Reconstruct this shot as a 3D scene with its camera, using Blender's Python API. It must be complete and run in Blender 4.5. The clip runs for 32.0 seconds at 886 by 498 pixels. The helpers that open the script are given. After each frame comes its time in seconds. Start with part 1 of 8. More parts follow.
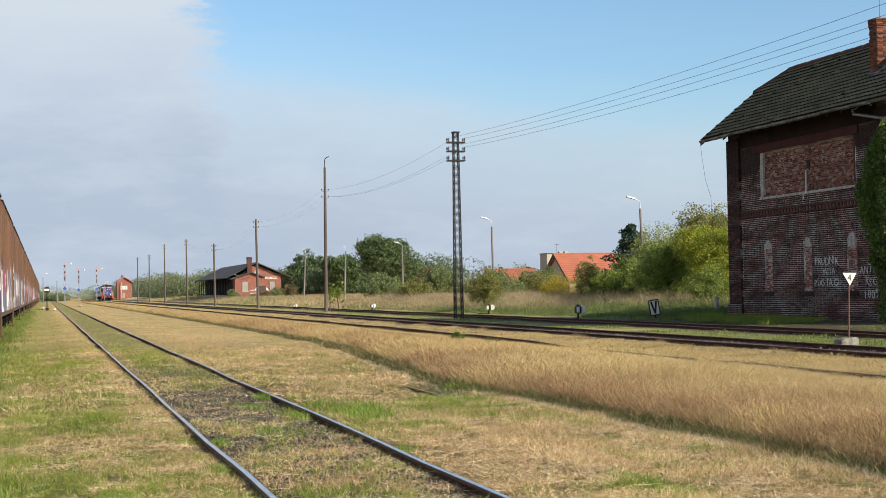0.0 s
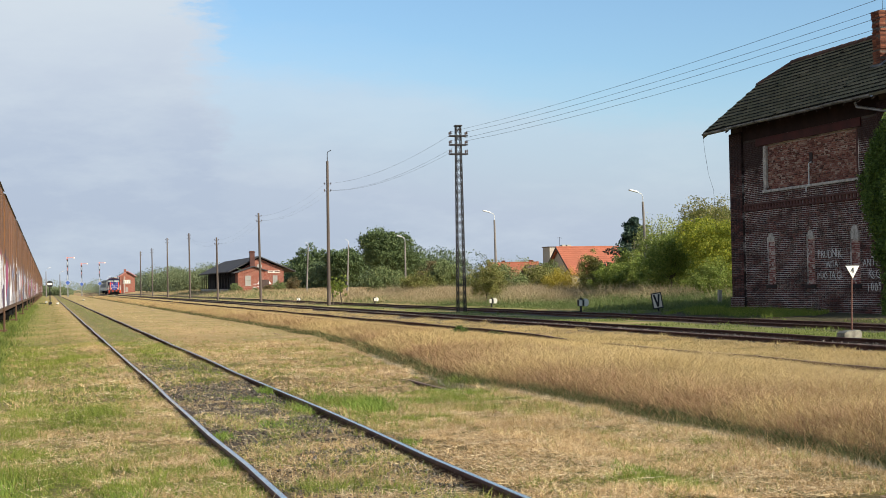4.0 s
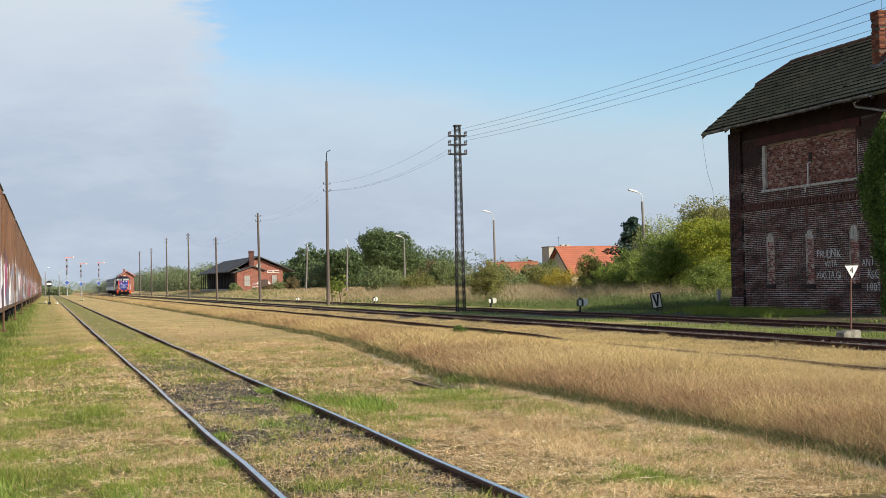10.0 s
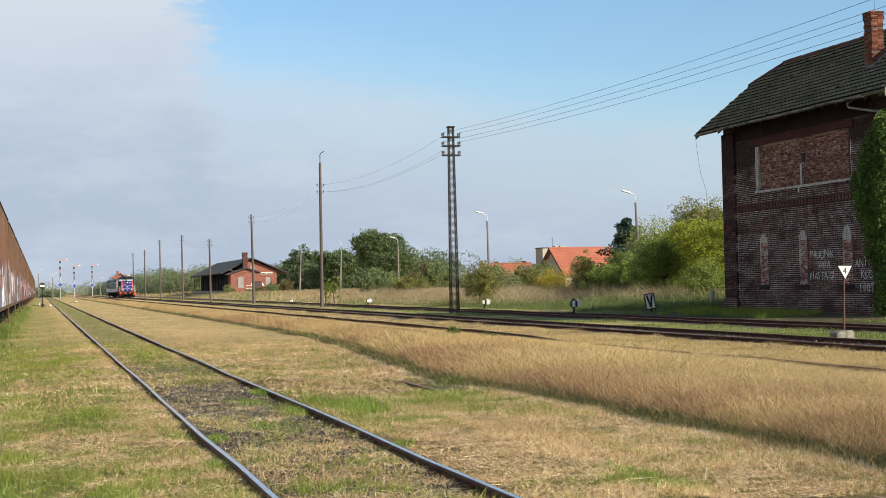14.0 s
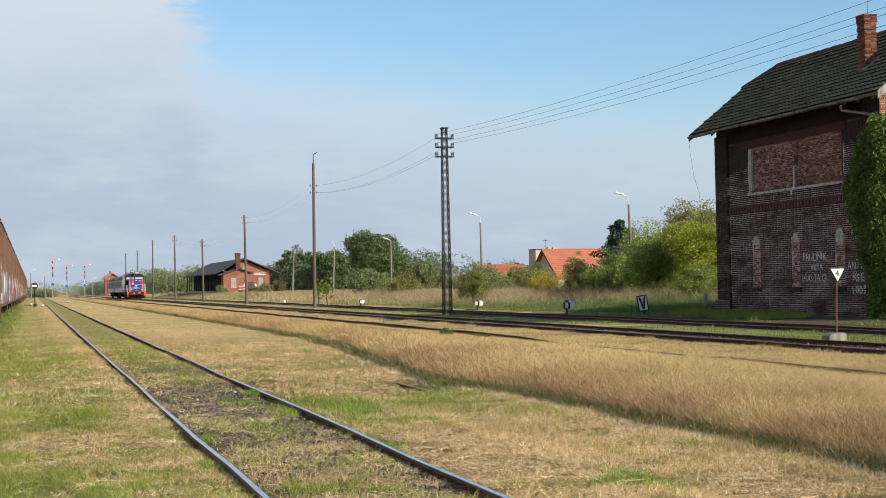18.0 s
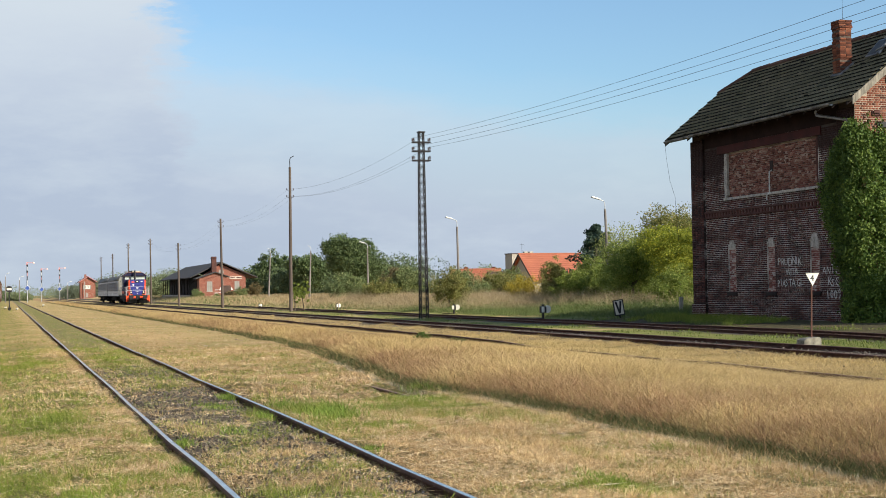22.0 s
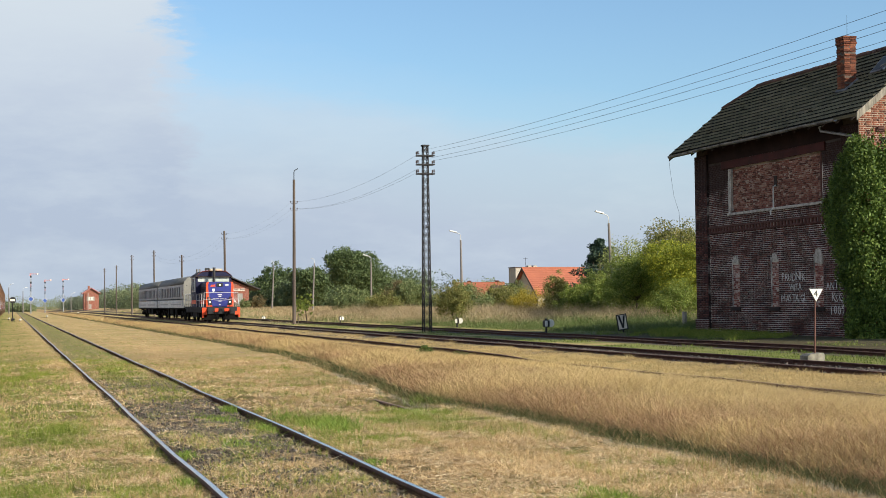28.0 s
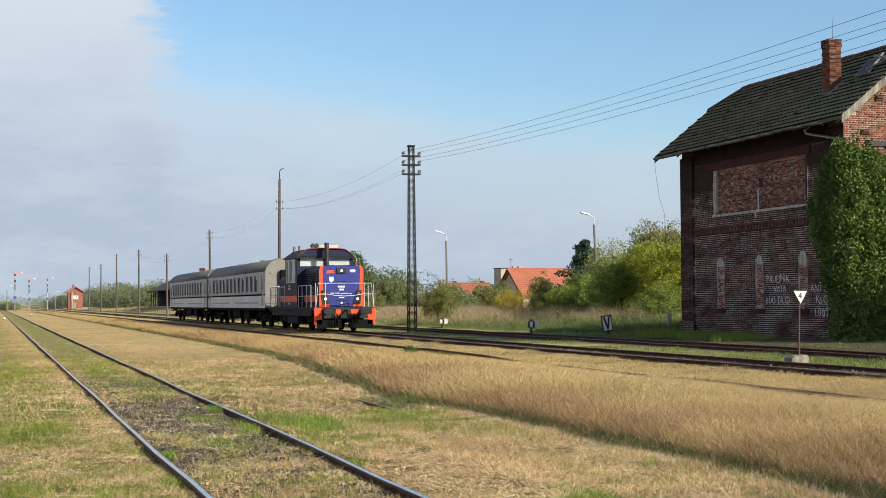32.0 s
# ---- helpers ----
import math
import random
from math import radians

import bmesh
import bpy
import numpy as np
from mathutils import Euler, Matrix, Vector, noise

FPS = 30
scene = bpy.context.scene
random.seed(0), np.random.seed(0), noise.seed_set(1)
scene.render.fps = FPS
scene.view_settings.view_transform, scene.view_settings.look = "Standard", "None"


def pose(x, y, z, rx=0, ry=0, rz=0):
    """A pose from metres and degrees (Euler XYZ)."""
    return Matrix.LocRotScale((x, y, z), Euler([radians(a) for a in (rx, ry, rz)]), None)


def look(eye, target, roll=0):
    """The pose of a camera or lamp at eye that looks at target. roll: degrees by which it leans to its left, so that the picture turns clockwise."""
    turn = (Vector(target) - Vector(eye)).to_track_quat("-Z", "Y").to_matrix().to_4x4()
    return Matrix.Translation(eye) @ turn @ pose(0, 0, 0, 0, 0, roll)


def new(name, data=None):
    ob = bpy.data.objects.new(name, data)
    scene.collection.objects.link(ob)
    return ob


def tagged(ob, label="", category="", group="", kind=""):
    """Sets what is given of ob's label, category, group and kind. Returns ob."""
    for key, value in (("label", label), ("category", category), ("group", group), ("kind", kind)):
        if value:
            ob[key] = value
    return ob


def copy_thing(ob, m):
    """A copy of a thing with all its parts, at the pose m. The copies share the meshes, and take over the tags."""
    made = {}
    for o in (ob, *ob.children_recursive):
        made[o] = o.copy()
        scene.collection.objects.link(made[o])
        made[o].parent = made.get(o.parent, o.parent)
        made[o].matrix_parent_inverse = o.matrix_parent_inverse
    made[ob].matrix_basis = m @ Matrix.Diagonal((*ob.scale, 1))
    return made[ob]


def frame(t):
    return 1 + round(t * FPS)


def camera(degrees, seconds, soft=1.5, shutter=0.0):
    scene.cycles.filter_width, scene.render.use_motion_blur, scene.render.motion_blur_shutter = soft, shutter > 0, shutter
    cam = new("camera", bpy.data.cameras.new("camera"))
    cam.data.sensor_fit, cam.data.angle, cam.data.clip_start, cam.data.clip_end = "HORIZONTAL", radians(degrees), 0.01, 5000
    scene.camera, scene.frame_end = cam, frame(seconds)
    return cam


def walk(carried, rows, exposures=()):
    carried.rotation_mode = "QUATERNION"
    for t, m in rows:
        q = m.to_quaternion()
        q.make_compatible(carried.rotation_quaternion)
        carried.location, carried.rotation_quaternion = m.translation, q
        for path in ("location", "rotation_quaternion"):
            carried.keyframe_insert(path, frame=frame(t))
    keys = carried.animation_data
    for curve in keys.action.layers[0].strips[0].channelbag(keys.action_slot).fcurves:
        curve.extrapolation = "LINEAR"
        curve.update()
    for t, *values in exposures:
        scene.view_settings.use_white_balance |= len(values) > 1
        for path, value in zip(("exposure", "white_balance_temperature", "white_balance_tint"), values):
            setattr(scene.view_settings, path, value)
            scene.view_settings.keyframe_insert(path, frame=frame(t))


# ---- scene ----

# ---------------------------------------------------------------- camera and walk
EYE = (0.0, 0.0, 1.41)
cam = camera(34.05, 32.0, soft=0.8)
# seconds, and the three turns of a hand-held camera that stands on one spot
VIEW = [
    (0, 91.590, 1.044, -15.393), (0.5, 91.608, 0.997, -15.393), (1, 91.613, 0.988, -15.395), (1.5, 91.591, 1.031, -15.393),
    (2, 91.554, 1.079, -15.365), (2.5, 91.479, 1.130, -15.328), (3, 91.422, 1.167, -15.308), (3.5, 91.346, 1.150, -15.291),
    (5.5, 91.327, 1.134, -15.281), (6, 91.345, 1.131, -15.307), (6.5, 91.366, 1.096, -15.358), (7, 91.389, 1.064, -15.413),
    (7.5, 91.399, 1.051, -15.431), (8, 91.386, 1.032, -15.429), (8.5, 91.352, 1.052, -15.399), (9, 91.319, 1.035, -15.363),
    (9.5, 91.309, 1.087, -15.325), (10, 91.329, 1.142, -15.314), (10.5, 91.348, 1.156, -15.324), (11, 91.375, 1.124, -15.353),
    (11.5, 91.397, 1.161, -15.414), (12, 91.395, 1.185, -15.495), (12.5, 91.358, 1.190, -15.555), (13, 91.338, 1.190, -15.587),
    (13.5, 91.343, 1.242, -15.582), (14, 91.375, 1.259, -15.561), (14.5, 91.414, 1.242, -15.556), (16.5, 91.391, 1.188, -15.696),
    (17, 91.396, 1.191, -15.738), (17.5, 91.405, 1.115, -15.793), (18, 91.418, 1.071, -15.842), (18.5, 91.428, 1.062, -15.905),
    (19, 91.431, 1.020, -16.049), (19.5, 91.430, 0.946, -16.256), (20, 91.418, 0.857, -16.484), (20.5, 91.420, 0.815, -16.705),
    (21, 91.435, 0.789, -16.831), (21.5, 91.488, 0.865, -16.827), (22, 91.561, 0.983, -16.771), (22.5, 91.639, 1.084, -16.690),
    (23, 91.700, 1.163, -16.642), (23.5, 91.746, 1.207, -16.599), (24, 91.787, 1.169, -16.556), (24.5, 91.831, 1.082, -16.525),
    (25, 91.884, 1.016, -16.476), (25.5, 91.936, 0.937, -16.444), (27.5, 92.086, 0.719, -16.599), (28, 92.095, 0.651, -16.641),
    (28.5, 92.097, 0.627, -16.667), (29, 92.082, 0.518, -16.685), (29.5, 92.065, 0.487, -16.697), (30, 92.032, 0.478, -16.718),
    (30.5, 91.983, 0.457, -16.757), (31, 91.971, 0.513, -16.808), (31.5, 92.016, 0.464, -16.913), (32, 92.107, 0.389, -17.225),
]
walk(cam, [(t, pose(*EYE, a, b, c)) for t, a, b, c in VIEW])

# ---------------------------------------------------------------- sky, sun, exposure
TO_SUN = Vector((0.58, -0.68, 0.44)).normalized()
scene.view_settings.exposure = 0.45
sun = new("sun", bpy.data.lights.new("sun", "SUN"))
sun.data.energy, sun.data.angle, sun.data.color = 5.15, radians(0.7), (1.0, 0.91, 0.76)
sun.matrix_world = look((0, 0, 60), Vector((0, 0, 60)) - TO_SUN)


def make_sky():
    world = bpy.data.worlds.new("sky")
    scene.world = world
    world.use_nodes = True
    nt = world.node_tree
    nt.nodes.clear()
    N, L = nt.nodes.new, nt.links.new
    out, bg = N("ShaderNodeOutputWorld"), N("ShaderNodeBackground")
    sky = N("ShaderNodeTexSky")
    sky.sky_type, sky.sun_disc = "NISHITA", False
    sky.sun_elevation = math.asin(TO_SUN.z)
    sky.sun_rotation = math.atan2(TO_SUN.x, TO_SUN.y)
    sky.air_density, sky.dust_density, sky.ozone_density = 1.0, 1.2, 2.0
    # thin sheet of cloud: a bank towards the north-west, with a soft wavy upper border
    tc, sep = N("ShaderNodeTexCoord"), N("ShaderNodeSeparateXYZ")
    L(tc.outputs["Generated"], sep.inputs[0])

    def m(op, a, b, c=None):
        n = N("ShaderNodeMath")
        n.operation = op
        for i, v in enumerate((a, b, c)):
            if v is None:
                continue
            if isinstance(v, (int, float)):
                n.inputs[i].default_value = v
            else:
                L(v, n.inputs[i])
        return n.outputs[0]

    def ramp(v, stops):
        r = N("ShaderNodeValToRGB")
        els = r.color_ramp.elements
        while len(els) < len(stops):
            els.new(0.5)
        for e, (p, c) in zip(els, stops):
            e.position, e.color = p, (*c, 1) if isinstance(c, tuple) else (c, c, c, 1)
        L(v, r.inputs[0])
        return r.outputs[0]

    mp = N("ShaderNodeMapping")
    mp.inputs["Scale"].default_value = (5.0, 3.0, 16.0)
    L(tc.outputs["Generated"], mp.inputs[0])
    nz = N("ShaderNodeTexNoise")
    nz.inputs["Scale"].default_value, nz.inputs["Detail"].default_value, nz.inputs["Roughness"].default_value = 1.6, 8.0, 0.62
    L(mp.outputs[0], nz.inputs["Vector"])
    fray = N("ShaderNodeTexNoise")
    fray.inputs["Scale"].default_value, fray.inputs["Detail"].default_value, fray.inputs["Roughness"].default_value = 6.0, 9.0, 0.68
    L(mp.outputs[0], fray.inputs["Vector"])
    wav = m("ADD", m("MULTIPLY", m("SUBTRACT", nz.outputs[0], 0.5), 0.035), m("MULTIPLY", m("SUBTRACT", fray.outputs[0], 0.5), 0.028))
    # height of the cloud's upper border: high in the west, a step, then falling slowly to the east
    border = ramp(m("ADD", m("ADD", sep.outputs[0], 0.2), m("MULTIPLY", wav, 2.2)), ((0.20, 0.50), (0.285, 0.30), (0.303, 0.20), (0.32, 0.158), (0.40, 0.150), (0.463, 0.138), (0.519, 0.126), (0.574, 0.118), (0.66, 0.108), (0.85, 0.10)))
    gap = m("ADD", m("SUBTRACT", border, sep.outputs[2]), wav)
    cover = ramp(m("MULTIPLY_ADD", gap, 9.0, 0.26), ((0.0, 0.0), (0.24, 0.16), (0.45, 0.66), (1.0, 1.0)))
    low = ramp(sep.outputs[2], ((0.0, (0.472, 0.553, 0.685)), (0.09, (0.502, 0.593, 0.735)), (0.16, (0.615, 0.70, 0.815)), (0.22, (0.72, 0.80, 0.87))))
    clear = N("ShaderNodeVectorMath")
    clear.operation = "SCALE"
    L(sky.outputs[0], clear.inputs[0])
    clear.inputs["Scale"].default_value = 0.168
    mix = N("ShaderNodeMix")
    mix.data_type = "RGBA"
    L(cover, mix.inputs[0])
    blue = N("ShaderNodeVectorMath")
    blue.operation = "MULTIPLY"
    L(clear.outputs[0], blue.inputs[0])
    blue.inputs[1].default_value = (0.86, 1.0, 1.075)
    L(blue.outputs[0], mix.inputs[6])
    streak = N("ShaderNodeMix")
    streak.data_type = "RGBA"
    L(ramp(nz.outputs[0], ((0.48, 0.0), (0.95, 1.0))), streak.inputs[0])
    L(low, streak.inputs[6])
    streak.inputs[7].default_value = (0.70, 0.79, 0.865, 1)
    rim = N("ShaderNodeMix")
    rim.data_type = "RGBA"
    L(m("MULTIPLY", ramp(m("MULTIPLY", gap, 6.0), ((0.0, 1.0), (0.75, 0.0))), 0.55), rim.inputs[0])
    L(streak.outputs[2], rim.inputs[6])
    rim.inputs[7].default_value = (0.66, 0.745, 0.835, 1)
    L(rim.outputs[2], mix.inputs[7])
    # the cloud sheet covers the lower sky only
    L(mix.outputs[2], bg.inputs[0])
    bg.inputs[1].default_value = 0.70
    L(bg.outputs[0], out.inputs[0])


make_sky()

# ---------------------------------------------------------------- materials
class Nodes:
    """Wires one node material."""

    def __init__(self, name):
        self.mat = bpy.data.materials.new(name)
        self.mat.use_nodes = True
        self.nt = self.mat.node_tree
        self.bsdf = self.nt.nodes["Principled BSDF"]

    def n(self, kind, **values):
        node = self.nt.nodes.new("ShaderNode" + kind)
        for k, v in values.items():
            node.inputs[k].default_value = v
        return node

    def l(self, a, b):
        self.nt.links.new(a, b)

    def coords(self, scale=(1, 1, 1), rot=(0, 0, 0)):
        tc, mp = self.n("TexCoord"), self.n("Mapping")
        mp.inputs["Scale"].default_value = scale
        mp.inputs["Rotation"].default_value = rot
        self.l(tc.outputs["Object"], mp.inputs[0])
        return mp.outputs[0]

    def noise(self, scale, detail=5.0, rough=0.6, vec=None, out="Fac"):
        t = self.n("TexNoise")
        t.inputs["Scale"].default_value, t.inputs["Detail"].default_value, t.inputs["Roughness"].default_value = scale, detail, rough
        self.l(vec if vec is not None else self.coords(), t.inputs["Vector"])
        return t.outputs[out]

    def ramp(self, v, stops):
        r = self.n("ValToRGB")
        els = r.color_ramp.elements
        while len(els) < len(stops):
            els.new(0.5)
        for e, (p, c) in zip(els, stops):
            e.position, e.color = p, ((*c, 1) if isinstance(c, tuple) else (c, c, c, 1))
        self.l(v, r.inputs[0])
        return r.outputs[0]

    def math(self, op, a, b, clamp=False):
        m = self.n("Math")
        m.operation, m.use_clamp = op, clamp
        for i, v in enumerate((a, b)):
            if isinstance(v, (int, float)):
                m.inputs[i].default_value = v
            else:
                self.l(v, m.inputs[i])
        return m.outputs[0]

    def mix(self, fac, a, b, blend="MIX"):
        x = self.n("Mix")
        x.data_type, x.blend_type = "RGBA", blend
        for i, v in ((0, fac), (6, a), (7, b)):
            if isinstance(v, (int, float)):
                x.inputs[i].default_value = v
            elif isinstance(v, tuple):
                x.inputs[i].default_value = (*v, 1)
            else:
                self.l(v, x.inputs[i])
        return x.outputs[2]

    def base(self, c):
        if isinstance(c, tuple):
            self.bsdf.inputs["Base Color"].default_value = (*c, 1)
        else:
            self.l(c, self.bsdf.inputs["Base Color"])

    def bump(self, h, strength=0.4, dist=0.02):
        b = self.n("Bump")
        b.inputs["Strength"].default_value, b.inputs["Distance"].default_value = strength, dist
        self.l(h, b.inputs["Height"])
        self.l(b.outputs[0], self.bsdf.inputs["Normal"])

    def set(self, rough=0.7, metal=0.0, spec=0.5):
        self.bsdf.inputs["Roughness"].default_value = rough
        self.bsdf.inputs["Metallic"].default_value = metal
        self.bsdf.inputs["Specular IOR Level"].default_value = spec
        return self.mat


def plain(name, colour, rough=0.7, metal=0.0, dark=0.6, grain=9.0, stain=1.3, bump=0.25, spec=0.4, streak=(1, 1, 1)):
    """Worn surface: a colour with fine grain and broad stains."""
    m = Nodes(name)
    v = m.coords(streak)
    fine = m.noise(grain, 6.0, 0.65, v)
    broad = m.noise(stain, 4.0, 0.6, v)
    low = tuple(c * dark for c in colour)
    c = m.mix(m.ramp(broad, ((0.35, 0.0), (0.65, 1.0))), low, colour)
    c = m.mix(m.math("MULTIPLY", m.ramp(fine, ((0.4, 0.0), (0.7, 1.0))), 0.35), c, tuple(min(1, x * 1.25) for x in colour))
    m.base(c)
    m.bump(fine, bump, 0.01)
    return m.set(rough, metal, spec)


def glow(name, colour, strength):
    m = Nodes(name)
    m.base(colour)
    m.bsdf.inputs["Emission Color"].default_value = (*colour, 1)
    m.bsdf.inputs["Emission Strength"].default_value = strength
    return m.set(0.3)


def brick_mat(name, a, b, mortar, axis="yz", soot=0.0, scale=1.0, mortar_size=0.012, row=0.077, long=0.26, dirty=0.0):
    """Brickwork laid on a wall; dirty: share of the joints that has gone dark."""
    m = Nodes(name)
    tc, sep, comb = m.n("TexCoord"), m.n("SeparateXYZ"), m.n("CombineXYZ")
    m.l(tc.outputs["Object"], sep.inputs[0])
    m.l(sep.outputs[1 if axis == "yz" else 0], comb.inputs[0])
    m.l(sep.outputs[2], comb.inputs[1])
    big, mid = m.noise(0.55, 5.0, 0.65), m.noise(3.0, 5.0, 0.7)
    t = m.n("TexBrick")
    t.inputs["Color1"].default_value, t.inputs["Color2"].default_value = (*a, 1), (*b, 1)
    joints = m.mix(m.ramp(m.noise(1.7, 6.0, 0.75), ((0.36 + 0.2 * dirty, 0.0), (0.50 + 0.2 * dirty, 1.0))), tuple(x * (1 - 0.8 * min(1, dirty * 2)) for x in mortar), mortar)
    m.l(joints, t.inputs["Mortar"])
    t.inputs["Scale"].default_value = scale
    t.inputs["Mortar Size"].default_value, t.inputs["Mortar Smooth"].default_value = mortar_size, 0.3
    t.inputs["Bias"].default_value = 0.0
    t.inputs["Brick Width"].default_value, t.inputs["Row Height"].default_value = long, row
    m.l(comb.outputs[0], t.inputs["Vector"])
    c = m.mix(m.math("MULTIPLY", m.ramp(mid, ((0.35, 1.0), (0.65, 0.0))), 0.5), t.outputs[0], tuple(x * 0.45 for x in a))
    c = m.mix(m.math("MULTIPLY", m.ramp(big, ((0.38, 1.0), (0.62, 0.0))), soot), c, (0.018, 0.014, 0.014))
    m.base(c)
    h = m.math("SUBTRACT", m.math("MULTIPLY", mid, 0.5), t.outputs["Fac"])
    m.bump(h, 0.7, 0.012)
    return m.set(0.9, 0, 0.2)


def leaf_mat(name, a, b, c=None, trans=0.25):
    """Leaves or blades whose hue varies from one to the next and in broad drifts."""
    m = Nodes(name)
    g = m.n("NewGeometry")
    col = m.ramp(g.outputs["Random Per Island"], ((0.0, a), (0.6, b), (1.0, c or b)))
    drift = m.noise(0.35, 3.0)
    col = m.mix(m.math("MULTIPLY", m.ramp(drift, ((0.35, 1.0), (0.65, 0.0))), 0.4), col, tuple(x * 0.6 for x in a))
    m.base(col)
    m.set(0.6, 0, 0.25)
    tr, add, out = m.n("BsdfTranslucent"), m.n("MixShader"), m.nt.nodes["Material Output"]
    m.l(col, tr.inputs[0])
    add.inputs[0].default_value = trans
    m.l(m.bsdf.outputs[0], add.inputs[1])
    m.l(tr.outputs[0], add.inputs[2])
    m.l(add.outputs[0], out.inputs[0])
    return m.mat


def piece_mat(name, stops, stain=0.4, rough=0.9, shade_coat=None, grain=14.0, dirt=(0.018, 0.014, 0.014)):
    """Separate pieces (bricks, tiles): each its own tone, with grain and broad stains. An optional dark tone high on
    the wall holds soot and the eaves' shade.
    """
    m = Nodes(name)
    g, info = m.n("NewGeometry"), m.n("ObjectInfo")
    tone = m.math("FRACT", m.math("ADD", g.outputs["Random Per Island"], info.outputs["Random"]), 0)
    c = m.ramp(tone, stops)
    fine = m.noise(grain, 5.0, 0.7)
    c = m.mix(m.math("MULTIPLY", m.ramp(fine, ((0.40, 1.0), (0.62, 0.0))), 0.5), c, tuple(x * 0.45 for x in stops[1][1]))
    c = m.mix(m.math("MULTIPLY", m.ramp(m.noise(0.7, 6.0, 0.7), ((0.40, 1.0), (0.62, 0.0))), stain), c, dirt)
    if shade_coat:
        c = m.mix(sooty_shade_mask(m), c, shade_coat)
    m.base(c)
    m.bump(fine, 0.5, 0.008)
    return m.set(rough, 0, 0.2)


def sooty_shade_mask(m):
    """Where soot and the eaves' shade are put into the upper wall's colour: all of it under the eaves, lower beside the
    window, with a ragged edge.
    """
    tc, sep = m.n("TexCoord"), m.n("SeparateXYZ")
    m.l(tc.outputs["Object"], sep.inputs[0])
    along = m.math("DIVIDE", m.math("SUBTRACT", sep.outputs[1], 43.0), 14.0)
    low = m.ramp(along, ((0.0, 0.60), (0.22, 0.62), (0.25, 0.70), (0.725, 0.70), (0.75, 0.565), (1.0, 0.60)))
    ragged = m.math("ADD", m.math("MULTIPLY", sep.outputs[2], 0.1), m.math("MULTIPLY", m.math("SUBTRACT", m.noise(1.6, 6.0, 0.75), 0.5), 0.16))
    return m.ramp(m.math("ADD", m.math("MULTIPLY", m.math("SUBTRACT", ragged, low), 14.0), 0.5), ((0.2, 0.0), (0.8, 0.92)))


def joint_mat(name, dark, pale, share=0.5, shade_coat=None):
    """Old mortar: gone dark in places, bleached in level streaks elsewhere."""
    m = Nodes(name)
    v = m.coords((1, 0.55, 2.2))
    k = m.ramp(m.noise(0.9, 7.0, 0.72, v), ((share - 0.08, 0.0), (share + 0.12, 1.0)))
    c = m.mix(k, dark, pale)
    if shade_coat:
        c = m.mix(sooty_shade_mask(m), c, shade_coat)
    m.base(c)
    m.bump(m.noise(30.0), 0.4, 0.005)
    return m.set(0.95, 0, 0.1)


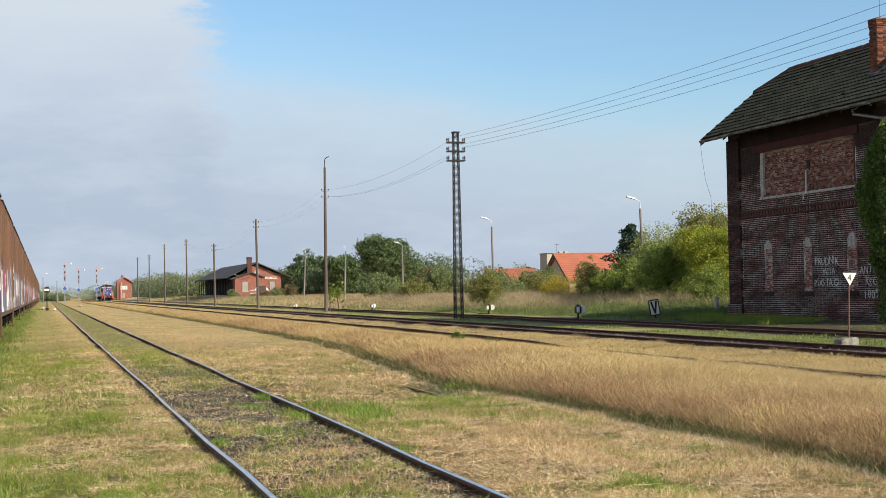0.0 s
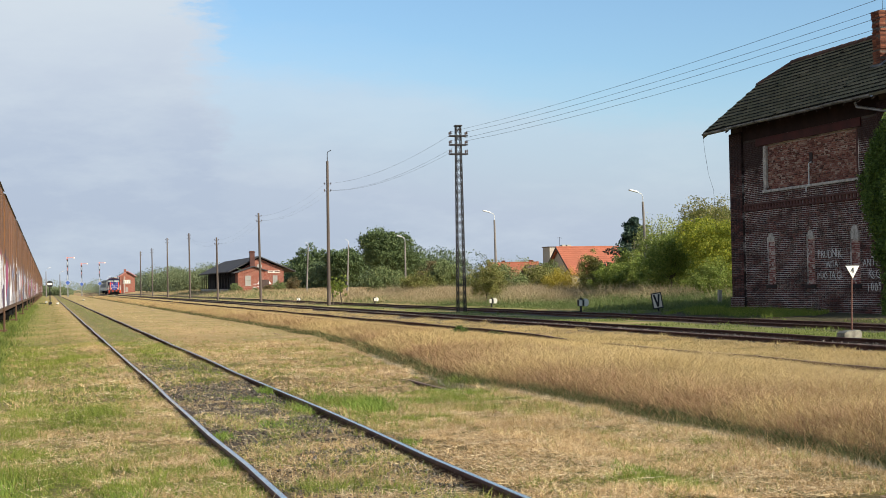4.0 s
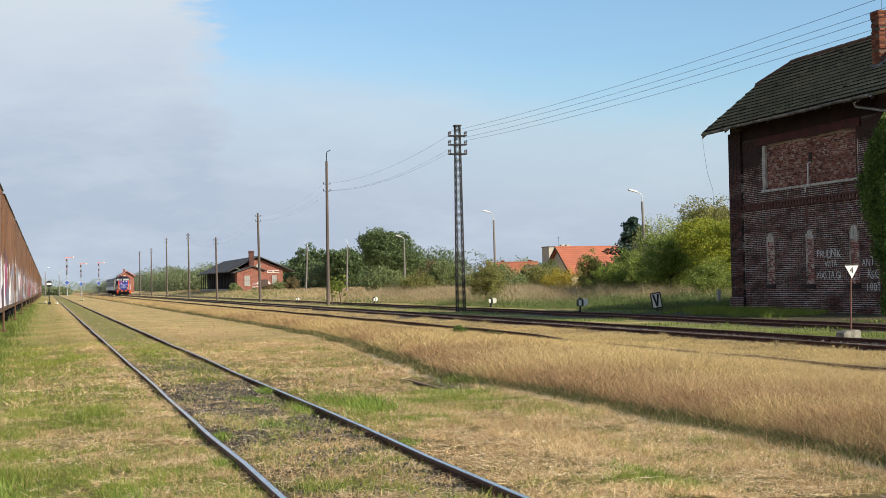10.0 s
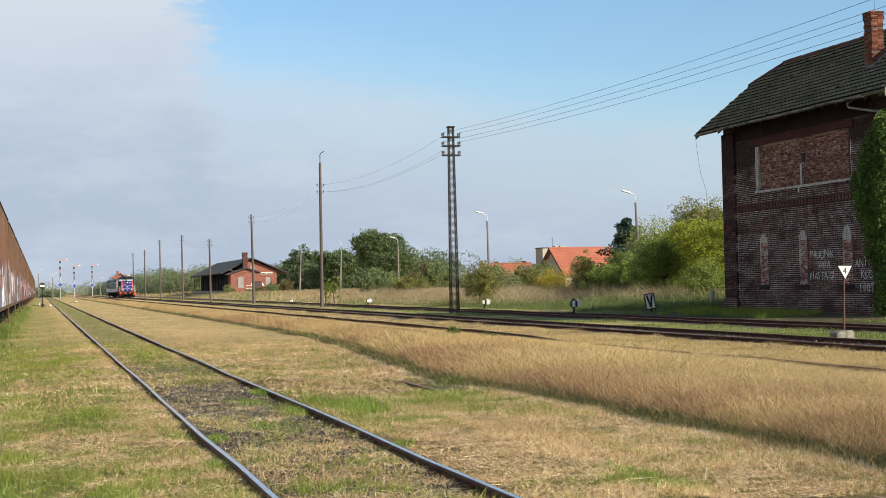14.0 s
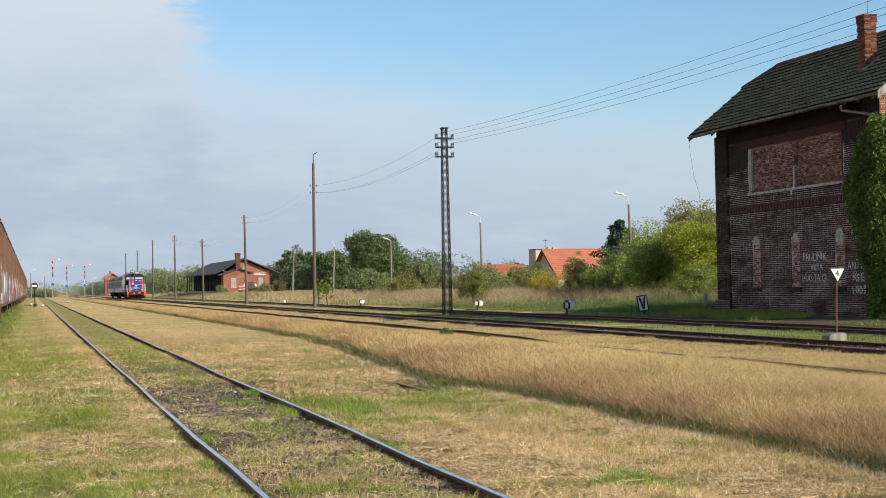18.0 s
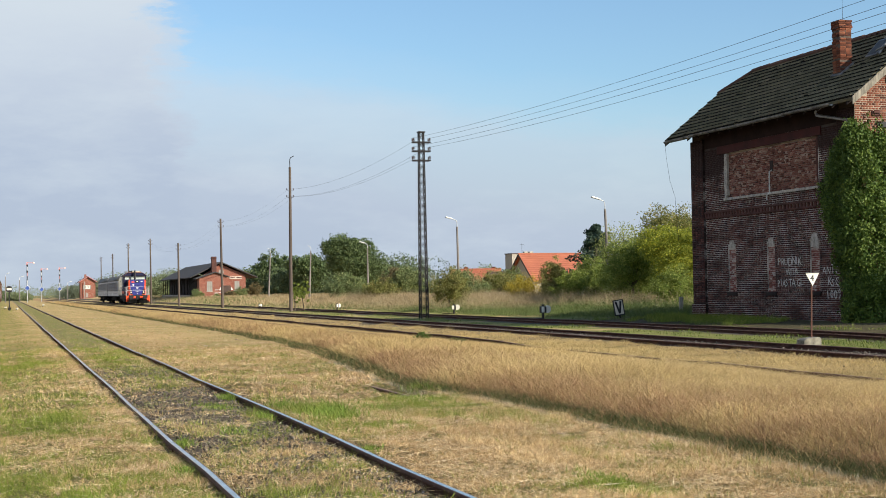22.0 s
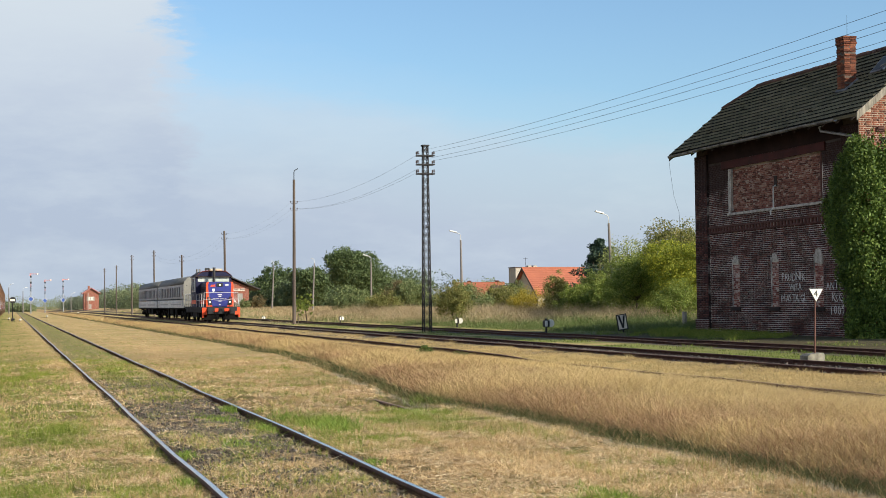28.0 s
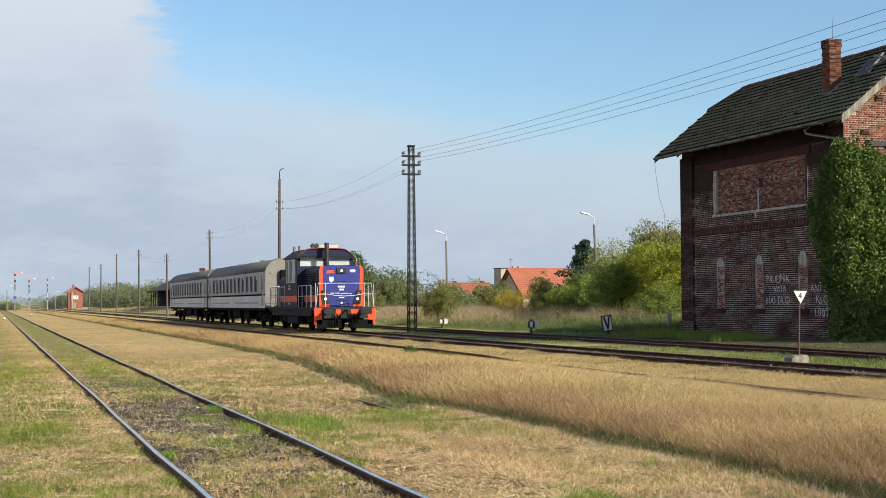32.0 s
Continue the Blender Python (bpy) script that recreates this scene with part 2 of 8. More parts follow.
def ground_mat():
    """Soil under grass: straw litter, green drifts, dark cinders along the tracks, ballast."""
    m = Nodes("ground_soil")
    tc, sep = m.n("TexCoord"), m.n("SeparateXYZ")
    m.l(tc.outputs["Object"], sep.inputs[0])
    fine, mid, broad = m.noise(22.0, 6.0, 0.7), m.noise(2.2, 5.0, 0.65), m.noise(0.30, 4.0, 0.6)
    straw = m.mix(m.ramp(fine, ((0.3, 0.0), (0.7, 1.0))), (0.060, 0.040, 0.022), (0.25, 0.175, 0.085))
    green = m.mix(m.ramp(fine, ((0.3, 0.0), (0.7, 1.0))), (0.055, 0.075, 0.018), (0.19, 0.20, 0.055))
    soil = m.mix(m.ramp(fine, ((0.35, 0.0), (0.65, 1.0))), (0.042, 0.034, 0.027), (0.155, 0.125, 0.095))
    xw = m.math("ADD", sep.outputs[0], m.math("MULTIPLY", m.math("SUBTRACT", mid, 0.5), 1.6))
    west = m.ramp(m.math("SUBTRACT", 0.45, m.math("MULTIPLY", xw, 0.22)), ((0.2, 0.0), (0.75, 1.0)))
    g = m.math("MULTIPLY", m.ramp(broad, ((0.40, 0.0), (0.60, 1.0))), 0.55)
    g = m.math("ADD", g, m.math("MULTIPLY", west, 0.55), clamp=True)
    # farther off the litter lies closed over the soil
    mat_straw = m.mix(m.ramp(fine, ((0.3, 0.0), (0.7, 1.0))), (0.40, 0.27, 0.125), (0.58, 0.41, 0.195))
    away = m.ramp(m.math("MULTIPLY", sep.outputs[1], 0.01), ((0.22, 0.0), (0.5, 1.0)))
    straw = m.mix(away, straw, mat_straw)
    green = m.mix(m.math("MULTIPLY", away, 0.7), green, (0.27, 0.265, 0.085))
    c = m.mix(g, straw, green)
    tall = m.math("MULTIPLY", m.math("MULTIPLY", m.ramp(m.math("MULTIPLY", xw, 0.05), ((0.37, 0.0), (0.40, 1.0))), m.ramp(m.math("MULTIPLY", xw, 0.05), ((0.58, 1.0), (0.62, 0.0)))), away)
    c = m.mix(tall, c, m.mix(m.ramp(mid, ((0.35, 0.0), (0.65, 1.0))), (0.24, 0.145, 0.075), (0.46, 0.31, 0.15)))
    # between the rails of the siding it stays green
    c = m.mix(m.math("MULTIPLY", m.math("MULTIPLY", m.ramp(m.math("ABSOLUTE", m.math("SUBTRACT", sep.outputs[0], 2.245), 0), ((0.5, 1.0), (0.75, 0.0))), away), m.ramp(mid, ((0.3, 0.35), (0.6, 0.9)))), c, (0.22, 0.225, 0.075))
    # beyond the main line the field turns green
    field = m.ramp(m.math("MULTIPLY", xw, 0.02), ((0.345, 0.0), (0.375, 1.0)))
    c = m.mix(field, c, m.mix(m.ramp(m.math("ADD", broad, m.math("MULTIPLY", sep.outputs[1], 0.0024)), ((0.66, 0.0), (0.80, 1.0))), green, mat_straw))

    def strip(x0, half, soft):
        d = m.math("ABSOLUTE", m.math("SUBTRACT", xw, x0), 0)
        return m.math("SUBTRACT", 1.0, m.math("DIVIDE", m.math("SUBTRACT", d, half), soft), clamp=True)

    yw = m.math("ADD", sep.outputs[1], m.math("MULTIPLY", m.math("SUBTRACT", mid, 0.5), 5.0))
    bed = m.ramp(m.math("MULTIPLY", yw, 0.02), ((0.235, 0.55), (0.27, 1.0), (0.43, 1.0), (0.47, 0.25)))
    between = m.math("MULTIPLY", strip(2.25, 0.78, 0.2), bed)
    c = m.mix(between, c, soil)
    stones = m.mix(m.ramp(m.noise(30.0, 2.0), ((0.35, 0.0), (0.65, 1.0))), (0.05, 0.04, 0.032), (0.20, 0.165, 0.13))
    c = m.mix(strip(15.97, 0.95, 0.45), c, stones)
    c = m.mix(strip(21.9, 1.2, 0.5), c, soil)
    near = m.ramp(m.math("MULTIPLY", sep.outputs[1], 0.01), ((0.58, 0.85), (0.64, 0.0)))
    c = m.mix(m.math("MULTIPLY", strip(25.8, 2.4, 0.6), near), c, m.mix(m.ramp(fine, ((0.35, 0.0), (0.65, 1.0))), (0.028, 0.022, 0.016), (0.10, 0.078, 0.055)))
    m.base(c)
    m.bump(fine, 0.8, 0.04)
    return m.set(0.95, 0, 0.1)


M = {
    "ground": ground_mat(),
    "rail_side": plain("rusty_rail", (0.115, 0.052, 0.036), 0.8, 0.2, 0.5, 30, 4),
    "rail_head": plain("worn_rail_head", (0.92, 0.77, 0.66), 0.26, 1.0, 0.75, 40, 3, 0.0),
    "rail_rust_head": plain("rusted_rail_head", (0.27, 0.16, 0.11), 0.6, 0.2, 0.6, 40, 3, 0.2),
    "sleeper": plain("weathered_sleeper", (0.09, 0.072, 0.058), 0.9, 0, 0.5, 14, 2),
    "stone": leaf_mat("ballast_stone", (0.055, 0.043, 0.035), (0.15, 0.12, 0.095), (0.30, 0.265, 0.225), 0.0),
    "brick_dark": brick_mat("sooty_brick_wall", (0.160, 0.050, 0.038), (0.070, 0.024, 0.020), (0.62, 0.56, 0.50), "yz", 0.42, 1.0, 0.011, 0.077, 0.26, 0.27),
    # track-side brick darker than the gable's: its shade is in the colour, with soot
    "wall_brick": piece_mat("sooty_shade_dark_wall_brick", ((0.0, (0.026, 0.013, 0.012)), (0.35, (0.072, 0.026, 0.022)), (0.75, (0.125, 0.042, 0.034)), (1.0, (0.20, 0.080, 0.062))), 0.45, 0.9, (0.030, 0.0155, 0.0135)),
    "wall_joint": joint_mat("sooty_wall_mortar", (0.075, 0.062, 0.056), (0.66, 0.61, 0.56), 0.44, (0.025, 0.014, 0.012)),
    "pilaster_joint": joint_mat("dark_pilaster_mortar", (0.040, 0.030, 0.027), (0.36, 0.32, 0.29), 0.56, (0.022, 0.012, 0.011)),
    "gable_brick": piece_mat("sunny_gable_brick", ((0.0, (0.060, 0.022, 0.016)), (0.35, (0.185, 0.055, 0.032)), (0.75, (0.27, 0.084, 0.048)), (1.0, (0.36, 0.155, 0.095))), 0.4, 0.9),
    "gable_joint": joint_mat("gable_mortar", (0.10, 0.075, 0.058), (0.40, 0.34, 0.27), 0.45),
    "infill_brick": piece_mat("broken_infill_brick", ((0.0, (0.065, 0.031, 0.026)), (0.28, (0.20, 0.078, 0.060)), (0.60, (0.34, 0.140, 0.105)), (0.86, (0.42, 0.23, 0.175)), (1.0, (0.62, 0.49, 0.40))), 0.3, 0.92, None, 20.0, (0.05, 0.028, 0.022)),
    "infill_joint": joint_mat("smeared_infill_mortar", (0.13, 0.088, 0.072), (0.40, 0.31, 0.255), 0.46),
    "slit_brick": piece_mat("flaking_slit_brick", ((0.0, (0.12, 0.042, 0.035)), (0.35, (0.28, 0.090, 0.075)), (0.6, (0.38, 0.165, 0.138)), (1.0, (0.68, 0.60, 0.55))), 0.12, 0.92, None, 20.0, (0.10, 0.06, 0.05)),
    "slit_joint": joint_mat("pale_slit_mortar", (0.20, 0.15, 0.125), (0.55, 0.49, 0.44), 0.40),
    "brick_plain": plain("dark_brick_trim", (0.10, 0.042, 0.034), 0.9, 0, 0.5, 20, 2),
    "brick_chimney": piece_mat("worn_chimney_brick", ((0.0, (0.075, 0.026, 0.018)), (0.4, (0.22, 0.068, 0.036)), (0.75, (0.32, 0.100, 0.050)), (1.0, (0.40, 0.165, 0.090))), 0.55, 0.9, None, 24.0, (0.035, 0.020, 0.016)),
    "mortar": plain("old_mortar", (0.28, 0.24, 0.20), 0.95, 0, 0.6),
    "plaster": plain("flaking_plaster", (0.50, 0.46, 0.41), 0.9, 0, 0.45, 12, 6),
    "roof_tile": piece_mat("mossy_roof_tile", ((0.0, (0.135, 0.112, 0.068)), (0.4, (0.200, 0.165, 0.095)), (0.8, (0.25, 0.205, 0.118)), (1.0, (0.29, 0.22, 0.142))), 0.45, 0.95, None, 9.0, (0.060, 0.062, 0.032)),
    "roof_ridge": plain("red_ridge_tile", (0.115, 0.058, 0.044), 0.85, 0, 0.5),
    "zinc": plain("dull_zinc", (0.28, 0.27, 0.26), 0.5, 0.7, 0.5, 20, 3),
    "rust_beam": plain("rusted_lintel", (0.062, 0.010, 0.008), 0.85, 0.1, 0.5),
    "timber": plain("grey_timber", (0.29, 0.26, 0.21), 0.85, 0, 0.28, 16, 4, 0.4, 0.3, (1, 1, 0.2)),
    "pole_wood": plain("creosoted_pole", (0.115, 0.090, 0.074), 0.85, 0, 0.55, 14, 2, 0.4, 0.3, (1, 1, 0.12)),
    "concrete": plain("weathered_concrete", (0.38, 0.35, 0.30), 0.9, 0, 0.6, 14, 1.5),
    "iron": plain("dark_iron", (0.022, 0.021, 0.022), 0.6, 0.4, 0.6),
    "wire": plain("wire", (0.06, 0.06, 0.065), 0.5, 0.6),
    "ceramic": plain("insulator", (0.05, 0.03, 0.025), 0.3, 0, 0.7),
    "lamp_head": plain("lamp_housing", (0.62, 0.63, 0.62), 0.5, 0.2, 0.8),
    "white": plain("white_enamel", (0.70, 0.675, 0.59), 0.5, 0, 0.85, 20, 4, 0.1),
    "black": plain("black_enamel", (0.018, 0.018, 0.019), 0.5, 0, 0.7),
    "red": plain("red_enamel", (0.46, 0.06, 0.05), 0.5, 0, 0.7),
    "chalk": plain("white_spray_paint", (0.66, 0.65, 0.64), 0.9, 0, 0.7, 30, 6),
    "sign_post": plain("rusty_post", (0.16, 0.075, 0.055), 0.8, 0.2, 0.6),
    "glass": plain("dark_window_glass", (0.035, 0.045, 0.05), 0.12, 0, 0.7, 4, 1, 0.02, 0.7),
}

# ---------------------------------------------------------------- building helpers
def thing(name, label, category, x=0, y=0, z=0, rz=0, group="", kind=""):
    ob = tagged(new(name), label, category, group, kind)
    ob.matrix_basis = pose(x, y, z, 0, 0, rz)
    return ob


def part(name, bm, material, parent=None, label="", smooth=False):
    """Links a bmesh as one mesh object, under a thing or a part if one is given."""
    me = bpy.data.meshes.new(name)
    bm.to_mesh(me)
    bm.free()
    if smooth:
        for p in me.polygons:
            p.use_smooth = True
    me.materials.append(material)
    ob = new(name, me)
    ob.parent = parent
    if label:
        ob["label"] = label
    return ob


def again(name, data, parent, m=None, label=""):
    """One more piece on the same mesh."""
    ob = new(name, data)
    ob.parent = parent
    if m is not None:
        ob.matrix_basis = m
    if label:
        ob["label"] = label
    return ob


def BM():
    return bmesh.new()


def box(bm, x0, x1, y0, y1, z0, z1, bevel=0.0):
    v = [bm.verts.new(p) for p in ((x0, y0, z0), (x1, y0, z0), (x1, y1, z0), (x0, y1, z0), (x0, y0, z1), (x1, y0, z1), (x1, y1, z1), (x0, y1, z1))]
    f = [bm.faces.new([v[i] for i in q]) for q in ((0, 3, 2, 1), (4, 5, 6, 7), (0, 1, 5, 4), (1, 2, 6, 5), (2, 3, 7, 6), (3, 0, 4, 7))]
    if bevel:
        bmesh.ops.bevel(bm, geom=list({e for q in f for e in q.edges}), offset=bevel, segments=2, affect="EDGES", profile=0.5)
    return bm


def prism(bm, outline, axis, a, b):
    """An outline of (u, v) pushed along an axis from a to b. Axis x: u=y, v=z; y: u=x, v=z; z: u=x, v=y."""
    def put(u, v, w):
        return {"x": (w, u, v), "y": (u, w, v), "z": (u, v, w)}[axis]
    n = len(outline)
    lo = [bm.verts.new(put(u, v, a)) for u, v in outline]
    hi = [bm.verts.new(put(u, v, b)) for u, v in outline]
    fs = [bm.faces.new(lo), bm.faces.new(hi[::-1])]
    for i in range(n):
        fs.append(bm.faces.new((lo[i], hi[i], hi[(i + 1) % n], lo[(i + 1) % n])))
    bmesh.ops.recalc_face_normals(bm, faces=fs)
    return bm


def rod(bm, p, q, r0, r1=None, n=8):
    """A round bar from p to q."""
    p, q = Vector(p), Vector(q)
    r1 = r0 if r1 is None else r1
    d = (q - p).normalized()
    u = d.orthogonal().normalized()
    w = d.cross(u)
    rings = []
    for c, r in ((p, r0), (q, r1)):
        rings.append([bm.verts.new(c + r * (math.cos(a) * u + math.sin(a) * w)) for a in (2 * math.pi * k / n for k in range(n))])
    for k in range(n):
        bm.faces.new((rings[0][k], rings[0][(k + 1) % n], rings[1][(k + 1) % n], rings[1][k]))
    bm.faces.new(rings[0][::-1])
    bm.faces.new(rings[1])
    return bm


def tube(bm, pts, r, n=6):
    """A round bar that bends through the given points, in one skin."""
    pts = [Vector(p) for p in pts]
    rings, u = [], None
    for k, p in enumerate(pts):
        d = (pts[min(k + 1, len(pts) - 1)] - pts[max(k - 1, 0)]).normalized()
        u = d.orthogonal().normalized() if u is None else (u - d * u.dot(d)).normalized()
        w = d.cross(u)
        rings.append([bm.verts.new(p + r * (math.cos(q) * u + math.sin(q) * w)) for q in (2 * math.pi * i / n for i in range(n))])
    for a, b in zip(rings, rings[1:]):
        for k in range(n):
            bm.faces.new((a[k], a[(k + 1) % n], b[(k + 1) % n], b[k]))
    bm.faces.new(rings[0][::-1])
    bm.faces.new(rings[-1])
    return bm


def disc(bm, c, r, axis, thick, n=20):
    c = Vector(c)
    d = Vector({"x": (1, 0, 0), "y": (0, 1, 0), "z": (0, 0, 1)}[axis]) * thick / 2
    return rod(bm, c - d, c + d, r, r, n)


def raw_mesh(name, verts, faces_n, loops, material):
    """A mesh straight from arrays: verts (n, 3), corner counts per face, corner indices."""
    me = bpy.data.meshes.new(name)
    me.vertices.add(len(verts))
    me.vertices.foreach_set("co", verts.astype(np.float32).ravel())
    me.loops.add(len(loops))
    me.loops.foreach_set("vertex_index", loops.astype(np.int32))
    starts = np.concatenate([[0], np.cumsum(faces_n)[:-1]]).astype(np.int32)
    me.polygons.add(len(faces_n))
    me.polygons.foreach_set("loop_start", starts)
    me.polygons.foreach_set("loop_total", faces_n.astype(np.int32))
    me.update(calc_edges=True)
    me.materials.append(material)
    return me


def blades(name, x, y, z, h, w, lean, material, seed, tips=False):
    """Many bent blades of grass in one mesh. x, y, z, h: arrays; lean: share of the height; tips: widest near the top, as seed heads are."""
    r = np.random.default_rng(seed)
    n = len(x)
    a = r.uniform(0, 2 * np.pi, n)
    d = np.stack([np.cos(a), np.sin(a), 0 * a], 1)
    c = r.uniform(0, 2 * np.pi, n)
    side = np.stack([np.cos(c), np.sin(c), 0 * a], 1) * (w * r.uniform(0.6, 1.4, n))[:, None] / 2
    foot = np.stack([x, y, z], 1)
    b = lean * r.uniform(0.1, 1.4, n) * h
    at = r.uniform(0.5, 0.85, n) if tips else r.uniform(0.3, 0.55, n)
    mid = foot + d * (b * at ** 2)[:, None] + np.stack([0 * h, 0 * h, h * at], 1)
    tip = foot + d * b[:, None] + np.stack([0 * h, 0 * h, h * r.uniform(0.8, 1.0, n)], 1)
    v = np.stack([foot, mid + side, tip, mid - side], 1).reshape(-1, 3)
    return raw_mesh(name, v, np.full(n, 4), np.arange(4 * n), material)


def leaves(centres, size, material, seed, name="crown", flat=0.0):
    """Small four-cornered leaves or sprays at the given places, turned every way."""
    r = np.random.default_rng(seed)
    n = len(centres)
    u = r.normal(size=(n, 3))
    u[:, 2] *= 1 - flat
    u /= np.linalg.norm(u, axis=1)[:, None]
    k = r.normal(size=(n, 3))
    w = np.cross(u, k)
    w /= np.linalg.norm(w, axis=1)[:, None]
    s = size * r.uniform(0.6, 1.4, n)[:, None]
    u, w = u * s, w * s * 0.6
    v = np.stack([centres - u, centres + w * 0.9 - u * 0.1, centres + u, centres - w * 0.9 + u * 0.1], 1).reshape(-1, 3)
    loops = np.arange(n * 4)
    return raw_mesh(name, v, np.full(n, 4), loops, material)


def lumps(r, n, blobs):
    """n places near the skins of several blobs (x, y, z, rx, ry, rz)."""
    b = np.array(blobs, float)
    vol = b[:, 3] * b[:, 4] * b[:, 5]
    pick = r.choice(len(b), n, p=vol ** 0.67 / (vol ** 0.67).sum())
    d = r.normal(size=(n, 3))
    d /= np.linalg.norm(d, axis=1)[:, None]
    rad = r.uniform(0.0, 1.0, n) ** 0.33
    rad = 0.45 + 0.6 * rad
    wob = 1 + 0.16 * np.sin(d[:, 0] * 7 + pick) * np.sin(d[:, 2] * 6 + 2 * pick) + r.normal(0, 0.05, n)
    return b[pick, :3] + d * b[pick, 3:] * (rad * wob)[:, None]


def stubble(name, x, y, z, h, w, lean, material, seed):
    """Short straight blades, one triangle each."""
    r = np.random.default_rng(seed)
    n = len(x)
    a, b = r.uniform(0, 2 * np.pi, n), r.uniform(0, 2 * np.pi, n)
    side = np.stack([np.cos(a), np.sin(a), 0.25 * r.normal(size=n)], 1) * (w * r.uniform(0.6, 1.4, n))[:, None] / 2
    foot = np.stack([x, y, z], 1)
    k = lean * np.abs(r.normal(0.6, 0.6, n)) * h
    tip = foot + np.stack([np.cos(b) * k, np.sin(b) * k, h], 1)
    v = np.stack([foot - side, foot + side, tip], 1).reshape(-1, 3)
    return raw_mesh(name, v, np.full(n, 3), np.arange(3 * n), material)


def patchy(x, y, size, seed, octaves=3):
    """Uneven patches by value noise, from about -1 to 1."""
    r = np.random.default_rng(seed)
    out, amp, total = 0.0 * x, 1.0, 0.0
    for k in range(octaves):
        g = r.uniform(-1, 1, (64, 64))
        u, v = x / size + r.uniform(0, 50), y / size + r.uniform(0, 50)
        i, j = np.floor(u).astype(int), np.floor(v).astype(int)
        f, h = u - i, v - j
        f, h = f * f * (3 - 2 * f), h * h * (3 - 2 * h)
        a, b = i % 64, j % 64
        c, d = (i + 1) % 64, (j + 1) % 64
        out = out + amp * ((g[a, b] * (1 - f) + g[c, b] * f) * (1 - h) + (g[a, d] * (1 - f) + g[c, d] * f) * h)
        total, amp, size = total + amp, amp * 0.6, size / 2.3
    return out / total * 1.5


def shoots(r, n, h, w, count, low=0.25, spread=0.06):
    """n places along upright, arching shoots that fan out of one root."""
    a = r.uniform(0, 2 * np.pi, count)
    out = r.uniform(0.0, 1.0, count) ** 0.6
    top = h * (1.02 - 0.42 * out ** 2) * r.uniform(0.72, 1.0, count)
    k = r.integers(0, count, n)
    q = low + (1 - low) * r.uniform(0, 1, n) ** 0.75
    rad = out[k] * w / 2 * q ** 0.7
    fat = spread * h * (1.15 - 0.75 * q)
    c = np.stack([rad * np.cos(a[k]), rad * np.sin(a[k]), top[k] * (1.25 * q - 0.25 * q * q * 1.0)], 1)
    return c + r.normal(0, 1, (n, 3)) * (fat * np.array([[1.0], [1.0], [0.7]])).T

# ---------------------------------------------------------------- ground and tracks
def wave(x, y):
    return (np.sin(1.3 * x + 0.7 * y) + np.sin(0.9 * y - 1.7 * x + 1) + 0.6 * np.sin(2.9 * x + 2.1 * y + 2) + 0.5 * np.sin(0.31 * x - 0.23 * y)) / 3.1


def ground_z(x, y):
    x, y = np.asarray(x, float), np.asarray(y, float)
    z = -0.10 + 0.022 * wave(x, y)
    z = z + 0.058 * np.exp(-((x - 2.25) / 0.69) ** 10)
    z = z + 0.068 * np.exp(-((x - 0.87) / 0.62) ** 6) + 0.05 * np.exp(-((x - 3.75) / 0.62) ** 6)
    z = z + 0.05 * np.exp(-((x - 15.97) / 1.7) ** 4)
    x, y = np.clip(x, -100, 300), np.clip(y, -400, 900)
    z = z - 0.07 * np.exp(-((x - 5.5) / 0.3) ** 4 - ((y - 20.7) / 1.2) ** 4)
    z = z + 0.10 / (1 + np.exp(-(x - 25.5) * 1.5)) + 0.5 / (1 + np.exp(-(y - 190 + 0.5 * (40 - x)) / 14)) / (1 + np.exp(-(x - 25) * 0.8))
    return z


def make_ground():
    def line(*stretches):
        out = []
        for a, b, step in stretches:
            out += list(np.arange(a, b, step))
        return np.array(out)
    xs = line((-3000, -400, 400), (-400, -40, 40), (-40, -6, 3), (-6, 8, 0.25), (8, 30, 0.6), (30, 80, 4), (80, 400, 40), (400, 3201, 400))
    ys = line((-300, -20, 40), (-20, 7, 3), (7, 26, 0.25), (26, 60, 0.7), (60, 130, 3), (130, 400, 10), (400, 4501, 300))
    X, Y = np.meshgrid(xs, ys, indexing="ij")
    Z = ground_z(X, Y)
    nx, ny = X.shape
    v = np.stack([X, Y, Z], -1).reshape(-1, 3)
    i = (np.arange(nx - 1)[:, None] * ny + np.arange(ny - 1)).ravel()
    loops = np.stack([i, i + ny, i + ny + 1, i + 1], 1).ravel()
    me = raw_mesh("ground", v, np.full(len(i), 4), loops, M["ground"])
    for p in me.polygons:
        p.use_smooth = True
    tagged(new("ground", me), "dry mown grass and cinder soil of a railway yard", "ground", kind="structure")


RAIL = [(-.065, -.15), (.065, -.15), (.065, -.135), (.012, -.12), (.012, -.035), (.036, -.03), (.036, -.010), (.028, -.002), (.021, 0),
        (-.021, 0), (-.028, -.002), (-.036, -.010), (-.036, -.03), (-.012, -.035), (-.012, -.12), (-.065, -.135)]


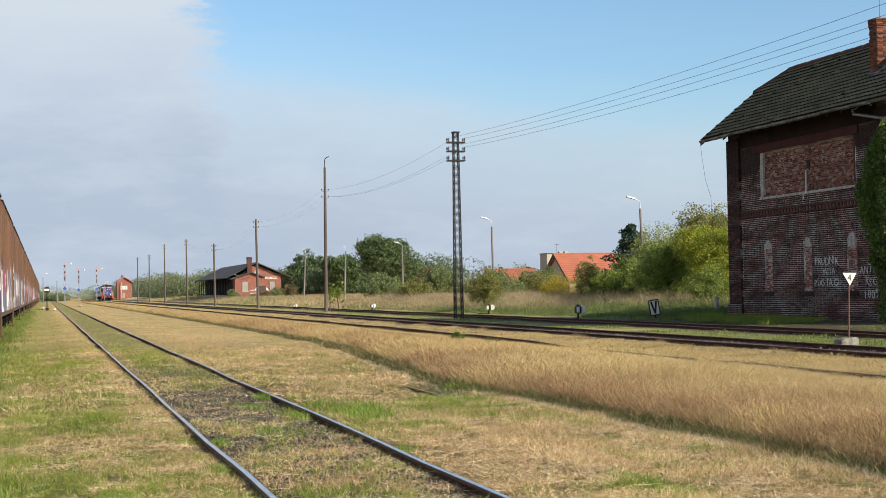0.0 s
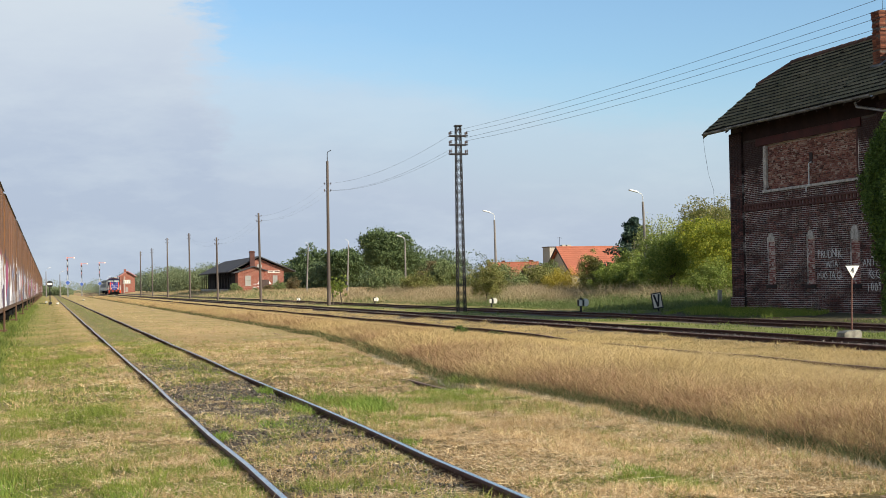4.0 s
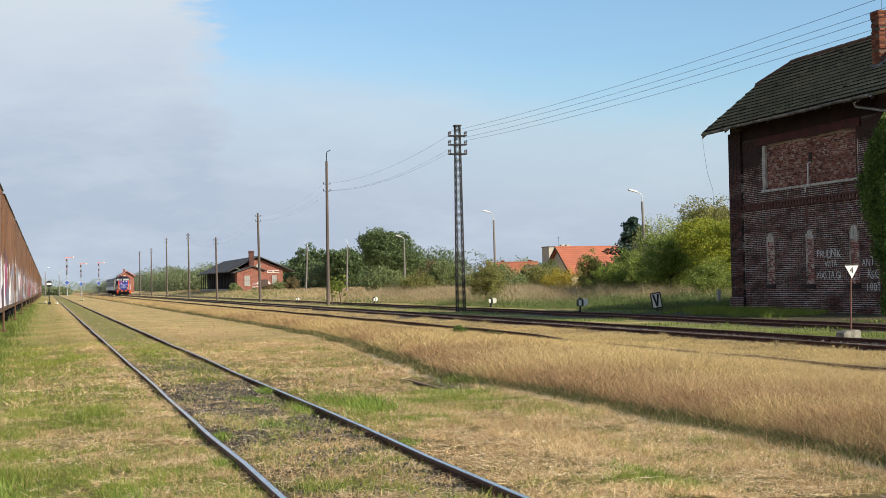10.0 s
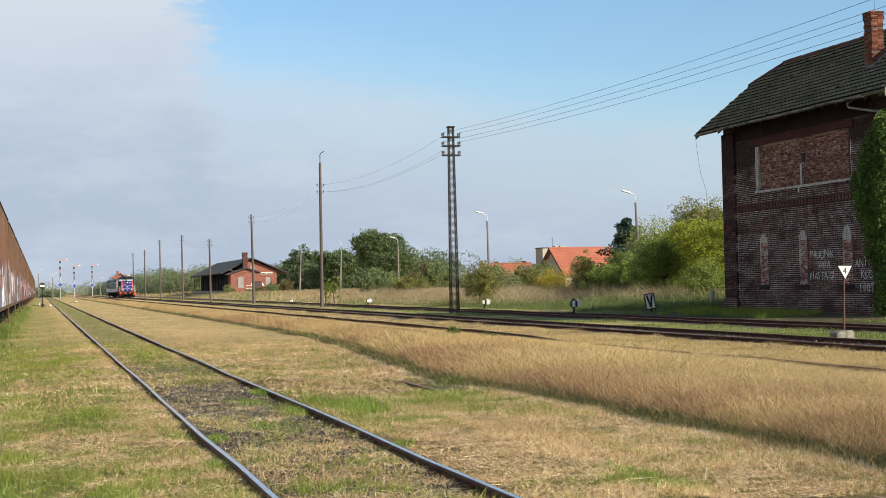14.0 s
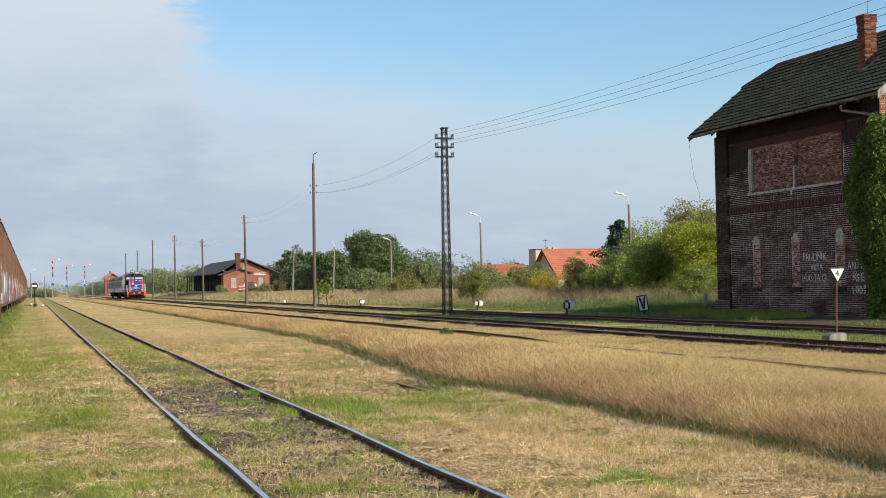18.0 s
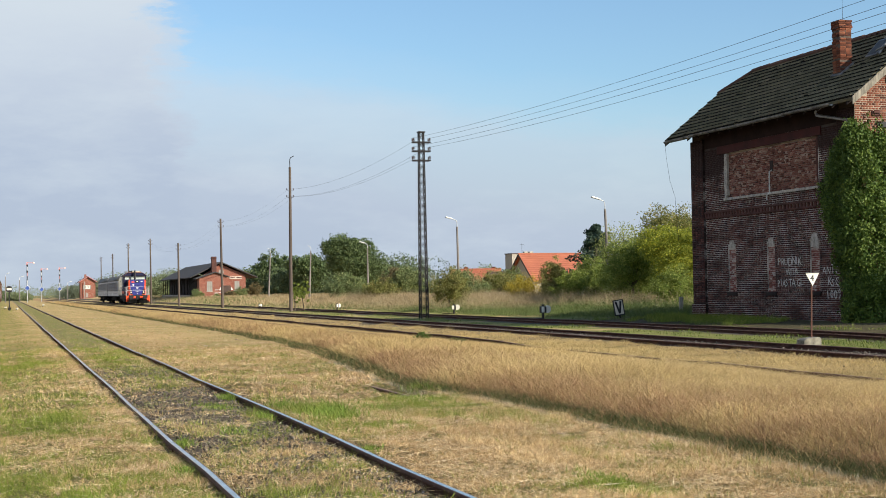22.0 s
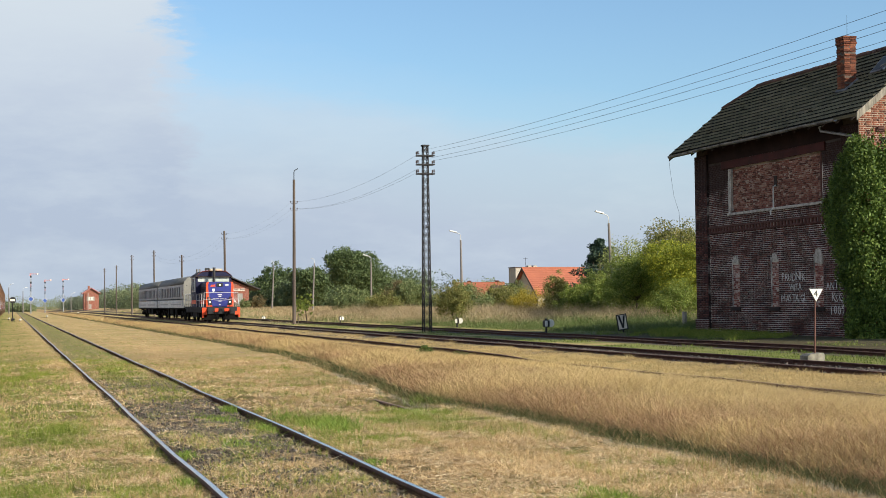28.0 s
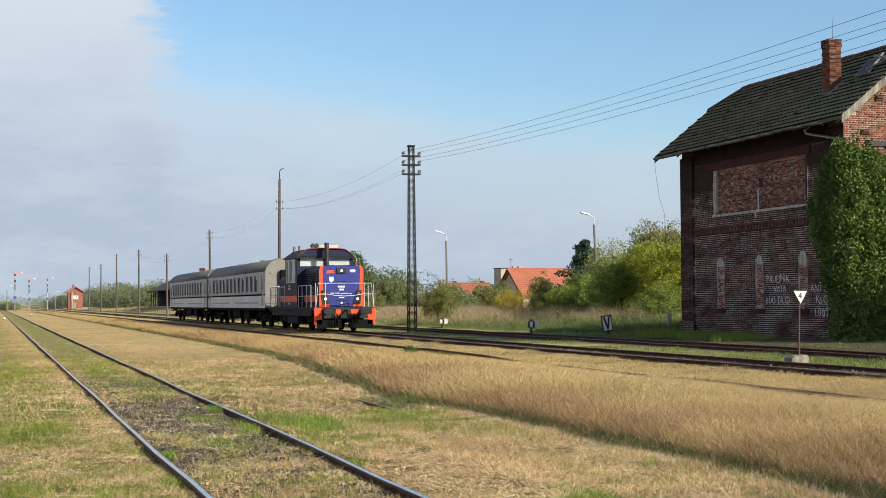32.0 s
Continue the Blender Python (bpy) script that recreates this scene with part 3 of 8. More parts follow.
def rail_mesh(y0, y1, step, sway, dip, phase, head, rise=0.0):
    ys = np.arange(y0, y1 + 0.01, step)
    n = len(RAIL)
    off = sway * (np.sin(ys * 0.55 + phase) + 0.6 * np.sin(ys * 1.31 + 2 * phase))
    dz = dip * (np.sin(ys * 0.42 + 1.7 * phase) + 0.7 * np.sin(ys * 1.05 + phase))
    dz = dz + rise * np.clip((ys - 34) / 6, 0, 1)
    v = np.array([[(u + o, y, w + d) for u, w in RAIL] for y, o, d in zip(ys, off, dz)]).reshape(-1, 3)
    q = np.array([(a * n + k, a * n + (k + 1) % n, (a + 1) * n + (k + 1) % n, (a + 1) * n + k) for a in range(len(ys) - 1) for k in range(n)])
    me = raw_mesh("rail", v, np.full(len(q), 4), q[:, ::-1].ravel(), M["rail_side"])
    me.materials.append(M[head])
    me.materials.append(M["rail_rust_head"])
    idx = np.tile([1 if k == 8 else 0 for k in range(n)], len(ys) - 1).astype(np.int32)
    me.polygons.foreach_set("material_index", idx)
    return me


def make_track(x, z, y0, y1, label, head, sway, dip, sleepers=0, rise=0.0):
    t = thing("railway_track", label, "railway track", x, 0, z, kind="structure")
    for k, side in enumerate((-0.7525, 0.7525)):
        again("rail", rail_mesh(y0, y1, 2.5, sway, dip, x + 2.1 * k, head, rise), t, pose(side, 0, 0))
    # fishplates at the rail joints
    bm = BM()
    box(bm, -0.03, 0.03, -0.3, 0.3, -0.125, -0.04, 0.006)
    for b in (-0.2, -0.07, 0.07, 0.2):
        rod(bm, (-0.05, b, -0.085), (0.05, b, -0.085), 0.014, n=6)
    first = part("fishplate", bm, M["rail_side"], t)
    first.matrix_basis = pose(-0.7525, y0 + 20, 0)
    for yy in np.arange(y0 + 35, min(y1, 120), 15):
        for side in (-0.7525, 0.7525):
            again("fishplate", first.data, t, pose(side, yy, 0))
    if sleepers:
        bm = BM()
        box(bm, -1.25, 1.25, -0.12, 0.12, -0.30, -0.145, 0.02)
        s0 = part("sleeper", bm, M["sleeper"], t)
        s0.matrix_basis = pose(0, 30, 0)
        for k in range(1, sleepers):
            again("sleeper", s0.data, t, pose(0, 30 + 0.62 * k, 0, 0, 0, random.uniform(-1, 1)))
    return t


make_ground()
make_track(2.245, 0.0, -6, 470, "siding with shiny rails sunk in mown grass", "rail_head", 0.006, 0.007)
make_track(6.25, -0.115, -6, 300, "disused siding with rusty rails lost in tall grass", "rail_rust_head", 0.02, 0.012)
make_track(11.75, -0.052, -6, 470, "overgrown siding with rusty rails in dry grass", "rail_rust_head", 0.012, 0.012, 0, 0.077)
make_track(15.975, 0.05, -6, 700, "main line with rust-brown rails on stony ballast", "rail_rust_head", 0.003, 0.003, 140)
make_track(21.9, 0.0, -6, 300, "weedy loop track with dark rails near a brick signal box", "rail_rust_head", 0.012, 0.01, 110)
make_track(-2.5, 0.0, -6, 420, "storage siding under a row of goods wagons", "rail_rust_head", 0.004, 0.003)


def make_ballast():
    r = np.random.default_rng(7)
    n = 30000
    y = 20 + 110 * r.uniform(0, 1, n) ** 1.6
    x = 15.975 + r.normal(0, 0.75, n) - 0.1
    near = 17000
    y[:near], x[:near] = r.uniform(9, 30, near), r.uniform(1.56, 2.93, near)
    y[near:near + 4500], x[near:near + 4500] = 38 + 60 * r.uniform(0, 1, 4500) ** 1.5, r.uniform(12.7, 15.0, 4500)
    s = r.uniform(0.018, 0.045, n)
    s[:near] = 0.007 + 0.024 * r.uniform(0, 1, near) ** 2.5
    z = ground_z(x, y) + s * 0.3
    d = r.normal(size=(n, 4, 3))
    d /= np.linalg.norm(d, axis=2)[:, :, None]
    v = np.stack([x, y, z], 1)[:, None] + d * s[:, None, None]
    i = np.arange(n)[:, None] * 4
    loops = np.concatenate([i + [0, 1, 2], i + [0, 3, 1], i + [1, 3, 2], i + [2, 3, 0]], 1).ravel()
    tagged(new("ballast_stones", raw_mesh("ballast_stones", v.reshape(-1, 3), np.full(4 * n, 3), loops, M["stone"])),
           "loose grey-brown ballast stones between the rails", "ballast", kind="stuff")


make_ballast()

# ---------------------------------------------------------------- the brick signal box
FX, Y0, Y1, DEPTH, EAVE, RIDGE = 28.2, 43.62, 56.15, 6.0, 7.72, 10.60
MID = FX + DEPTH / 2


def pierced(bm, u0, u1, v0, v1, holes, put):
    """A wall as boxes round rectangular holes (u0, u1, v0, v1). put(u0, u1, v0, v1) adds one box."""
    us = sorted({u0, u1, *[h[0] for h in holes], *[h[1] for h in holes]})
    vs = sorted({v0, v1, *[h[2] for h in holes], *[h[3] for h in holes]})
    for a, b in zip(us, us[1:]):
        for c, d in zip(vs, vs[1:]):
            mu, mv = (a + b) / 2, (c + d) / 2
            if not any(h[0] < mu < h[1] and h[2] < mv < h[3] for h in holes):
                put(a, b, c, d)


def lay(r, u0, u1, v0, v1, holes=(), row=0.0765, joint=0.013, wild=0.0, end=None):
    """Courses of stretchers and headers: rows (u, v, width, height) of the bricks that fit round the holes. end(v): cuts a course short under a roof."""
    out = []
    for k in range(int((v1 - v0) / row)):
        v = v0 + (k + 0.5) * row
        a, b = (u0, u1) if end is None else end(v)
        spans, at = [], a
        for h in sorted(h for h in holes if h[2] + 0.012 < v < h[3] - 0.012):
            spans.append((at, h[0]))
            at = max(at, h[1])
        spans.append((at, b))
        for p, q in spans:
            u = p - r.uniform(0, 0.12) if wild else p - (0.0, 0.19)[k % 2] * (p > a) - (0.0, 0.065)[k % 2]
            while u < q - 0.02:
                w = (r.choice((0.12, 0.12, 0.12, 0.19, 0.25)) * r.uniform(0.8, 1.1)) if wild else (0.25, 0.12)[k % 2]
                lo, hi = max(u, p), min(u + w, q)
                if hi - lo > 0.035:
                    out.append(((lo + hi) / 2, v + r.normal(0, 0.0012 + 0.006 * wild), hi - lo, (row - joint) * (1 + r.normal(0, 0.03 + 0.12 * wild))))
                u += w + joint
    return np.array(out)


def brickwork(name, bricks, plane, axis, proud, material, parent, seed, single=None, wild=0.0):
    """Bricks with chamfered edges that stand a little proud of a mortar plane. single(u, v): the stretch whose bricks are parts of their own."""
    r = np.random.default_rng(seed)
    n = len(bricks)
    u, v, w, h = bricks.T
    d = proud * r.uniform(0.5, 1.3, n) + np.abs(r.normal(0, 0.012, n)) * wild
    turn = r.normal(0, 0.006 + 0.05 * wild, n)
    cu = np.array([-1, 1, 1, -1, -1, 1, 1, -1]) * 0.5
    cv = np.array([-1, -1, 1, 1, -1, -1, 1, 1]) * 0.5
    edge = np.array([0, 0, 0, 0, 1, 1, 1, 1])
    pu = cu * w[:, None] - np.sign(cu) * edge * 0.004
    pv = cv * h[:, None] - np.sign(cv) * edge * 0.004
    pu, pv = pu * np.cos(turn)[:, None] - pv * np.sin(turn)[:, None], pu * np.sin(turn)[:, None] + pv * np.cos(turn)[:, None]
    depth = -edge * d[:, None]
    quads = np.array([(4, 5, 6, 7), (0, 1, 5, 4), (1, 2, 6, 5), (2, 3, 7, 6), (3, 0, 4, 7)])
    if axis == "x":
        quads = quads[:, ::-1]

    def corners(a, b, c):
        return np.stack([c, a, b] if axis == "x" else [a, c, b], -1)
    alone = np.zeros(n, bool) if single is None else np.array([single(a, b) for a, b in zip(u, v)])
    alone &= np.cumsum(alone) <= 290
    rest = ~alone
    if rest.any():
        q = corners(pu[rest] + u[rest, None], pv[rest] + v[rest, None], plane + depth[rest]).reshape(-1, 3)
        loops = (np.arange(rest.sum())[:, None, None] * 8 + quads).ravel()
        tagged(again(name, raw_mesh(name, q, np.full(rest.sum() * 5, 4), loops, material), parent), kind="stuff")
    shapes = {}
    for i in np.flatnonzero(alone):
        key = (round(w[i] / 0.02), wild > 0 and i % 5)
        if key not in shapes:
            shapes[key] = raw_mesh("brick", corners(pu[i], pv[i], depth[i]), np.full(5, 4), quads.ravel(), material)
        again("brick", shapes[key], parent, Matrix.Translation((plane, u[i], v[i]) if axis == "x" else (u[i], plane, v[i])))


def words(name, text, size, m, material, parent, label="", extrude=0.004, thin=0.0):
    """Lettering as a flat mesh, standing on its own matrix."""
    cu = bpy.data.curves.new(name, "FONT")
    cu.body, cu.size, cu.extrude, cu.resolution_u, cu.offset = text, size, extrude, 2, thin
    tmp = bpy.data.objects.new(name, cu)
    scene.collection.objects.link(tmp)
    me = bpy.data.meshes.new_from_object(tmp.evaluated_get(bpy.context.evaluated_depsgraph_get()))
    bpy.data.objects.remove(tmp)
    me.materials.clear()
    me.materials.append(material)
    return again(name, me, parent, m, label)


def make_signal_box():
    t = thing("signal_box", "abandoned signal box of sooty brick, coloured darker on its shaded side, with mossy tiled roof", "signal box")
    slits = [(52.5, 53.13), (49.4, 49.99), (46.22, 46.86)]
    big = (46.23, 53.22, 4.90, 6.72)
    holes = [big] + [(a, b, 1.06, 3.0) for a, b in slits]
    bm = BM()
    pierced(bm, Y0, Y1, -0.3, EAVE, holes, lambda a, b, c, d: box(bm, FX, FX + 0.4, a, b, c, d))
    bmesh.ops.remove_doubles(bm, verts=bm.verts, dist=0.001)
    part("wall_front", bm, M["wall_joint"], t)
    for y0, y1, n in ((55.05, Y1, "a"), (Y0, 44.75, "b")):
        bm = BM()
        box(bm, FX - 0.10, FX - 0.002, y0, y1, -0.3, EAVE - 0.25)
        part("pilaster", bm, M["pilaster_joint"], t)
    bm = BM()
    box(bm, FX - 0.16, FX - 0.102, 55.0, Y1 + 0.05, -0.3, 0.55, 0.02)
    part("plinth", bm, M["brick_dark"], t)
    # gable that faces the sun, and the far gable
    top = [(FX, EAVE), (FX, -0.3), (FX + DEPTH, -0.3), (FX + DEPTH, EAVE), (MID, RIDGE - 0.12)]
    for n, a, b in (("wall_gable", Y0 + 0.002, Y0 + 0.4), ("wall_gable", Y1 - 0.4, Y1 - 0.002)):
        bm = BM()
        prism(bm, [(FX + 0.402, EAVE + 0.25), (FX + 0.402, -0.3), (FX + DEPTH, -0.3), (FX + DEPTH, EAVE), (MID, RIDGE - 0.15)] if a < 50 else
              [(FX + 0.402, EAVE + 0.25), (FX + 0.402, -0.3), (FX + DEPTH, -0.3), (FX + DEPTH, EAVE), (MID, RIDGE - 0.15)], "y", a, b)
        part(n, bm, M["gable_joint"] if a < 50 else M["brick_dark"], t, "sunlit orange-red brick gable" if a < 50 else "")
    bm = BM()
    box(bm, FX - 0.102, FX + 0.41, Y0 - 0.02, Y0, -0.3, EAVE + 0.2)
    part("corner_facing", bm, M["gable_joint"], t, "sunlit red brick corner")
    bm = BM()
    box(bm, FX + DEPTH - 0.4, FX + DEPTH - 0.002, Y0 + 0.4, Y1 - 0.4, -0.3, EAVE)
    part("wall_back", bm, M["brick_dark"], t)
    # dull painted frieze darkened for the eaves' shade, and a rendered panel beside the window
    bm = BM()
    box(bm, FX - 0.03, FX - 0.003, 44.76, 55.04, 7.06, EAVE - 0.05)
    part("frieze", bm, M["frieze"], t, "smooth brown band under the eaves, darkened for their shade")
    # bricked-up signalman's window with lintel, jamb and sill
    bm = BM()
    box(bm, FX + 0.10, FX + 0.34, big[0], big[1], big[2], big[3])
    infill = part("window_infill", bm, M["infill_joint"], t, "window opening walled up with reddish broken brick")
    r = np.random.default_rng(61)
    brickwork("infill_bricks", lay(r, big[0] + 0.01, big[1] - 0.01, big[2] + 0.01, big[3], (), 0.073, 0.012, 0.6), FX + 0.10, "x", 0.012, M["infill_brick"], infill, 62, lambda u, v: u < 48.0, 0.7)
    bm = BM()
    box(bm, FX - 0.06, FX + 0.02, 45.9, 53.85, 6.73, 7.05, 0.012)
    part("lintel", bm, M["rust_beam"], t, "long rust-red steel lintel")
    bm = BM()
    box(bm, FX - 0.07, FX + 0.09, big[0] - 0.1, big[1] + 0.12, 4.80, 4.905, 0.015)
    part("window_sill", bm, M["plaster"], t, "pale grey window sill")
    for y0, y1, z0 in ((53.08, 53.30, 5.0), (46.17, 46.27, 4.95)):
        bm = BM()
        box(bm, FX - 0.022, FX + 0.095, y0, y1, z0, 6.70, 0.01)
        part("jamb", bm, M["plaster"] if y0 > 50 else M["brick_plain"], t)
    bm = BM()
    tube(bm, [(FX + 0.06, 49.6, 5.75), (FX - 0.05, 49.6, 5.70), (FX - 0.05, 49.62, 4.86), (FX - 0.10, 49.75, 4.78), (FX - 0.10, 49.75, 4.62)], 0.028, 8)
    part("vent_pipe", bm, M["lamp_head"], t, "short bent grey pipe under the walled-up window")
    # solid black box stands in for the dark inside of a vent hole
    bm = BM()
    box(bm, FX + 0.055, FX + 0.098, 49.52, 49.74, 5.72, 6.12, 0.01)
    part("vent_hole", bm, M["black_brick"], t, "black box in place of a dark vent hole over the pipe")
    # band of headers between the storeys
    bm = BM()
    box(bm, FX - 0.07, FX - 0.002, 44.75, 55.05, 4.13, 4.19, 0.008)
    box(bm, FX - 0.085, FX - 0.002, 44.75, 55.05, 4.34, 4.41, 0.008)
    part("string_course", bm, M["brick_plain"], t)
    bm = BM()
    box(bm, FX - 0.065, FX - 0.002, -0.06, 0.06, 4.19, 4.34)
    d0 = part("dentil", bm, M["brick_plain"], t)
    d0.matrix_basis = pose(0, 44.9, 0)
    for k in range(1, 42):
        again("dentil", d0.data, t, pose(0, 44.9 + 0.245 * k, 0))
    # walled-up slits with sills and rounded heads
    for k, (a, b) in enumerate(slits):
        bm = BM()
        box(bm, FX + 0.05, FX + 0.34, a, b, 1.06, 3.0)
        si = part("slit_infill", bm, M["slit_joint"], t, "narrow window walled up with pale flaking brick")
        brickwork("slit_bricks", lay(r, a + 0.02, b - 0.02, 1.07, 2.85, (), 0.075, 0.014, 0.5), FX + 0.05, "x", 0.010, M["slit_brick"], si, 63 + k, lambda u, v: True, 0.5)
        bm = BM()
        mid, w = (a + b) / 2, (b - a) / 2 * 0.8
        prism(bm, [(mid + w * math.cos(q), 2.93 + (0.22 if k < 2 else 0.3) * math.sin(q) + (0.05 * math.sin(9 * q))) for q in np.linspace(0, math.pi, 12)]
              + [(mid - w, 2.62 if k == 2 else 2.82), (mid + w, 2.70 if k == 2 else 2.86)], "x", FX - 0.012, FX + 0.06)
        part("arch_patch", bm, M["plaster"], t, "whitish mortar patch")
        bm = BM()
        box(bm, FX - 0.06, FX + 0.05, a - 0.08, b + 0.1, 0.92, 1.06, 0.012)
        part("slit_sill", bm, M["black_brick"], t)
    # the brick skin of the shade-darkened track side, its two pilasters and the sunny gable
    front = t.children[0]
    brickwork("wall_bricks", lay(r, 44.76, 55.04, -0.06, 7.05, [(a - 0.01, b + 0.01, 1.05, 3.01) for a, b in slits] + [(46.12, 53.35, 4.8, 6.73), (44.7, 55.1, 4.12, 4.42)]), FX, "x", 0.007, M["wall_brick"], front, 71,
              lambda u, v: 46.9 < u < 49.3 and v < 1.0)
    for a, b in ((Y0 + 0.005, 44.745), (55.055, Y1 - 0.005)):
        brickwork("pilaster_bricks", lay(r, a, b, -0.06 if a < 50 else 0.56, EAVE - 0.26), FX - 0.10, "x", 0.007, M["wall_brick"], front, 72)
    gable = [c for c in t.children if c.name.startswith("wall_gable")][0]
    rise = (RIDGE - 0.25 - EAVE) / (MID - FX)
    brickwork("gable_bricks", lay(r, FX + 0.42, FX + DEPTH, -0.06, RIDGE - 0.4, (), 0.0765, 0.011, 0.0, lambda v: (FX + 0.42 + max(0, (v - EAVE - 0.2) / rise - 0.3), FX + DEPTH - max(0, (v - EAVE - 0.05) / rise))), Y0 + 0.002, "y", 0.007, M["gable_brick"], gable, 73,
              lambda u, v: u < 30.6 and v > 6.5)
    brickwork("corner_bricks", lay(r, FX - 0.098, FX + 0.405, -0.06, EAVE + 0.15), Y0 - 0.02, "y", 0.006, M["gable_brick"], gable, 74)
    # mortar smears
    for y, z, w, h in ((50.3, 3.38, 0.22, 0.07), (49.95, 3.375, 0.26, 0.08), (49.6, 3.365, 0.2, 0.07), (49.25, 3.36, 0.3, 0.09), (47.5, 3.56, 0.28, 0.36), (51.4, 4.66, 0.3, 0.3), (51.7, 4.02, 0.3, 0.2), (45.95, 3.5, 0.18, 0.5)):
        bm = BM()
        k = 13
        prism(bm, [(y + w / 2 * math.cos(q) * random.uniform(0.8, 1.1), z + h / 2 * math.sin(q) * random.uniform(0.7, 1.1)) for q in np.linspace(0, 2 * math.pi, k)[:-1]], "x", FX - 0.006, FX + 0.01)
        part("mortar_smear", bm, M["mortar"], t)
    # sprayed lettering, in the words' own slope
    face = Matrix(((0, 0, -1, FX - 0.006), (-1, 0, 0, 0), (0, 1, 0, 0), (0, 0, 0, 1)))
    for text, y, z, size in (("PRUDNIK", 49.18, 2.05, 0.42), ("WITA", 48.62, 1.68, 0.36), ("PIASTA GL", 49.24, 1.27, 0.40), ("ANTY", 46.05, 1.72, 0.42), ("KSG", 45.72, 1.26, 0.44), ("100%", 45.82, 0.80, 0.46)):
        q = 0.0
        for ch_ in text:
            if ch_ != " ":
                words("sprayed_letter", ch_, size * random.uniform(0.9, 1.08), Matrix.Translation((0, y, z + random.uniform(-0.03, 0.03))) @ face @ pose(q, 0, 0, 0, 0, random.uniform(-5, 5)), M["chalk"], t, "", 0.004, -0.0035)
            q += size * {"I": 0.31, " ": 0.3, "W": 0.90, "%": 0.8, "U": 0.66, "D": 0.68, "N": 0.70, "A": 0.60, "G": 0.68}.get(ch_, 0.55)
    # roof body
    XE, ZE, K0, K1 = 27.55, 7.66, 42.80, 57.35
    slope = (RIDGE - ZE) / (MID - XE)
    xh, zh = MID - 1.05, RIDGE - 1.05 * slope
    left = [(XE, K0, ZE), (XE, K1, ZE), (xh, K1, zh), (MID, K1 - 1.4, RIDGE), (MID, K0 + 1.4, RIDGE), (xh, K0, zh)]
    right = [(2 * MID - x, y, z) for x, y, z in left][::-1]
    hip_a = [(xh, K0, zh), (MID, K0 + 1.4, RIDGE), (2 * MID - xh, K0, zh)][::-1]
    hip_b = [(xh, K1, zh), (MID, K1 - 1.4, RIDGE), (2 * MID - xh, K1, zh)]
    for n, poly in (("roof_slope", left), ("roof_slope", right), ("roof_hip", hip_a), ("roof_hip", hip_b)):
        bm = BM()
        f = bm.faces.new([bm.verts.new(p) for p in poly])
        g = bmesh.ops.extrude_face_region(bm, geom=[f])
        bmesh.ops.translate(bm, vec=(0, 0, -0.09), verts=[e for e in g["geom"] if isinstance(e, bmesh.types.BMVert)])
        bmesh.ops.recalc_face_normals(bm, faces=bm.faces)
        part(n, bm, M["roof_tile"], t)
    # tiles in overlapping courses on the slope that the camera sees
    courses, ang = 16, math.atan(slope)
    run = math.hypot(MID - XE, RIDGE - ZE) / courses
    bm = BM()
    prism(bm, [(-0.130, 0.030), (-0.098, 0.034), (-0.088, 0.022), (0.088, 0.022), (0.098, 0.034), (0.130, 0.030), (0.130, -0.045), (-0.130, -0.045)], "x", 0, run * 1.12)
    one = bpy.data.meshes.new("roof_tile")
    bm.to_mesh(one)
    bm.free()
    one.materials.append(M["roof_tile"])
    # butt ends carry the shade line below each course in their near-black colour
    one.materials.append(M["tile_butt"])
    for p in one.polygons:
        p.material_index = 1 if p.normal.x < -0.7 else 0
    butt = [p.material_index for p in one.polygons]
    rest_v, rest_n, rest_l, count = [], [], [], 0
    local = np.array([v.co for v in one.vertices])
    faces = [list(p.vertices) for p in one.polygons]
    for k in range(courses):
        x = XE + 0.02 + (MID - XE - 0.02) * k / courses
        z = ZE + slope * (x - XE) + 0.05
        inset = max(0.0, (x - xh) / (MID - xh)) * 1.4
        for y in np.arange(K0 + inset + 0.1, K1 - inset, 0.264):
            lift = random.uniform(0, 0.007) + (0.03 if random.random() < 0.015 else 0) - 0.05 * math.sin(math.pi * (y - K0) / (K1 - K0)) * math.sin(math.pi * k / courses)
            m = Matrix.Translation((x, y + 0.132 * (k % 2), z + lift)) @ Matrix.Rotation(-ang + random.uniform(0.13, 0.16), 4, "Y") @ Matrix.Rotation(random.gauss(0, 0.014), 4, "Z")
            if y < 47.5 and count < 290:
                again("roof_tile", one, t, m)
                count += 1
            else:
                base = len(rest_v) * len(local)
                rest_v.append((np.array(m.to_3x3()) @ local.T).T + np.array(m.translation))
                for f in faces:
                    rest_n.append(len(f))
                    rest_l += [base + i for i in f]
    me = raw_mesh("roof_tiles", np.concatenate(rest_v), np.array(rest_n), np.array(rest_l), M["roof_tile"])
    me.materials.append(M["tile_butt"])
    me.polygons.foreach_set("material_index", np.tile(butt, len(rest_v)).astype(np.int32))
    rest = again("roof_tiles", me, t)
    tagged(rest, kind="stuff")
    for y in np.arange(K0 + 1.45, K1 - 1.5, 0.34):
        bm = BM()
        s = random.uniform(-0.03, 0.03)
        if random.random() < 0.03:
            bm.free()
            continue
        rod(bm, (MID + s, y, RIDGE + 0.03 + s), (MID - s, y + 0.36, RIDGE + 0.04), 0.115, 0.10, 8)
        part("ridge_tile", bm, M["roof_ridge"], t)
    for y0, y1, s in ((K0 + 1.4, K0, 1), (K1 - 1.4, K1, -1)):
        for k in range(5):
            bm = BM()
            a, b = k / 5, (k + 1.1) / 5
            p = lambda q: (MID - 1.05 * q, y0 + (y1 - y0) * q, RIDGE + 0.05 - 1.05 * slope * q)
            rod(bm, p(a), p(b), 0.10, 0.09, 8)
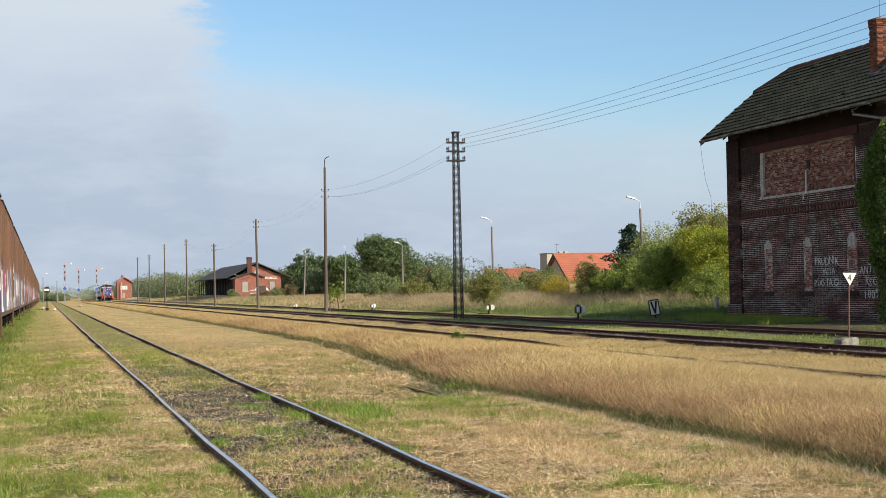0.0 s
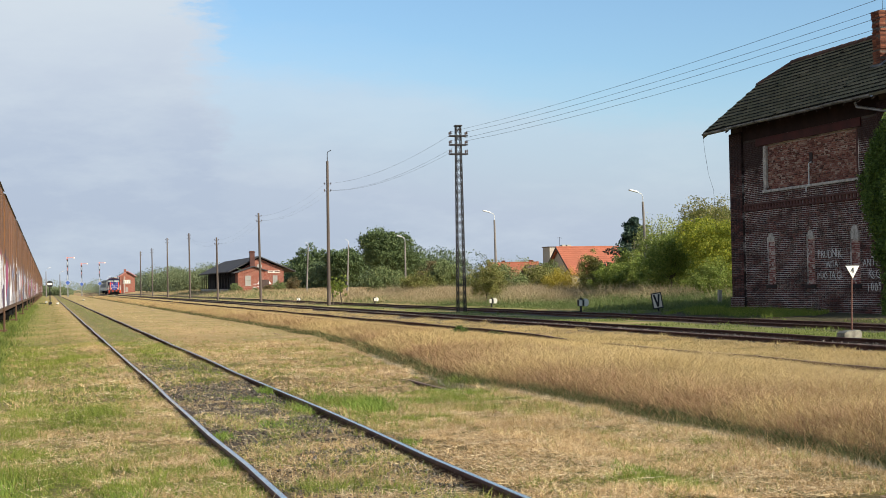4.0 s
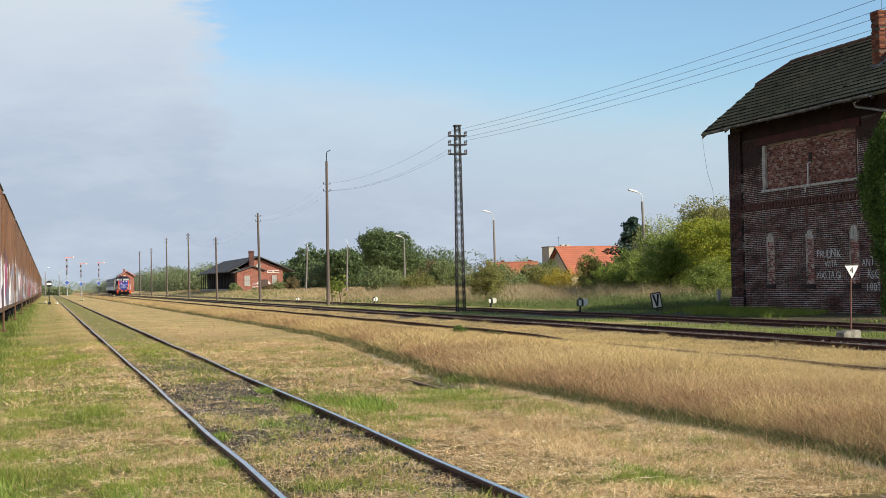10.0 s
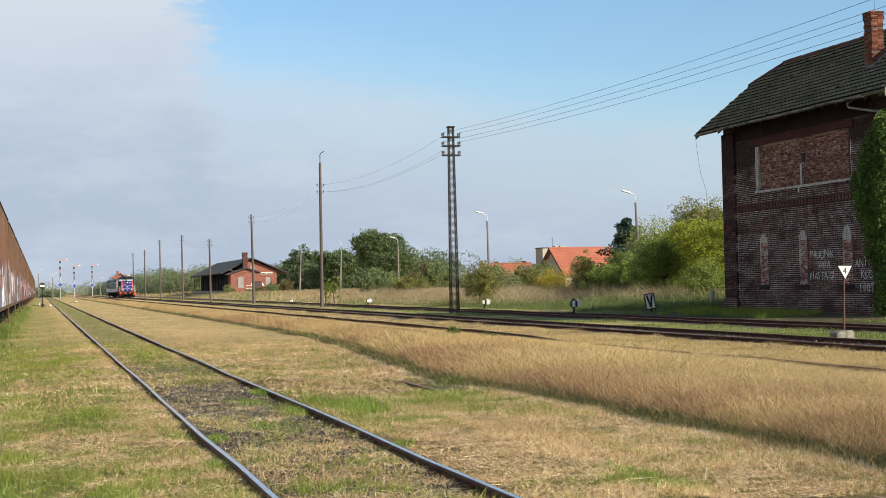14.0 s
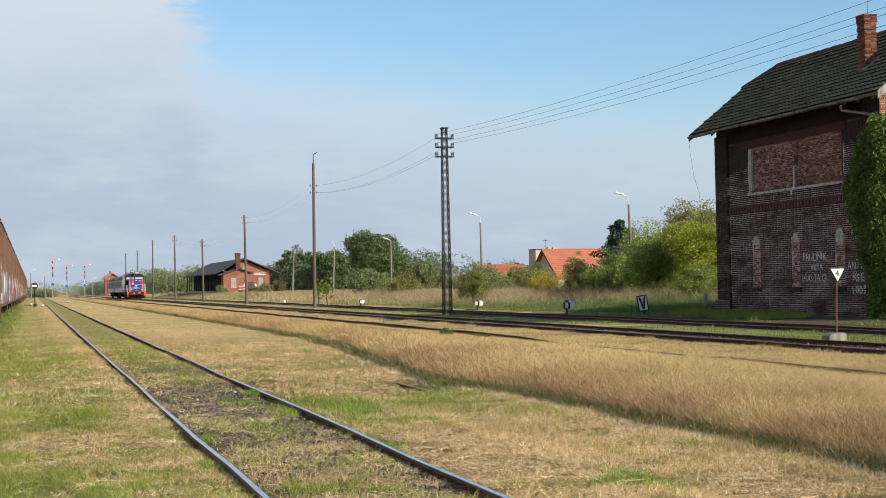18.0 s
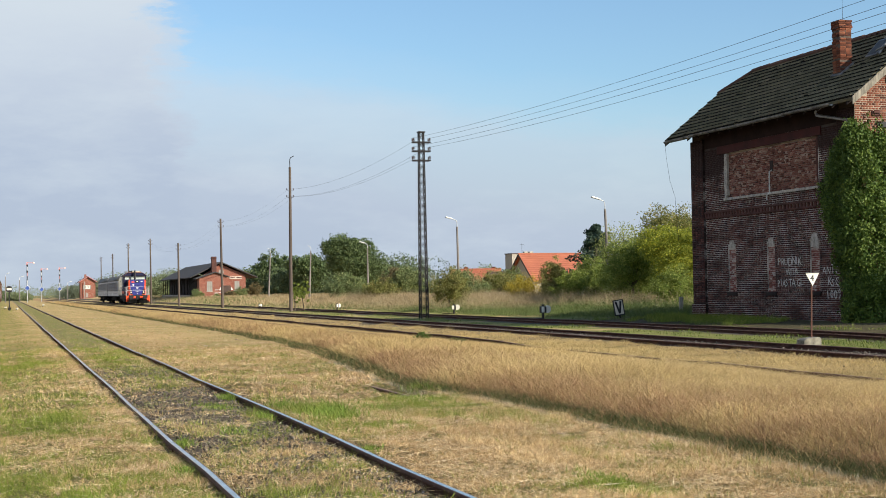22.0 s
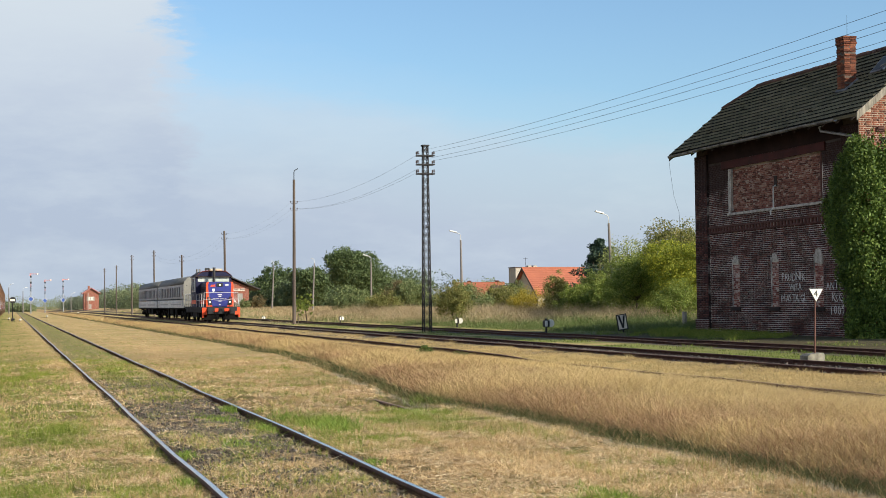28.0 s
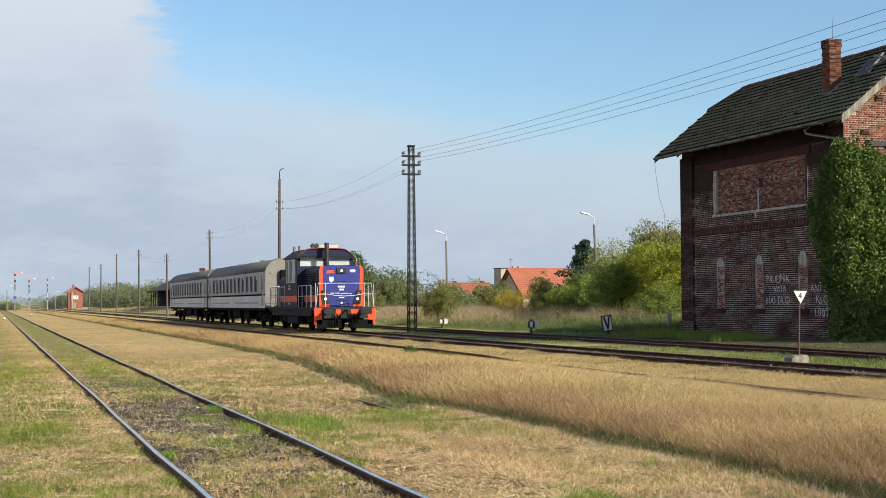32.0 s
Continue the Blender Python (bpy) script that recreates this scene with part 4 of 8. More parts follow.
            part("hip_tile", bm, M["roof_ridge"], t)
    # roof light, propped open
    bm = BM()
    box(bm, -0.45, 0.45, -0.35, 0.35, 0.0, 0.08, 0.01)
    sk = part("roof_light", bm, M["zinc"], t, "old grey metal roof light")
    sk.matrix_basis = Matrix.Translation((30.0, 44.9, ZE + slope * (30.0 - XE) + 0.1)) @ Matrix.Rotation(-ang - 0.12, 4, "Y")
    bm = BM()
    box(bm, -0.36, 0.36, -0.27, 0.27, 0.082, 0.09)
    part("pane", bm, M["t_dark_glass"], sk)
    for dx, dy, a in ((-0.15, -0.75, 24), (0.3, -0.55, -14)):
        bm = BM()
        box(bm, -0.05, 0.05, -0.55, 0.45, 0.10, 0.125, 0.006)
        st = part("loose_batten", bm, M["timber"], sk, "bleached loose batten")
        st.matrix_basis = pose(dx, dy, 0.03, 3, 0, a)
    bm = BM()
    tube(bm, [(-0.45, -0.5, 0.05), (0.5, -0.55, 0.14)], 0.06, 8)
    part("flashing", bm, M["zinc"], sk)
    # barge boards, soffit, gutter
    for y, s in ((K0 - 0.02, 1), (K1 + 0.02, 1)):
        bm = BM()
        prism(bm, [(XE - 0.05, ZE - 0.25), (XE - 0.05, ZE + 0.03), (xh, zh + 0.04), (xh, zh - 0.24)], "y", y - 0.02, y + 0.02)
        prism(bm, [(2 * MID - XE, ZE - 0.17), (2 * MID - XE, ZE + 0.03), (2 * MID - xh, zh + 0.04), (2 * MID - xh, zh - 0.16)], "y", y - 0.02, y + 0.02)
        prism(bm, [(xh, zh - 0.16), (xh, zh + 0.0), (2 * MID - xh, zh + 0.0), (2 * MID - xh, zh - 0.16)], "y", y - 0.015, y + 0.015)
        part("barge_board", bm, M["timber"], t, "bleached wooden barge board")
    # rafter ends coloured near black for the deep shade under the eaves
    for k in range(14):
        bm = BM()
        y = K0 + 0.4 + k * 0.93
        prism(bm, [(XE + 0.02, ZE - 0.20), (XE + 0.02, ZE - 0.10), (FX + 0.3, ZE + (FX + 0.3 - XE) * slope - 0.10), (FX + 0.3, ZE + (FX + 0.3 - XE) * slope - 0.24)], "y", y, y + 0.10)
        part("rafter_end", bm, M["black_brick"], t)
    ys = [57.30, 54.9, 53.6, 51.6, 49.4, 47.3, 45.8, 44.05]
    for a, b in zip(ys, ys[1:]):
        bm = BM()
        prof = [(XE - 0.08 + 0.09 * math.cos(q), ZE - 0.035 + 0.09 * math.sin(q)) for q in np.linspace(math.pi, 2 * math.pi, 7)]
        prism(bm, prof + [(u * 0.97 + (XE - 0.08) * 0.03, v + 0.012) for u, v in prof[::-1]], "y", b + 0.015, a - 0.015)
        g = part("gutter", bm, M["old_gutter"], t)
        g.matrix_basis = pose(0, 0, random.uniform(-0.02, 0.015))
    bm = BM()
    tube(bm, [(FX - 0.45, 45.55, 7.52), (FX - 0.42, 45.5, 7.36), (FX - 0.2, 43.9, 7.02), (FX - 0.18, 43.75, 6.75)], 0.055, 8)
    part("downpipe", bm, M["zinc"], t, "broken zinc downpipe under the eaves")
    bm = BM()
    tube(bm, [(XE - 0.1, 57.3, 7.6), (XE - 0.02, 57.32, 6.9), (XE + 0.12, 57.3, 5.9), (XE + 0.3, 57.2, 5.2), (XE + 0.35, 57.2, 4.2), (XE + 0.42, 57.2, 3.3)], 0.006, 5)
    part("hanging_wire", bm, M["wire"], t)
    for x, z in ((29.55, 8.35), (28.95, 7.15)):
        bm = BM()
        box(bm, x - 0.16, x + 0.16, Y0 - 0.05, Y0 - 0.002, z, z + 0.16, 0.01)
        box(bm, x - 0.12, x + 0.12, Y0 - 0.09, Y0 - 0.05, z + 0.08, z + 0.16, 0.01)
        part("corbel", bm, M["brick_plain"], t)
    bm = BM()
    box(bm, 29.0, 30.3, Y0 - 0.04, Y0 - 0.002, 6.75, 6.95, 0.01)
    part("gable_lintel", bm, M["iron"], t)
    # chimney, course by course
    ch = thing("chimney", "leaning orange-brown brick chimney on a mossy tiled roof", "chimney", 29.35, 46.25, 0)
    for k in range(30):
        bm = BM()
        w = 0.245 + (0.03 if k > 25 else 0) + random.uniform(-0.008, 0.008)
        z = 8.75 + 0.0735 * k
        for sx in (-1, 1):
            for sy in (-1, 1):
                j = 0.0 if (k + sx + sy) % 4 else 0.006
                box(bm, min(0, sx * w) + (0.006 if sx > 0 else 0), max(0, sx * w) - (0.006 if sx < 0 else 0), min(0, sy * (w + j)) + (0.006 if sy > 0 else 0), max(0, sy * (w + j)) - (0.006 if sy < 0 else 0), z, z + 0.064, 0.005)
        o = part("brick_course", bm, M["brick_chimney"], ch)
        o.matrix_basis = pose(random.gauss(0, .010), random.gauss(0, .010), 0, 0, 0, random.gauss(0, 1.4))
    bm = BM()
    box(bm, -0.237, 0.237, -0.237, 0.237, 8.7, 10.93)
    part("mortar_core", bm, M["chimney_joint"], ch)
    bm = BM()
    box(bm, -0.36, 0.36, -0.36, 0.36, 8.95, 9.06, 0.03)
    fl = part("flashing", bm, M["old_gutter"], ch)
    bm = BM()
    rod(bm, (0.05, 0, 10.9), (0.06, 0, 11.75), 0.008, 0.005, 5)
    part("aerial", bm, M["wire"], ch)
    fl.matrix_basis = Matrix.Translation((0, 0, 9.12)) @ Matrix.Rotation(-ang, 4, "Y") @ Matrix.Translation((0, 0, -9.0))


M["t_dark_glass"] = plain("dusty_roof_pane", (0.07, 0.075, 0.075), 0.6, 0, 0.6)
# shade under the tile edges, put into the colour of the butts
M["tile_butt"] = plain("shade_dark_tile_edge", (0.012, 0.011, 0.009), 0.95, 0, 0.6, 18, 1.6, 0.3, 0.1)
# pale blotches over dark stand in for sky glints along the gutter
M["old_gutter"] = plain("glint_blotched_gutter", (0.24, 0.235, 0.235), 0.5, 0.4, 0.08, 5, 2.3)
# brown band so dark because the eaves' shade is in its colour
M["frieze"] = plain("eaves_shade_brown_render", (0.024, 0.0125, 0.011), 0.92, 0, 0.5, 9, 1.2, 0.4, 0.15)
M["chimney_joint"] = plain("crumbled_mortar", (0.13, 0.095, 0.075), 0.95, 0, 0.35, 20, 5)
# near-black trim: soot on sills, shade on rafter ends and vent hole
M["black_brick"] = plain("soot_and_shade_dark_trim", (0.035, 0.024, 0.022), 0.9, 0, 0.6)
make_signal_box()

# ---------------------------------------------------------------- other buildings
M.update({
    "shed_brick": brick_mat("orange_red_shed_brick", (0.31, 0.085, 0.052), (0.21, 0.058, 0.036), (0.40, 0.30, 0.24), "xz", 0.08),
    "shed_brick_side": brick_mat("shed_side_brick", (0.26, 0.09, 0.05), (0.20, 0.07, 0.04), (0.30, 0.24, 0.2), "yz", 0.2),
    "felt": plain("dark_roofing_felt", (0.065, 0.060, 0.060), 0.9, 0, 0.6, 4, 0.5),
    # the loading bay's deep shade is put into this near-black wood
    "dark_wood": plain("shade_dark_boards", (0.022, 0.018, 0.016), 0.9, 0, 0.6, 6, 1, 0.4, 0.3, (1, 4, 0.3)),
    "red_tile": plain("orange_clay_tile", (0.33, 0.105, 0.058), 0.8, 0, 0.75, 6, 0.6),
    "old_tile": plain("old_brown_tile", (0.085, 0.055, 0.045), 0.85),
    "render": plain("pale_render", (0.38, 0.34, 0.28), 0.9, 0, 0.8, 6, 0.6),
    "pink": plain("faded_red_mast", (0.56, 0.24, 0.23), 0.6),
    "board_white": plain("white_board", (0.30, 0.295, 0.27), 0.7, 0, 0.8),
})


def small_window(parent, x0, x1, z0, z1, y, arch=True):
    """A pale boarded window on a wall that faces along -y."""
    bm = BM()
    box(bm, x0, x1, y - 0.02, y - 0.002, z0, z1)
    w = part("window", bm, M["board_white"], parent, "boarded pale window")
    bm = BM()
    for a, b, c, d in ((x0 - 0.08, x0, z0, z1), (x1, x1 + 0.08, z0, z1), (x0 - 0.08, x1 + 0.08, z1, z1 + 0.12)):
        box(bm, a, b, y - 0.05, y - 0.002, c, d)
    part("window_frame", bm, M["shed_brick"], w)
    bm = BM()
    for q in (0.33, 0.66):
        box(bm, x0 + (x1 - x0) * q - 0.02, x0 + (x1 - x0) * q + 0.02, y - 0.03, y - 0.021, z0, z1)
    box(bm, x0, x1, y - 0.03, y - 0.021, (z0 + z1) / 2 - 0.02, (z0 + z1) / 2 + 0.02)
    part("glazing_bar", bm, M["timber"], w)
    bm = BM()
    box(bm, x0 - 0.1, x1 + 0.1, y - 0.09, y - 0.002, z0 - 0.1, z0)
    part("sill", bm, M["concrete"], w)


def make_goods_shed():
    t = thing("goods_shed", "red brick goods shed with wide dark roof and loading bay", "goods shed")
    ya, yb = 240.0, 288.0
    xl, xr, xm, zr, ze = 30.6, 38.05, 33.9, 6.30, 3.95
    bm = BM()
    prism(bm, [(xl, -0.2), (xl, 4.0), (xm, zr - 0.2), (xr, 4.2), (xr, -0.2)], "y", ya, ya + 0.5)
    part("wall_gable", bm, M["shed_brick"], t)
    bm = BM()
    prism(bm, [(xl, -0.2), (xl, 4.0), (xm, zr - 0.2), (xr, 4.2), (xr, -0.2)], "y", yb - 0.5, yb)
    part("wall_gable", bm, M["shed_brick"], t)
    bm = BM()
    box(bm, xr - 0.4, xr - 0.002, ya + 0.5, yb - 0.5, -0.2, 4.1)
    part("wall_east", bm, M["shed_brick_side"], t)
    bm = BM()
    box(bm, xl + 0.002, xl + 0.3, ya + 0.5, yb - 0.5, -0.2, 4.0)
    part("wall_west", bm, M["dark_wood"], t, "board wall behind the loading bay, darkened for shade")
    for k in range(7):
        bm = BM()
        y = ya + 5.0 + k * 6.2
        box(bm, xl - 0.06, xl, y, y + 2.6, 1.1, 3.6, 0.02)
        part("loading_door", bm, M["dark_wood"], t)
    for n, pts in (("roof_slope", [(xl - 1.75, 3.80), (xm, zr), (xm, zr + 0.16), (xl - 1.80, 3.95)]), ("roof_slope", [(xr + 1.9, 3.72), (xm, zr), (xm, zr + 0.16), (xr + 1.95, 3.88)])):
        bm = BM()
        prism(bm, pts, "y", ya - 0.7, yb + 0.7)
        part(n, bm, M["felt"], t)
    bm = BM()
    box(bm, xl - 1.5, xl - 0.002, ya + 3, yb - 1, -0.2, 1.05, 0.03)
    part("loading_dock", bm, M["concrete"], t)
    for k in range(12):
        y = ya + 4.0 + k * 3.9
        bm = BM()
        box(bm, xl - 1.35, xl - 1.2, y, y + 0.16, 1.05, 3.85)
        b = part("bay_post", bm, M["dark_wood"], t)
        bm = BM()
        prism(bm, [(xl - 1.25, 2.7), (xl - 0.05, 3.75), (xl - 0.2, 3.75), (xl - 1.25, 2.85)], "y", y + 0.02, y + 0.14)
        part("brace", bm, M["dark_wood"], b)
    # lower office with its own small gable
    bm = BM()
    prism(bm, [(30.0, -0.2), (30.0, 3.7), (32.6, 4.55), (34.4, 3.95), (34.4, -0.2)], "y", ya - 3.2, ya - 0.002)
    part("office_wall", bm, M["shed_brick"], t)
    bm = BM()
    prism(bm, [(29.35, 3.58), (32.6, 4.62), (34.9, 3.85), (34.9, 4.0), (32.6, 4.78), (29.3, 3.72)], "y", ya - 3.6, ya - 0.004)
    part("office_roof", bm, M["felt"], t)
    small_window(t, 31.2, 32.1, 1.6, 3.2, ya - 3.2)
    small_window(t, 36.2, 37.0, 1.7, 3.2, ya)
    bm = BM()
    box(bm, 33.9, 35.1, ya - 3.26, ya - 3.202, 0.3, 2.5, 0.02)
    part("door", bm, M["old_tile"], t, "brown weathered office door")
    bm = BM()
    box(bm, 35.4, 37.4, ya - 0.08, ya - 0.002, 3.62, 3.98, 0.02)
    s = part("name_board", bm, M["white"], t, "long white name board")
    bm = BM()
    box(bm, 35.5, 36.3, ya - 0.095, ya - 0.082, 3.72, 3.88)
    box(bm, 36.5, 37.4, ya - 0.095, ya - 0.082, 3.72, 3.88)
    part("name_bar", bm, M["brick_plain"], s)
    bm = BM()
    disc(bm, (34.0, ya - 0.03, 4.75), 0.42, "y", 0.05, 20)
    part("gable_disc", bm, M["board_white"], t)
    bm = BM()
    box(bm, 32.3, 33.1, ya - 1.2, ya - 0.4, 4.3, 7.3, 0.03)
    box(bm, 32.22, 33.18, ya - 1.28, ya - 0.32, 7.0, 7.12, 0.02)
    part("chimney_stack", bm, M["brick_plain"], t)
    bm = BM()
    for k in range(9):
        x = 31.0 + k * 0.4
        box(bm, x, x + 0.2, ya - 3.24, ya - 3.202, 3.55 + min(k, 6) * 0.1, 3.66 + min(k, 6) * 0.1)
    part("corbel_frieze", bm, M["brick_plain"], t)
    for a, b, c in ((32.5, 33.1, 1.75), (33.15, 33.75, 1.85), (32.45, 33.0, 1.25), (33.1, 33.7, 1.3)):
        bm = BM()
        box(bm, a, b, ya - 3.213, ya - 3.202, c, c + 0.10)
        part("spray_bar", bm, M["chalk"], t)
    for a, b, c in ((33.2, 35.4, 2.0), (35.2, 36.0, 1.9)):
        bm = BM()
        prism(bm, [(a, c - 0.3), (a + 0.2, c + 0.25), (b - 0.3, c + 0.3), (b, c - 0.2), ((a + b) / 2, c - 0.1)], "y", ya - 3.215 if a < 34 else ya - 0.012, ya - 3.202 if a < 34 else ya - 0.002)
        part("spray_mark", bm, M["chalk"], t)


def make_far_box():
    t = thing("far_signal_box", "small red brick signal box beside the far main line", "signal box")
    y = 480.0
    bm = BM()
    prism(bm, [(22.7, -0.2), (22.7, 5.6), (25.0, 7.0), (27.4, 5.6), (27.4, -0.2)], "y", y, y + 7)
    part("brick_body", bm, M["shed_brick"], t)
    for s, x in ((-1, 22.0), (1, 28.1)):
        bm = BM()
        prism(bm, [(x, 5.25), (25.05, 7.15), (25.05, 7.35), (x, 5.45)], "y", y - 0.6, y + 7.6)
        part("roof_slope", bm, M["old_tile"], t)
    for x in (23.6, 24.5, 25.4):
        small_window(t, x, x + 0.7, 3.2, 4.4, y)
    small_window(t, 24.4, 25.1, 0.6, 2.0, y)
    bm = BM()
    box(bm, 23.9, 25.7, y - 0.06, y - 0.035, 3.25, 4.35, 0.01)
    w = part("window_board", bm, M["white"], t, "white boarded window group")
    bm = BM()
    for x in (24.3, 24.8, 25.3):
        box(bm, x - 0.06, x + 0.06, y - 0.075, y - 0.062, 3.4, 4.2)
    part("dark_pane", bm, M["glass"], w)
    for sx in (-1, 1):
        bm = BM()
        prism(bm, [(25.05 + sx * 3.05, 5.2), (25.05, 7.1), (25.05, 7.32), (25.05 + sx * 3.05, 5.42)], "y", y - 0.68, y - 0.61)
        part("barge_board", bm, M["pink"], t, "faded pink barge board")
    bm = BM()
    box(bm, 24.0, 24.7, y + 1, y + 1.7, 6.2, 7.9, 0.02)
    part("chimney_stack", bm, M["shed_brick"], t)
    bm = BM()
    rod(bm, (24.0, y - 0.8, 0), (24.0, y - 0.8, 5.6), 0.12, n=8)
    part("downpipe", bm, M["board_white"], t)


def make_house(x, y, turn, length, half, ze, zr, roof, label, chimneys, name="house"):
    """A gabled house; its ridge runs along its own x from 0 to length."""
    t = thing(name, label, "house", x, y, 0.2, turn)
    bm = BM()
    prism(bm, [(-half, -0.5), (-half, ze), (0, zr - 0.25), (half, ze), (half, -0.5)], "x", 0.3, length - 0.3)
    w = part("house_body", bm, M["render"], t)
    over = 0.7
    dz = (zr - ze) / half * over
    for s in (-1, 1):
        bm = BM()
        prism(bm, [(s * (half + over), ze - dz), (0, zr - 0.02), (0, zr + 0.14), (s * (half + over), ze - dz + 0.14)], "x", -0.3, length + 0.3)
        r = part("roof_slope", bm, roof, t)
        bm = BM()
        for k in range(14):
            q = (k + 0.5) / 14
            yy, zz = s * (half + over) * (1 - q), ze - dz + (zr - ze + dz) * q + 0.15
            box(bm, -0.3, length + 0.3, yy - 0.03, yy + 0.03, zz - 0.02, zz + 0.03)
        tagged(part("tiling", bm, roof, r), kind="stuff")
        bm = BM()
        prism(bm, [(s * (half + over), ze - dz - 0.15), (0, zr - 0.2), (0, zr + 0.16), (s * (half + over), ze - dz + 0.16)], "x", -0.36, -0.302)
        part("barge_board", bm, M["old_tile"], t)
    bm = BM()
    rod(bm, (-0.35, 0, zr + 0.12), (length + 0.35, 0, zr + 0.12), 0.13, n=8)
    part("ridge", bm, roof, t)
    for cx, cy, ch in chimneys:
        bm = BM()
        box(bm, cx - 0.4, cx + 0.4, cy - 0.3, cy + 0.3, zr - 1.2, zr + ch, 0.02)
        box(bm, cx - 0.46, cx + 0.46, cy - 0.36, cy + 0.36, zr + ch - 0.15, zr + ch, 0.02)
        part("chimney_stack", bm, M["brick_chimney"], t)
    for k in range(2):
        bm = BM()
        xx = 1.6 + k * (length - 4.6)
        box(bm, xx, xx + 1.3, -half - 0.05, -half - 0.002, 0.9, 2.1, 0.02)
        q = part("window", bm, M["glass"], w)
        bm = BM()
        for a, b, c, d in ((xx - 0.08, xx, 0.8, 2.2), (xx + 1.3, xx + 1.38, 0.8, 2.2), (xx + 0.61, xx + 0.69, 0.9, 2.1)):
            box(bm, a, b, -half - 0.08, -half - 0.002, c, d)
        part("window_frame", bm, M["board_white"], q)
    return t


def make_annex():
    t = thing("house_annex", "pale flat-topped stair tower beside an orange roof", "house", 80.5, 227.0, 0.2, 8)
    bm = BM()
    box(bm, 0.0, 1.5, 0.0, 2.5, -0.5, 6.75, 0.02)
    part("wall", bm, M["render"], t)
    bm = BM()
    box(bm, -0.12, 4.4, -0.12, 2.6, 6.75, 6.87, 0.02)
    part("flat_roof", bm, M["old_tile"], t)
    for x in (2.6, 3.6):
        bm = BM()
        box(bm, x, x + 0.7, 0.5, 1.1, 6.87, 7.15, 0.02)
        part("chimney_stack", bm, M["render"], t)
    bm = BM()
    rod(bm, (2.3, 0.8, 6.85), (2.3, 0.8, 8.5), 0.03, n=5)
    rod(bm, (1.9, 0.8, 8.3), (2.7, 0.8, 8.3), 0.025, n=5)
    part("aerial", bm, M["iron"], t)


make_goods_shed()
make_far_box()
make_annex()
make_house(79.2, 219.5, 8, 11.0, 4.2, 2.7, 6.45, M["red_tile"], "pale house with a large orange tiled roof behind shrubs", [])
make_house(97.5, 316.0, -10, 11.0, 4.5, 2.4, 5.4, M["red_tile"], "distant house with a red tiled roof and two chimneys", [(3.2, 0.4, 0.6), (9.6, 0.4, 0.6)])
make_house(69.4, 206.0, 14, 3.6, 2.4, 1.4, 3.4, M["old_tile"], "low outbuilding with a dark brown roof", [], "outbuilding")

# ---------------------------------------------------------------- masts, poles, wires, lamps, signs, signals
def make_mast():
    t = thing("lattice_mast", "tall dark steel lattice mast with three crossarms of insulators", "mast", 20.1, 70.1, -0.1)
    b, top, h = 0.19, 0.12, 9.4

    def leg(sx, sy, z):
        k = b + (top - b) * z / h
        return Vector((sx * k, sy * k, z))
    for sx in (-1, 1):
        for sy in (-1, 1):
            bm = BM()
            rod(bm, leg(sx, sy, 0), leg(sx, sy, h), 0.034, 0.028, 4)
            part("leg", bm, M["iron"], t)
    n = 24
    for sx, sy, tx, ty in ((-1, -1, 1, -1), (1, -1, 1, 1), (1, 1, -1, 1), (-1, 1, -1, -1)):
        bm = BM()
        for k in range(n):
            a, c = h * k / n, h * (k + 1) / n
            rod(bm, leg(sx, sy, a), leg(tx, ty, c), 0.017, n=4)
            rod(bm, leg(tx, ty, a), leg(sx, sy, c), 0.017, n=4)
        part("lattice", bm, M["iron"], t)
    bm = BM()
    box(bm, -0.18, 0.18, -0.18, 0.18, h - 0.02, h + 0.05, 0.01)
    part("cap", bm, M["iron"], t)
    for z in (8.9, 8.45, 7.98):
        bm = BM()
        box(bm, -0.46, 0.46, -0.17, -0.12, z - 0.035, z + 0.035, 0.008)
        box(bm, -0.46, 0.46, 0.12, 0.17, z - 0.035, z + 0.035, 0.008)
        arm = part("crossarm", bm, M["iron"], t)
        for x in (-0.42, 0.42):
            for y in (-0.145, 0.145):
                bm = BM()
                rod(bm, (x, y, z + 0.03), (x, y, z + 0.10), 0.014, n=6)
                for q in range(3):
                    rod(bm, (x, y, z + 0.09 + 0.045 * q), (x, y, z + 0.13 + 0.045 * q), 0.05 - 0.006 * q, 0.032, 8)
                part("insulator", bm, M["ceramic"], arm)


def make_pole(x, y, h, lean=0.0, bracket=False, arms=2):
    t = thing("wooden_pole", "tall weathered wooden telegraph pole" + (" with a bare lamp bracket on top" if bracket else " beside the main line"), "pole", x, y, -0.12, group="poles along the line")
    bm = BM()
    rod(bm, (0, 0, 0), (lean, 0, h), 0.135, 0.09, 12)
    part("pole", bm, M["pole_wood"], t)
    if bracket:
        bm = BM()
        tube(bm, [(lean, 0, h - 0.5), (lean, 0, h + 0.55), (lean + 0.05, 0, h + 0.68), (lean + 0.3, 0, h + 0.82)], 0.03, 6)
        part("bracket", bm, M["iron"], t)
    for k in range(arms):
        z = h - 1.75 - 0.5 * k if bracket else h - 0.35 - 0.45 * k
        for s in (-1, 1):
            bm = BM()
            c = lean * z / h
            tube(bm, [(c, 0, z), (c + s * 0.24, 0, z), (c + s * 0.24, 0, z + 0.08)], 0.014, 5)
            for q in range(2):
                rod(bm, (c + s * 0.24, 0, z + 0.06 + 0.06 * q), (c + s * 0.24, 0, z + 0.115 + 0.06 * q), 0.05, 0.03, 8)
            part("insulator", bm, M["ceramic"], t)
    return t


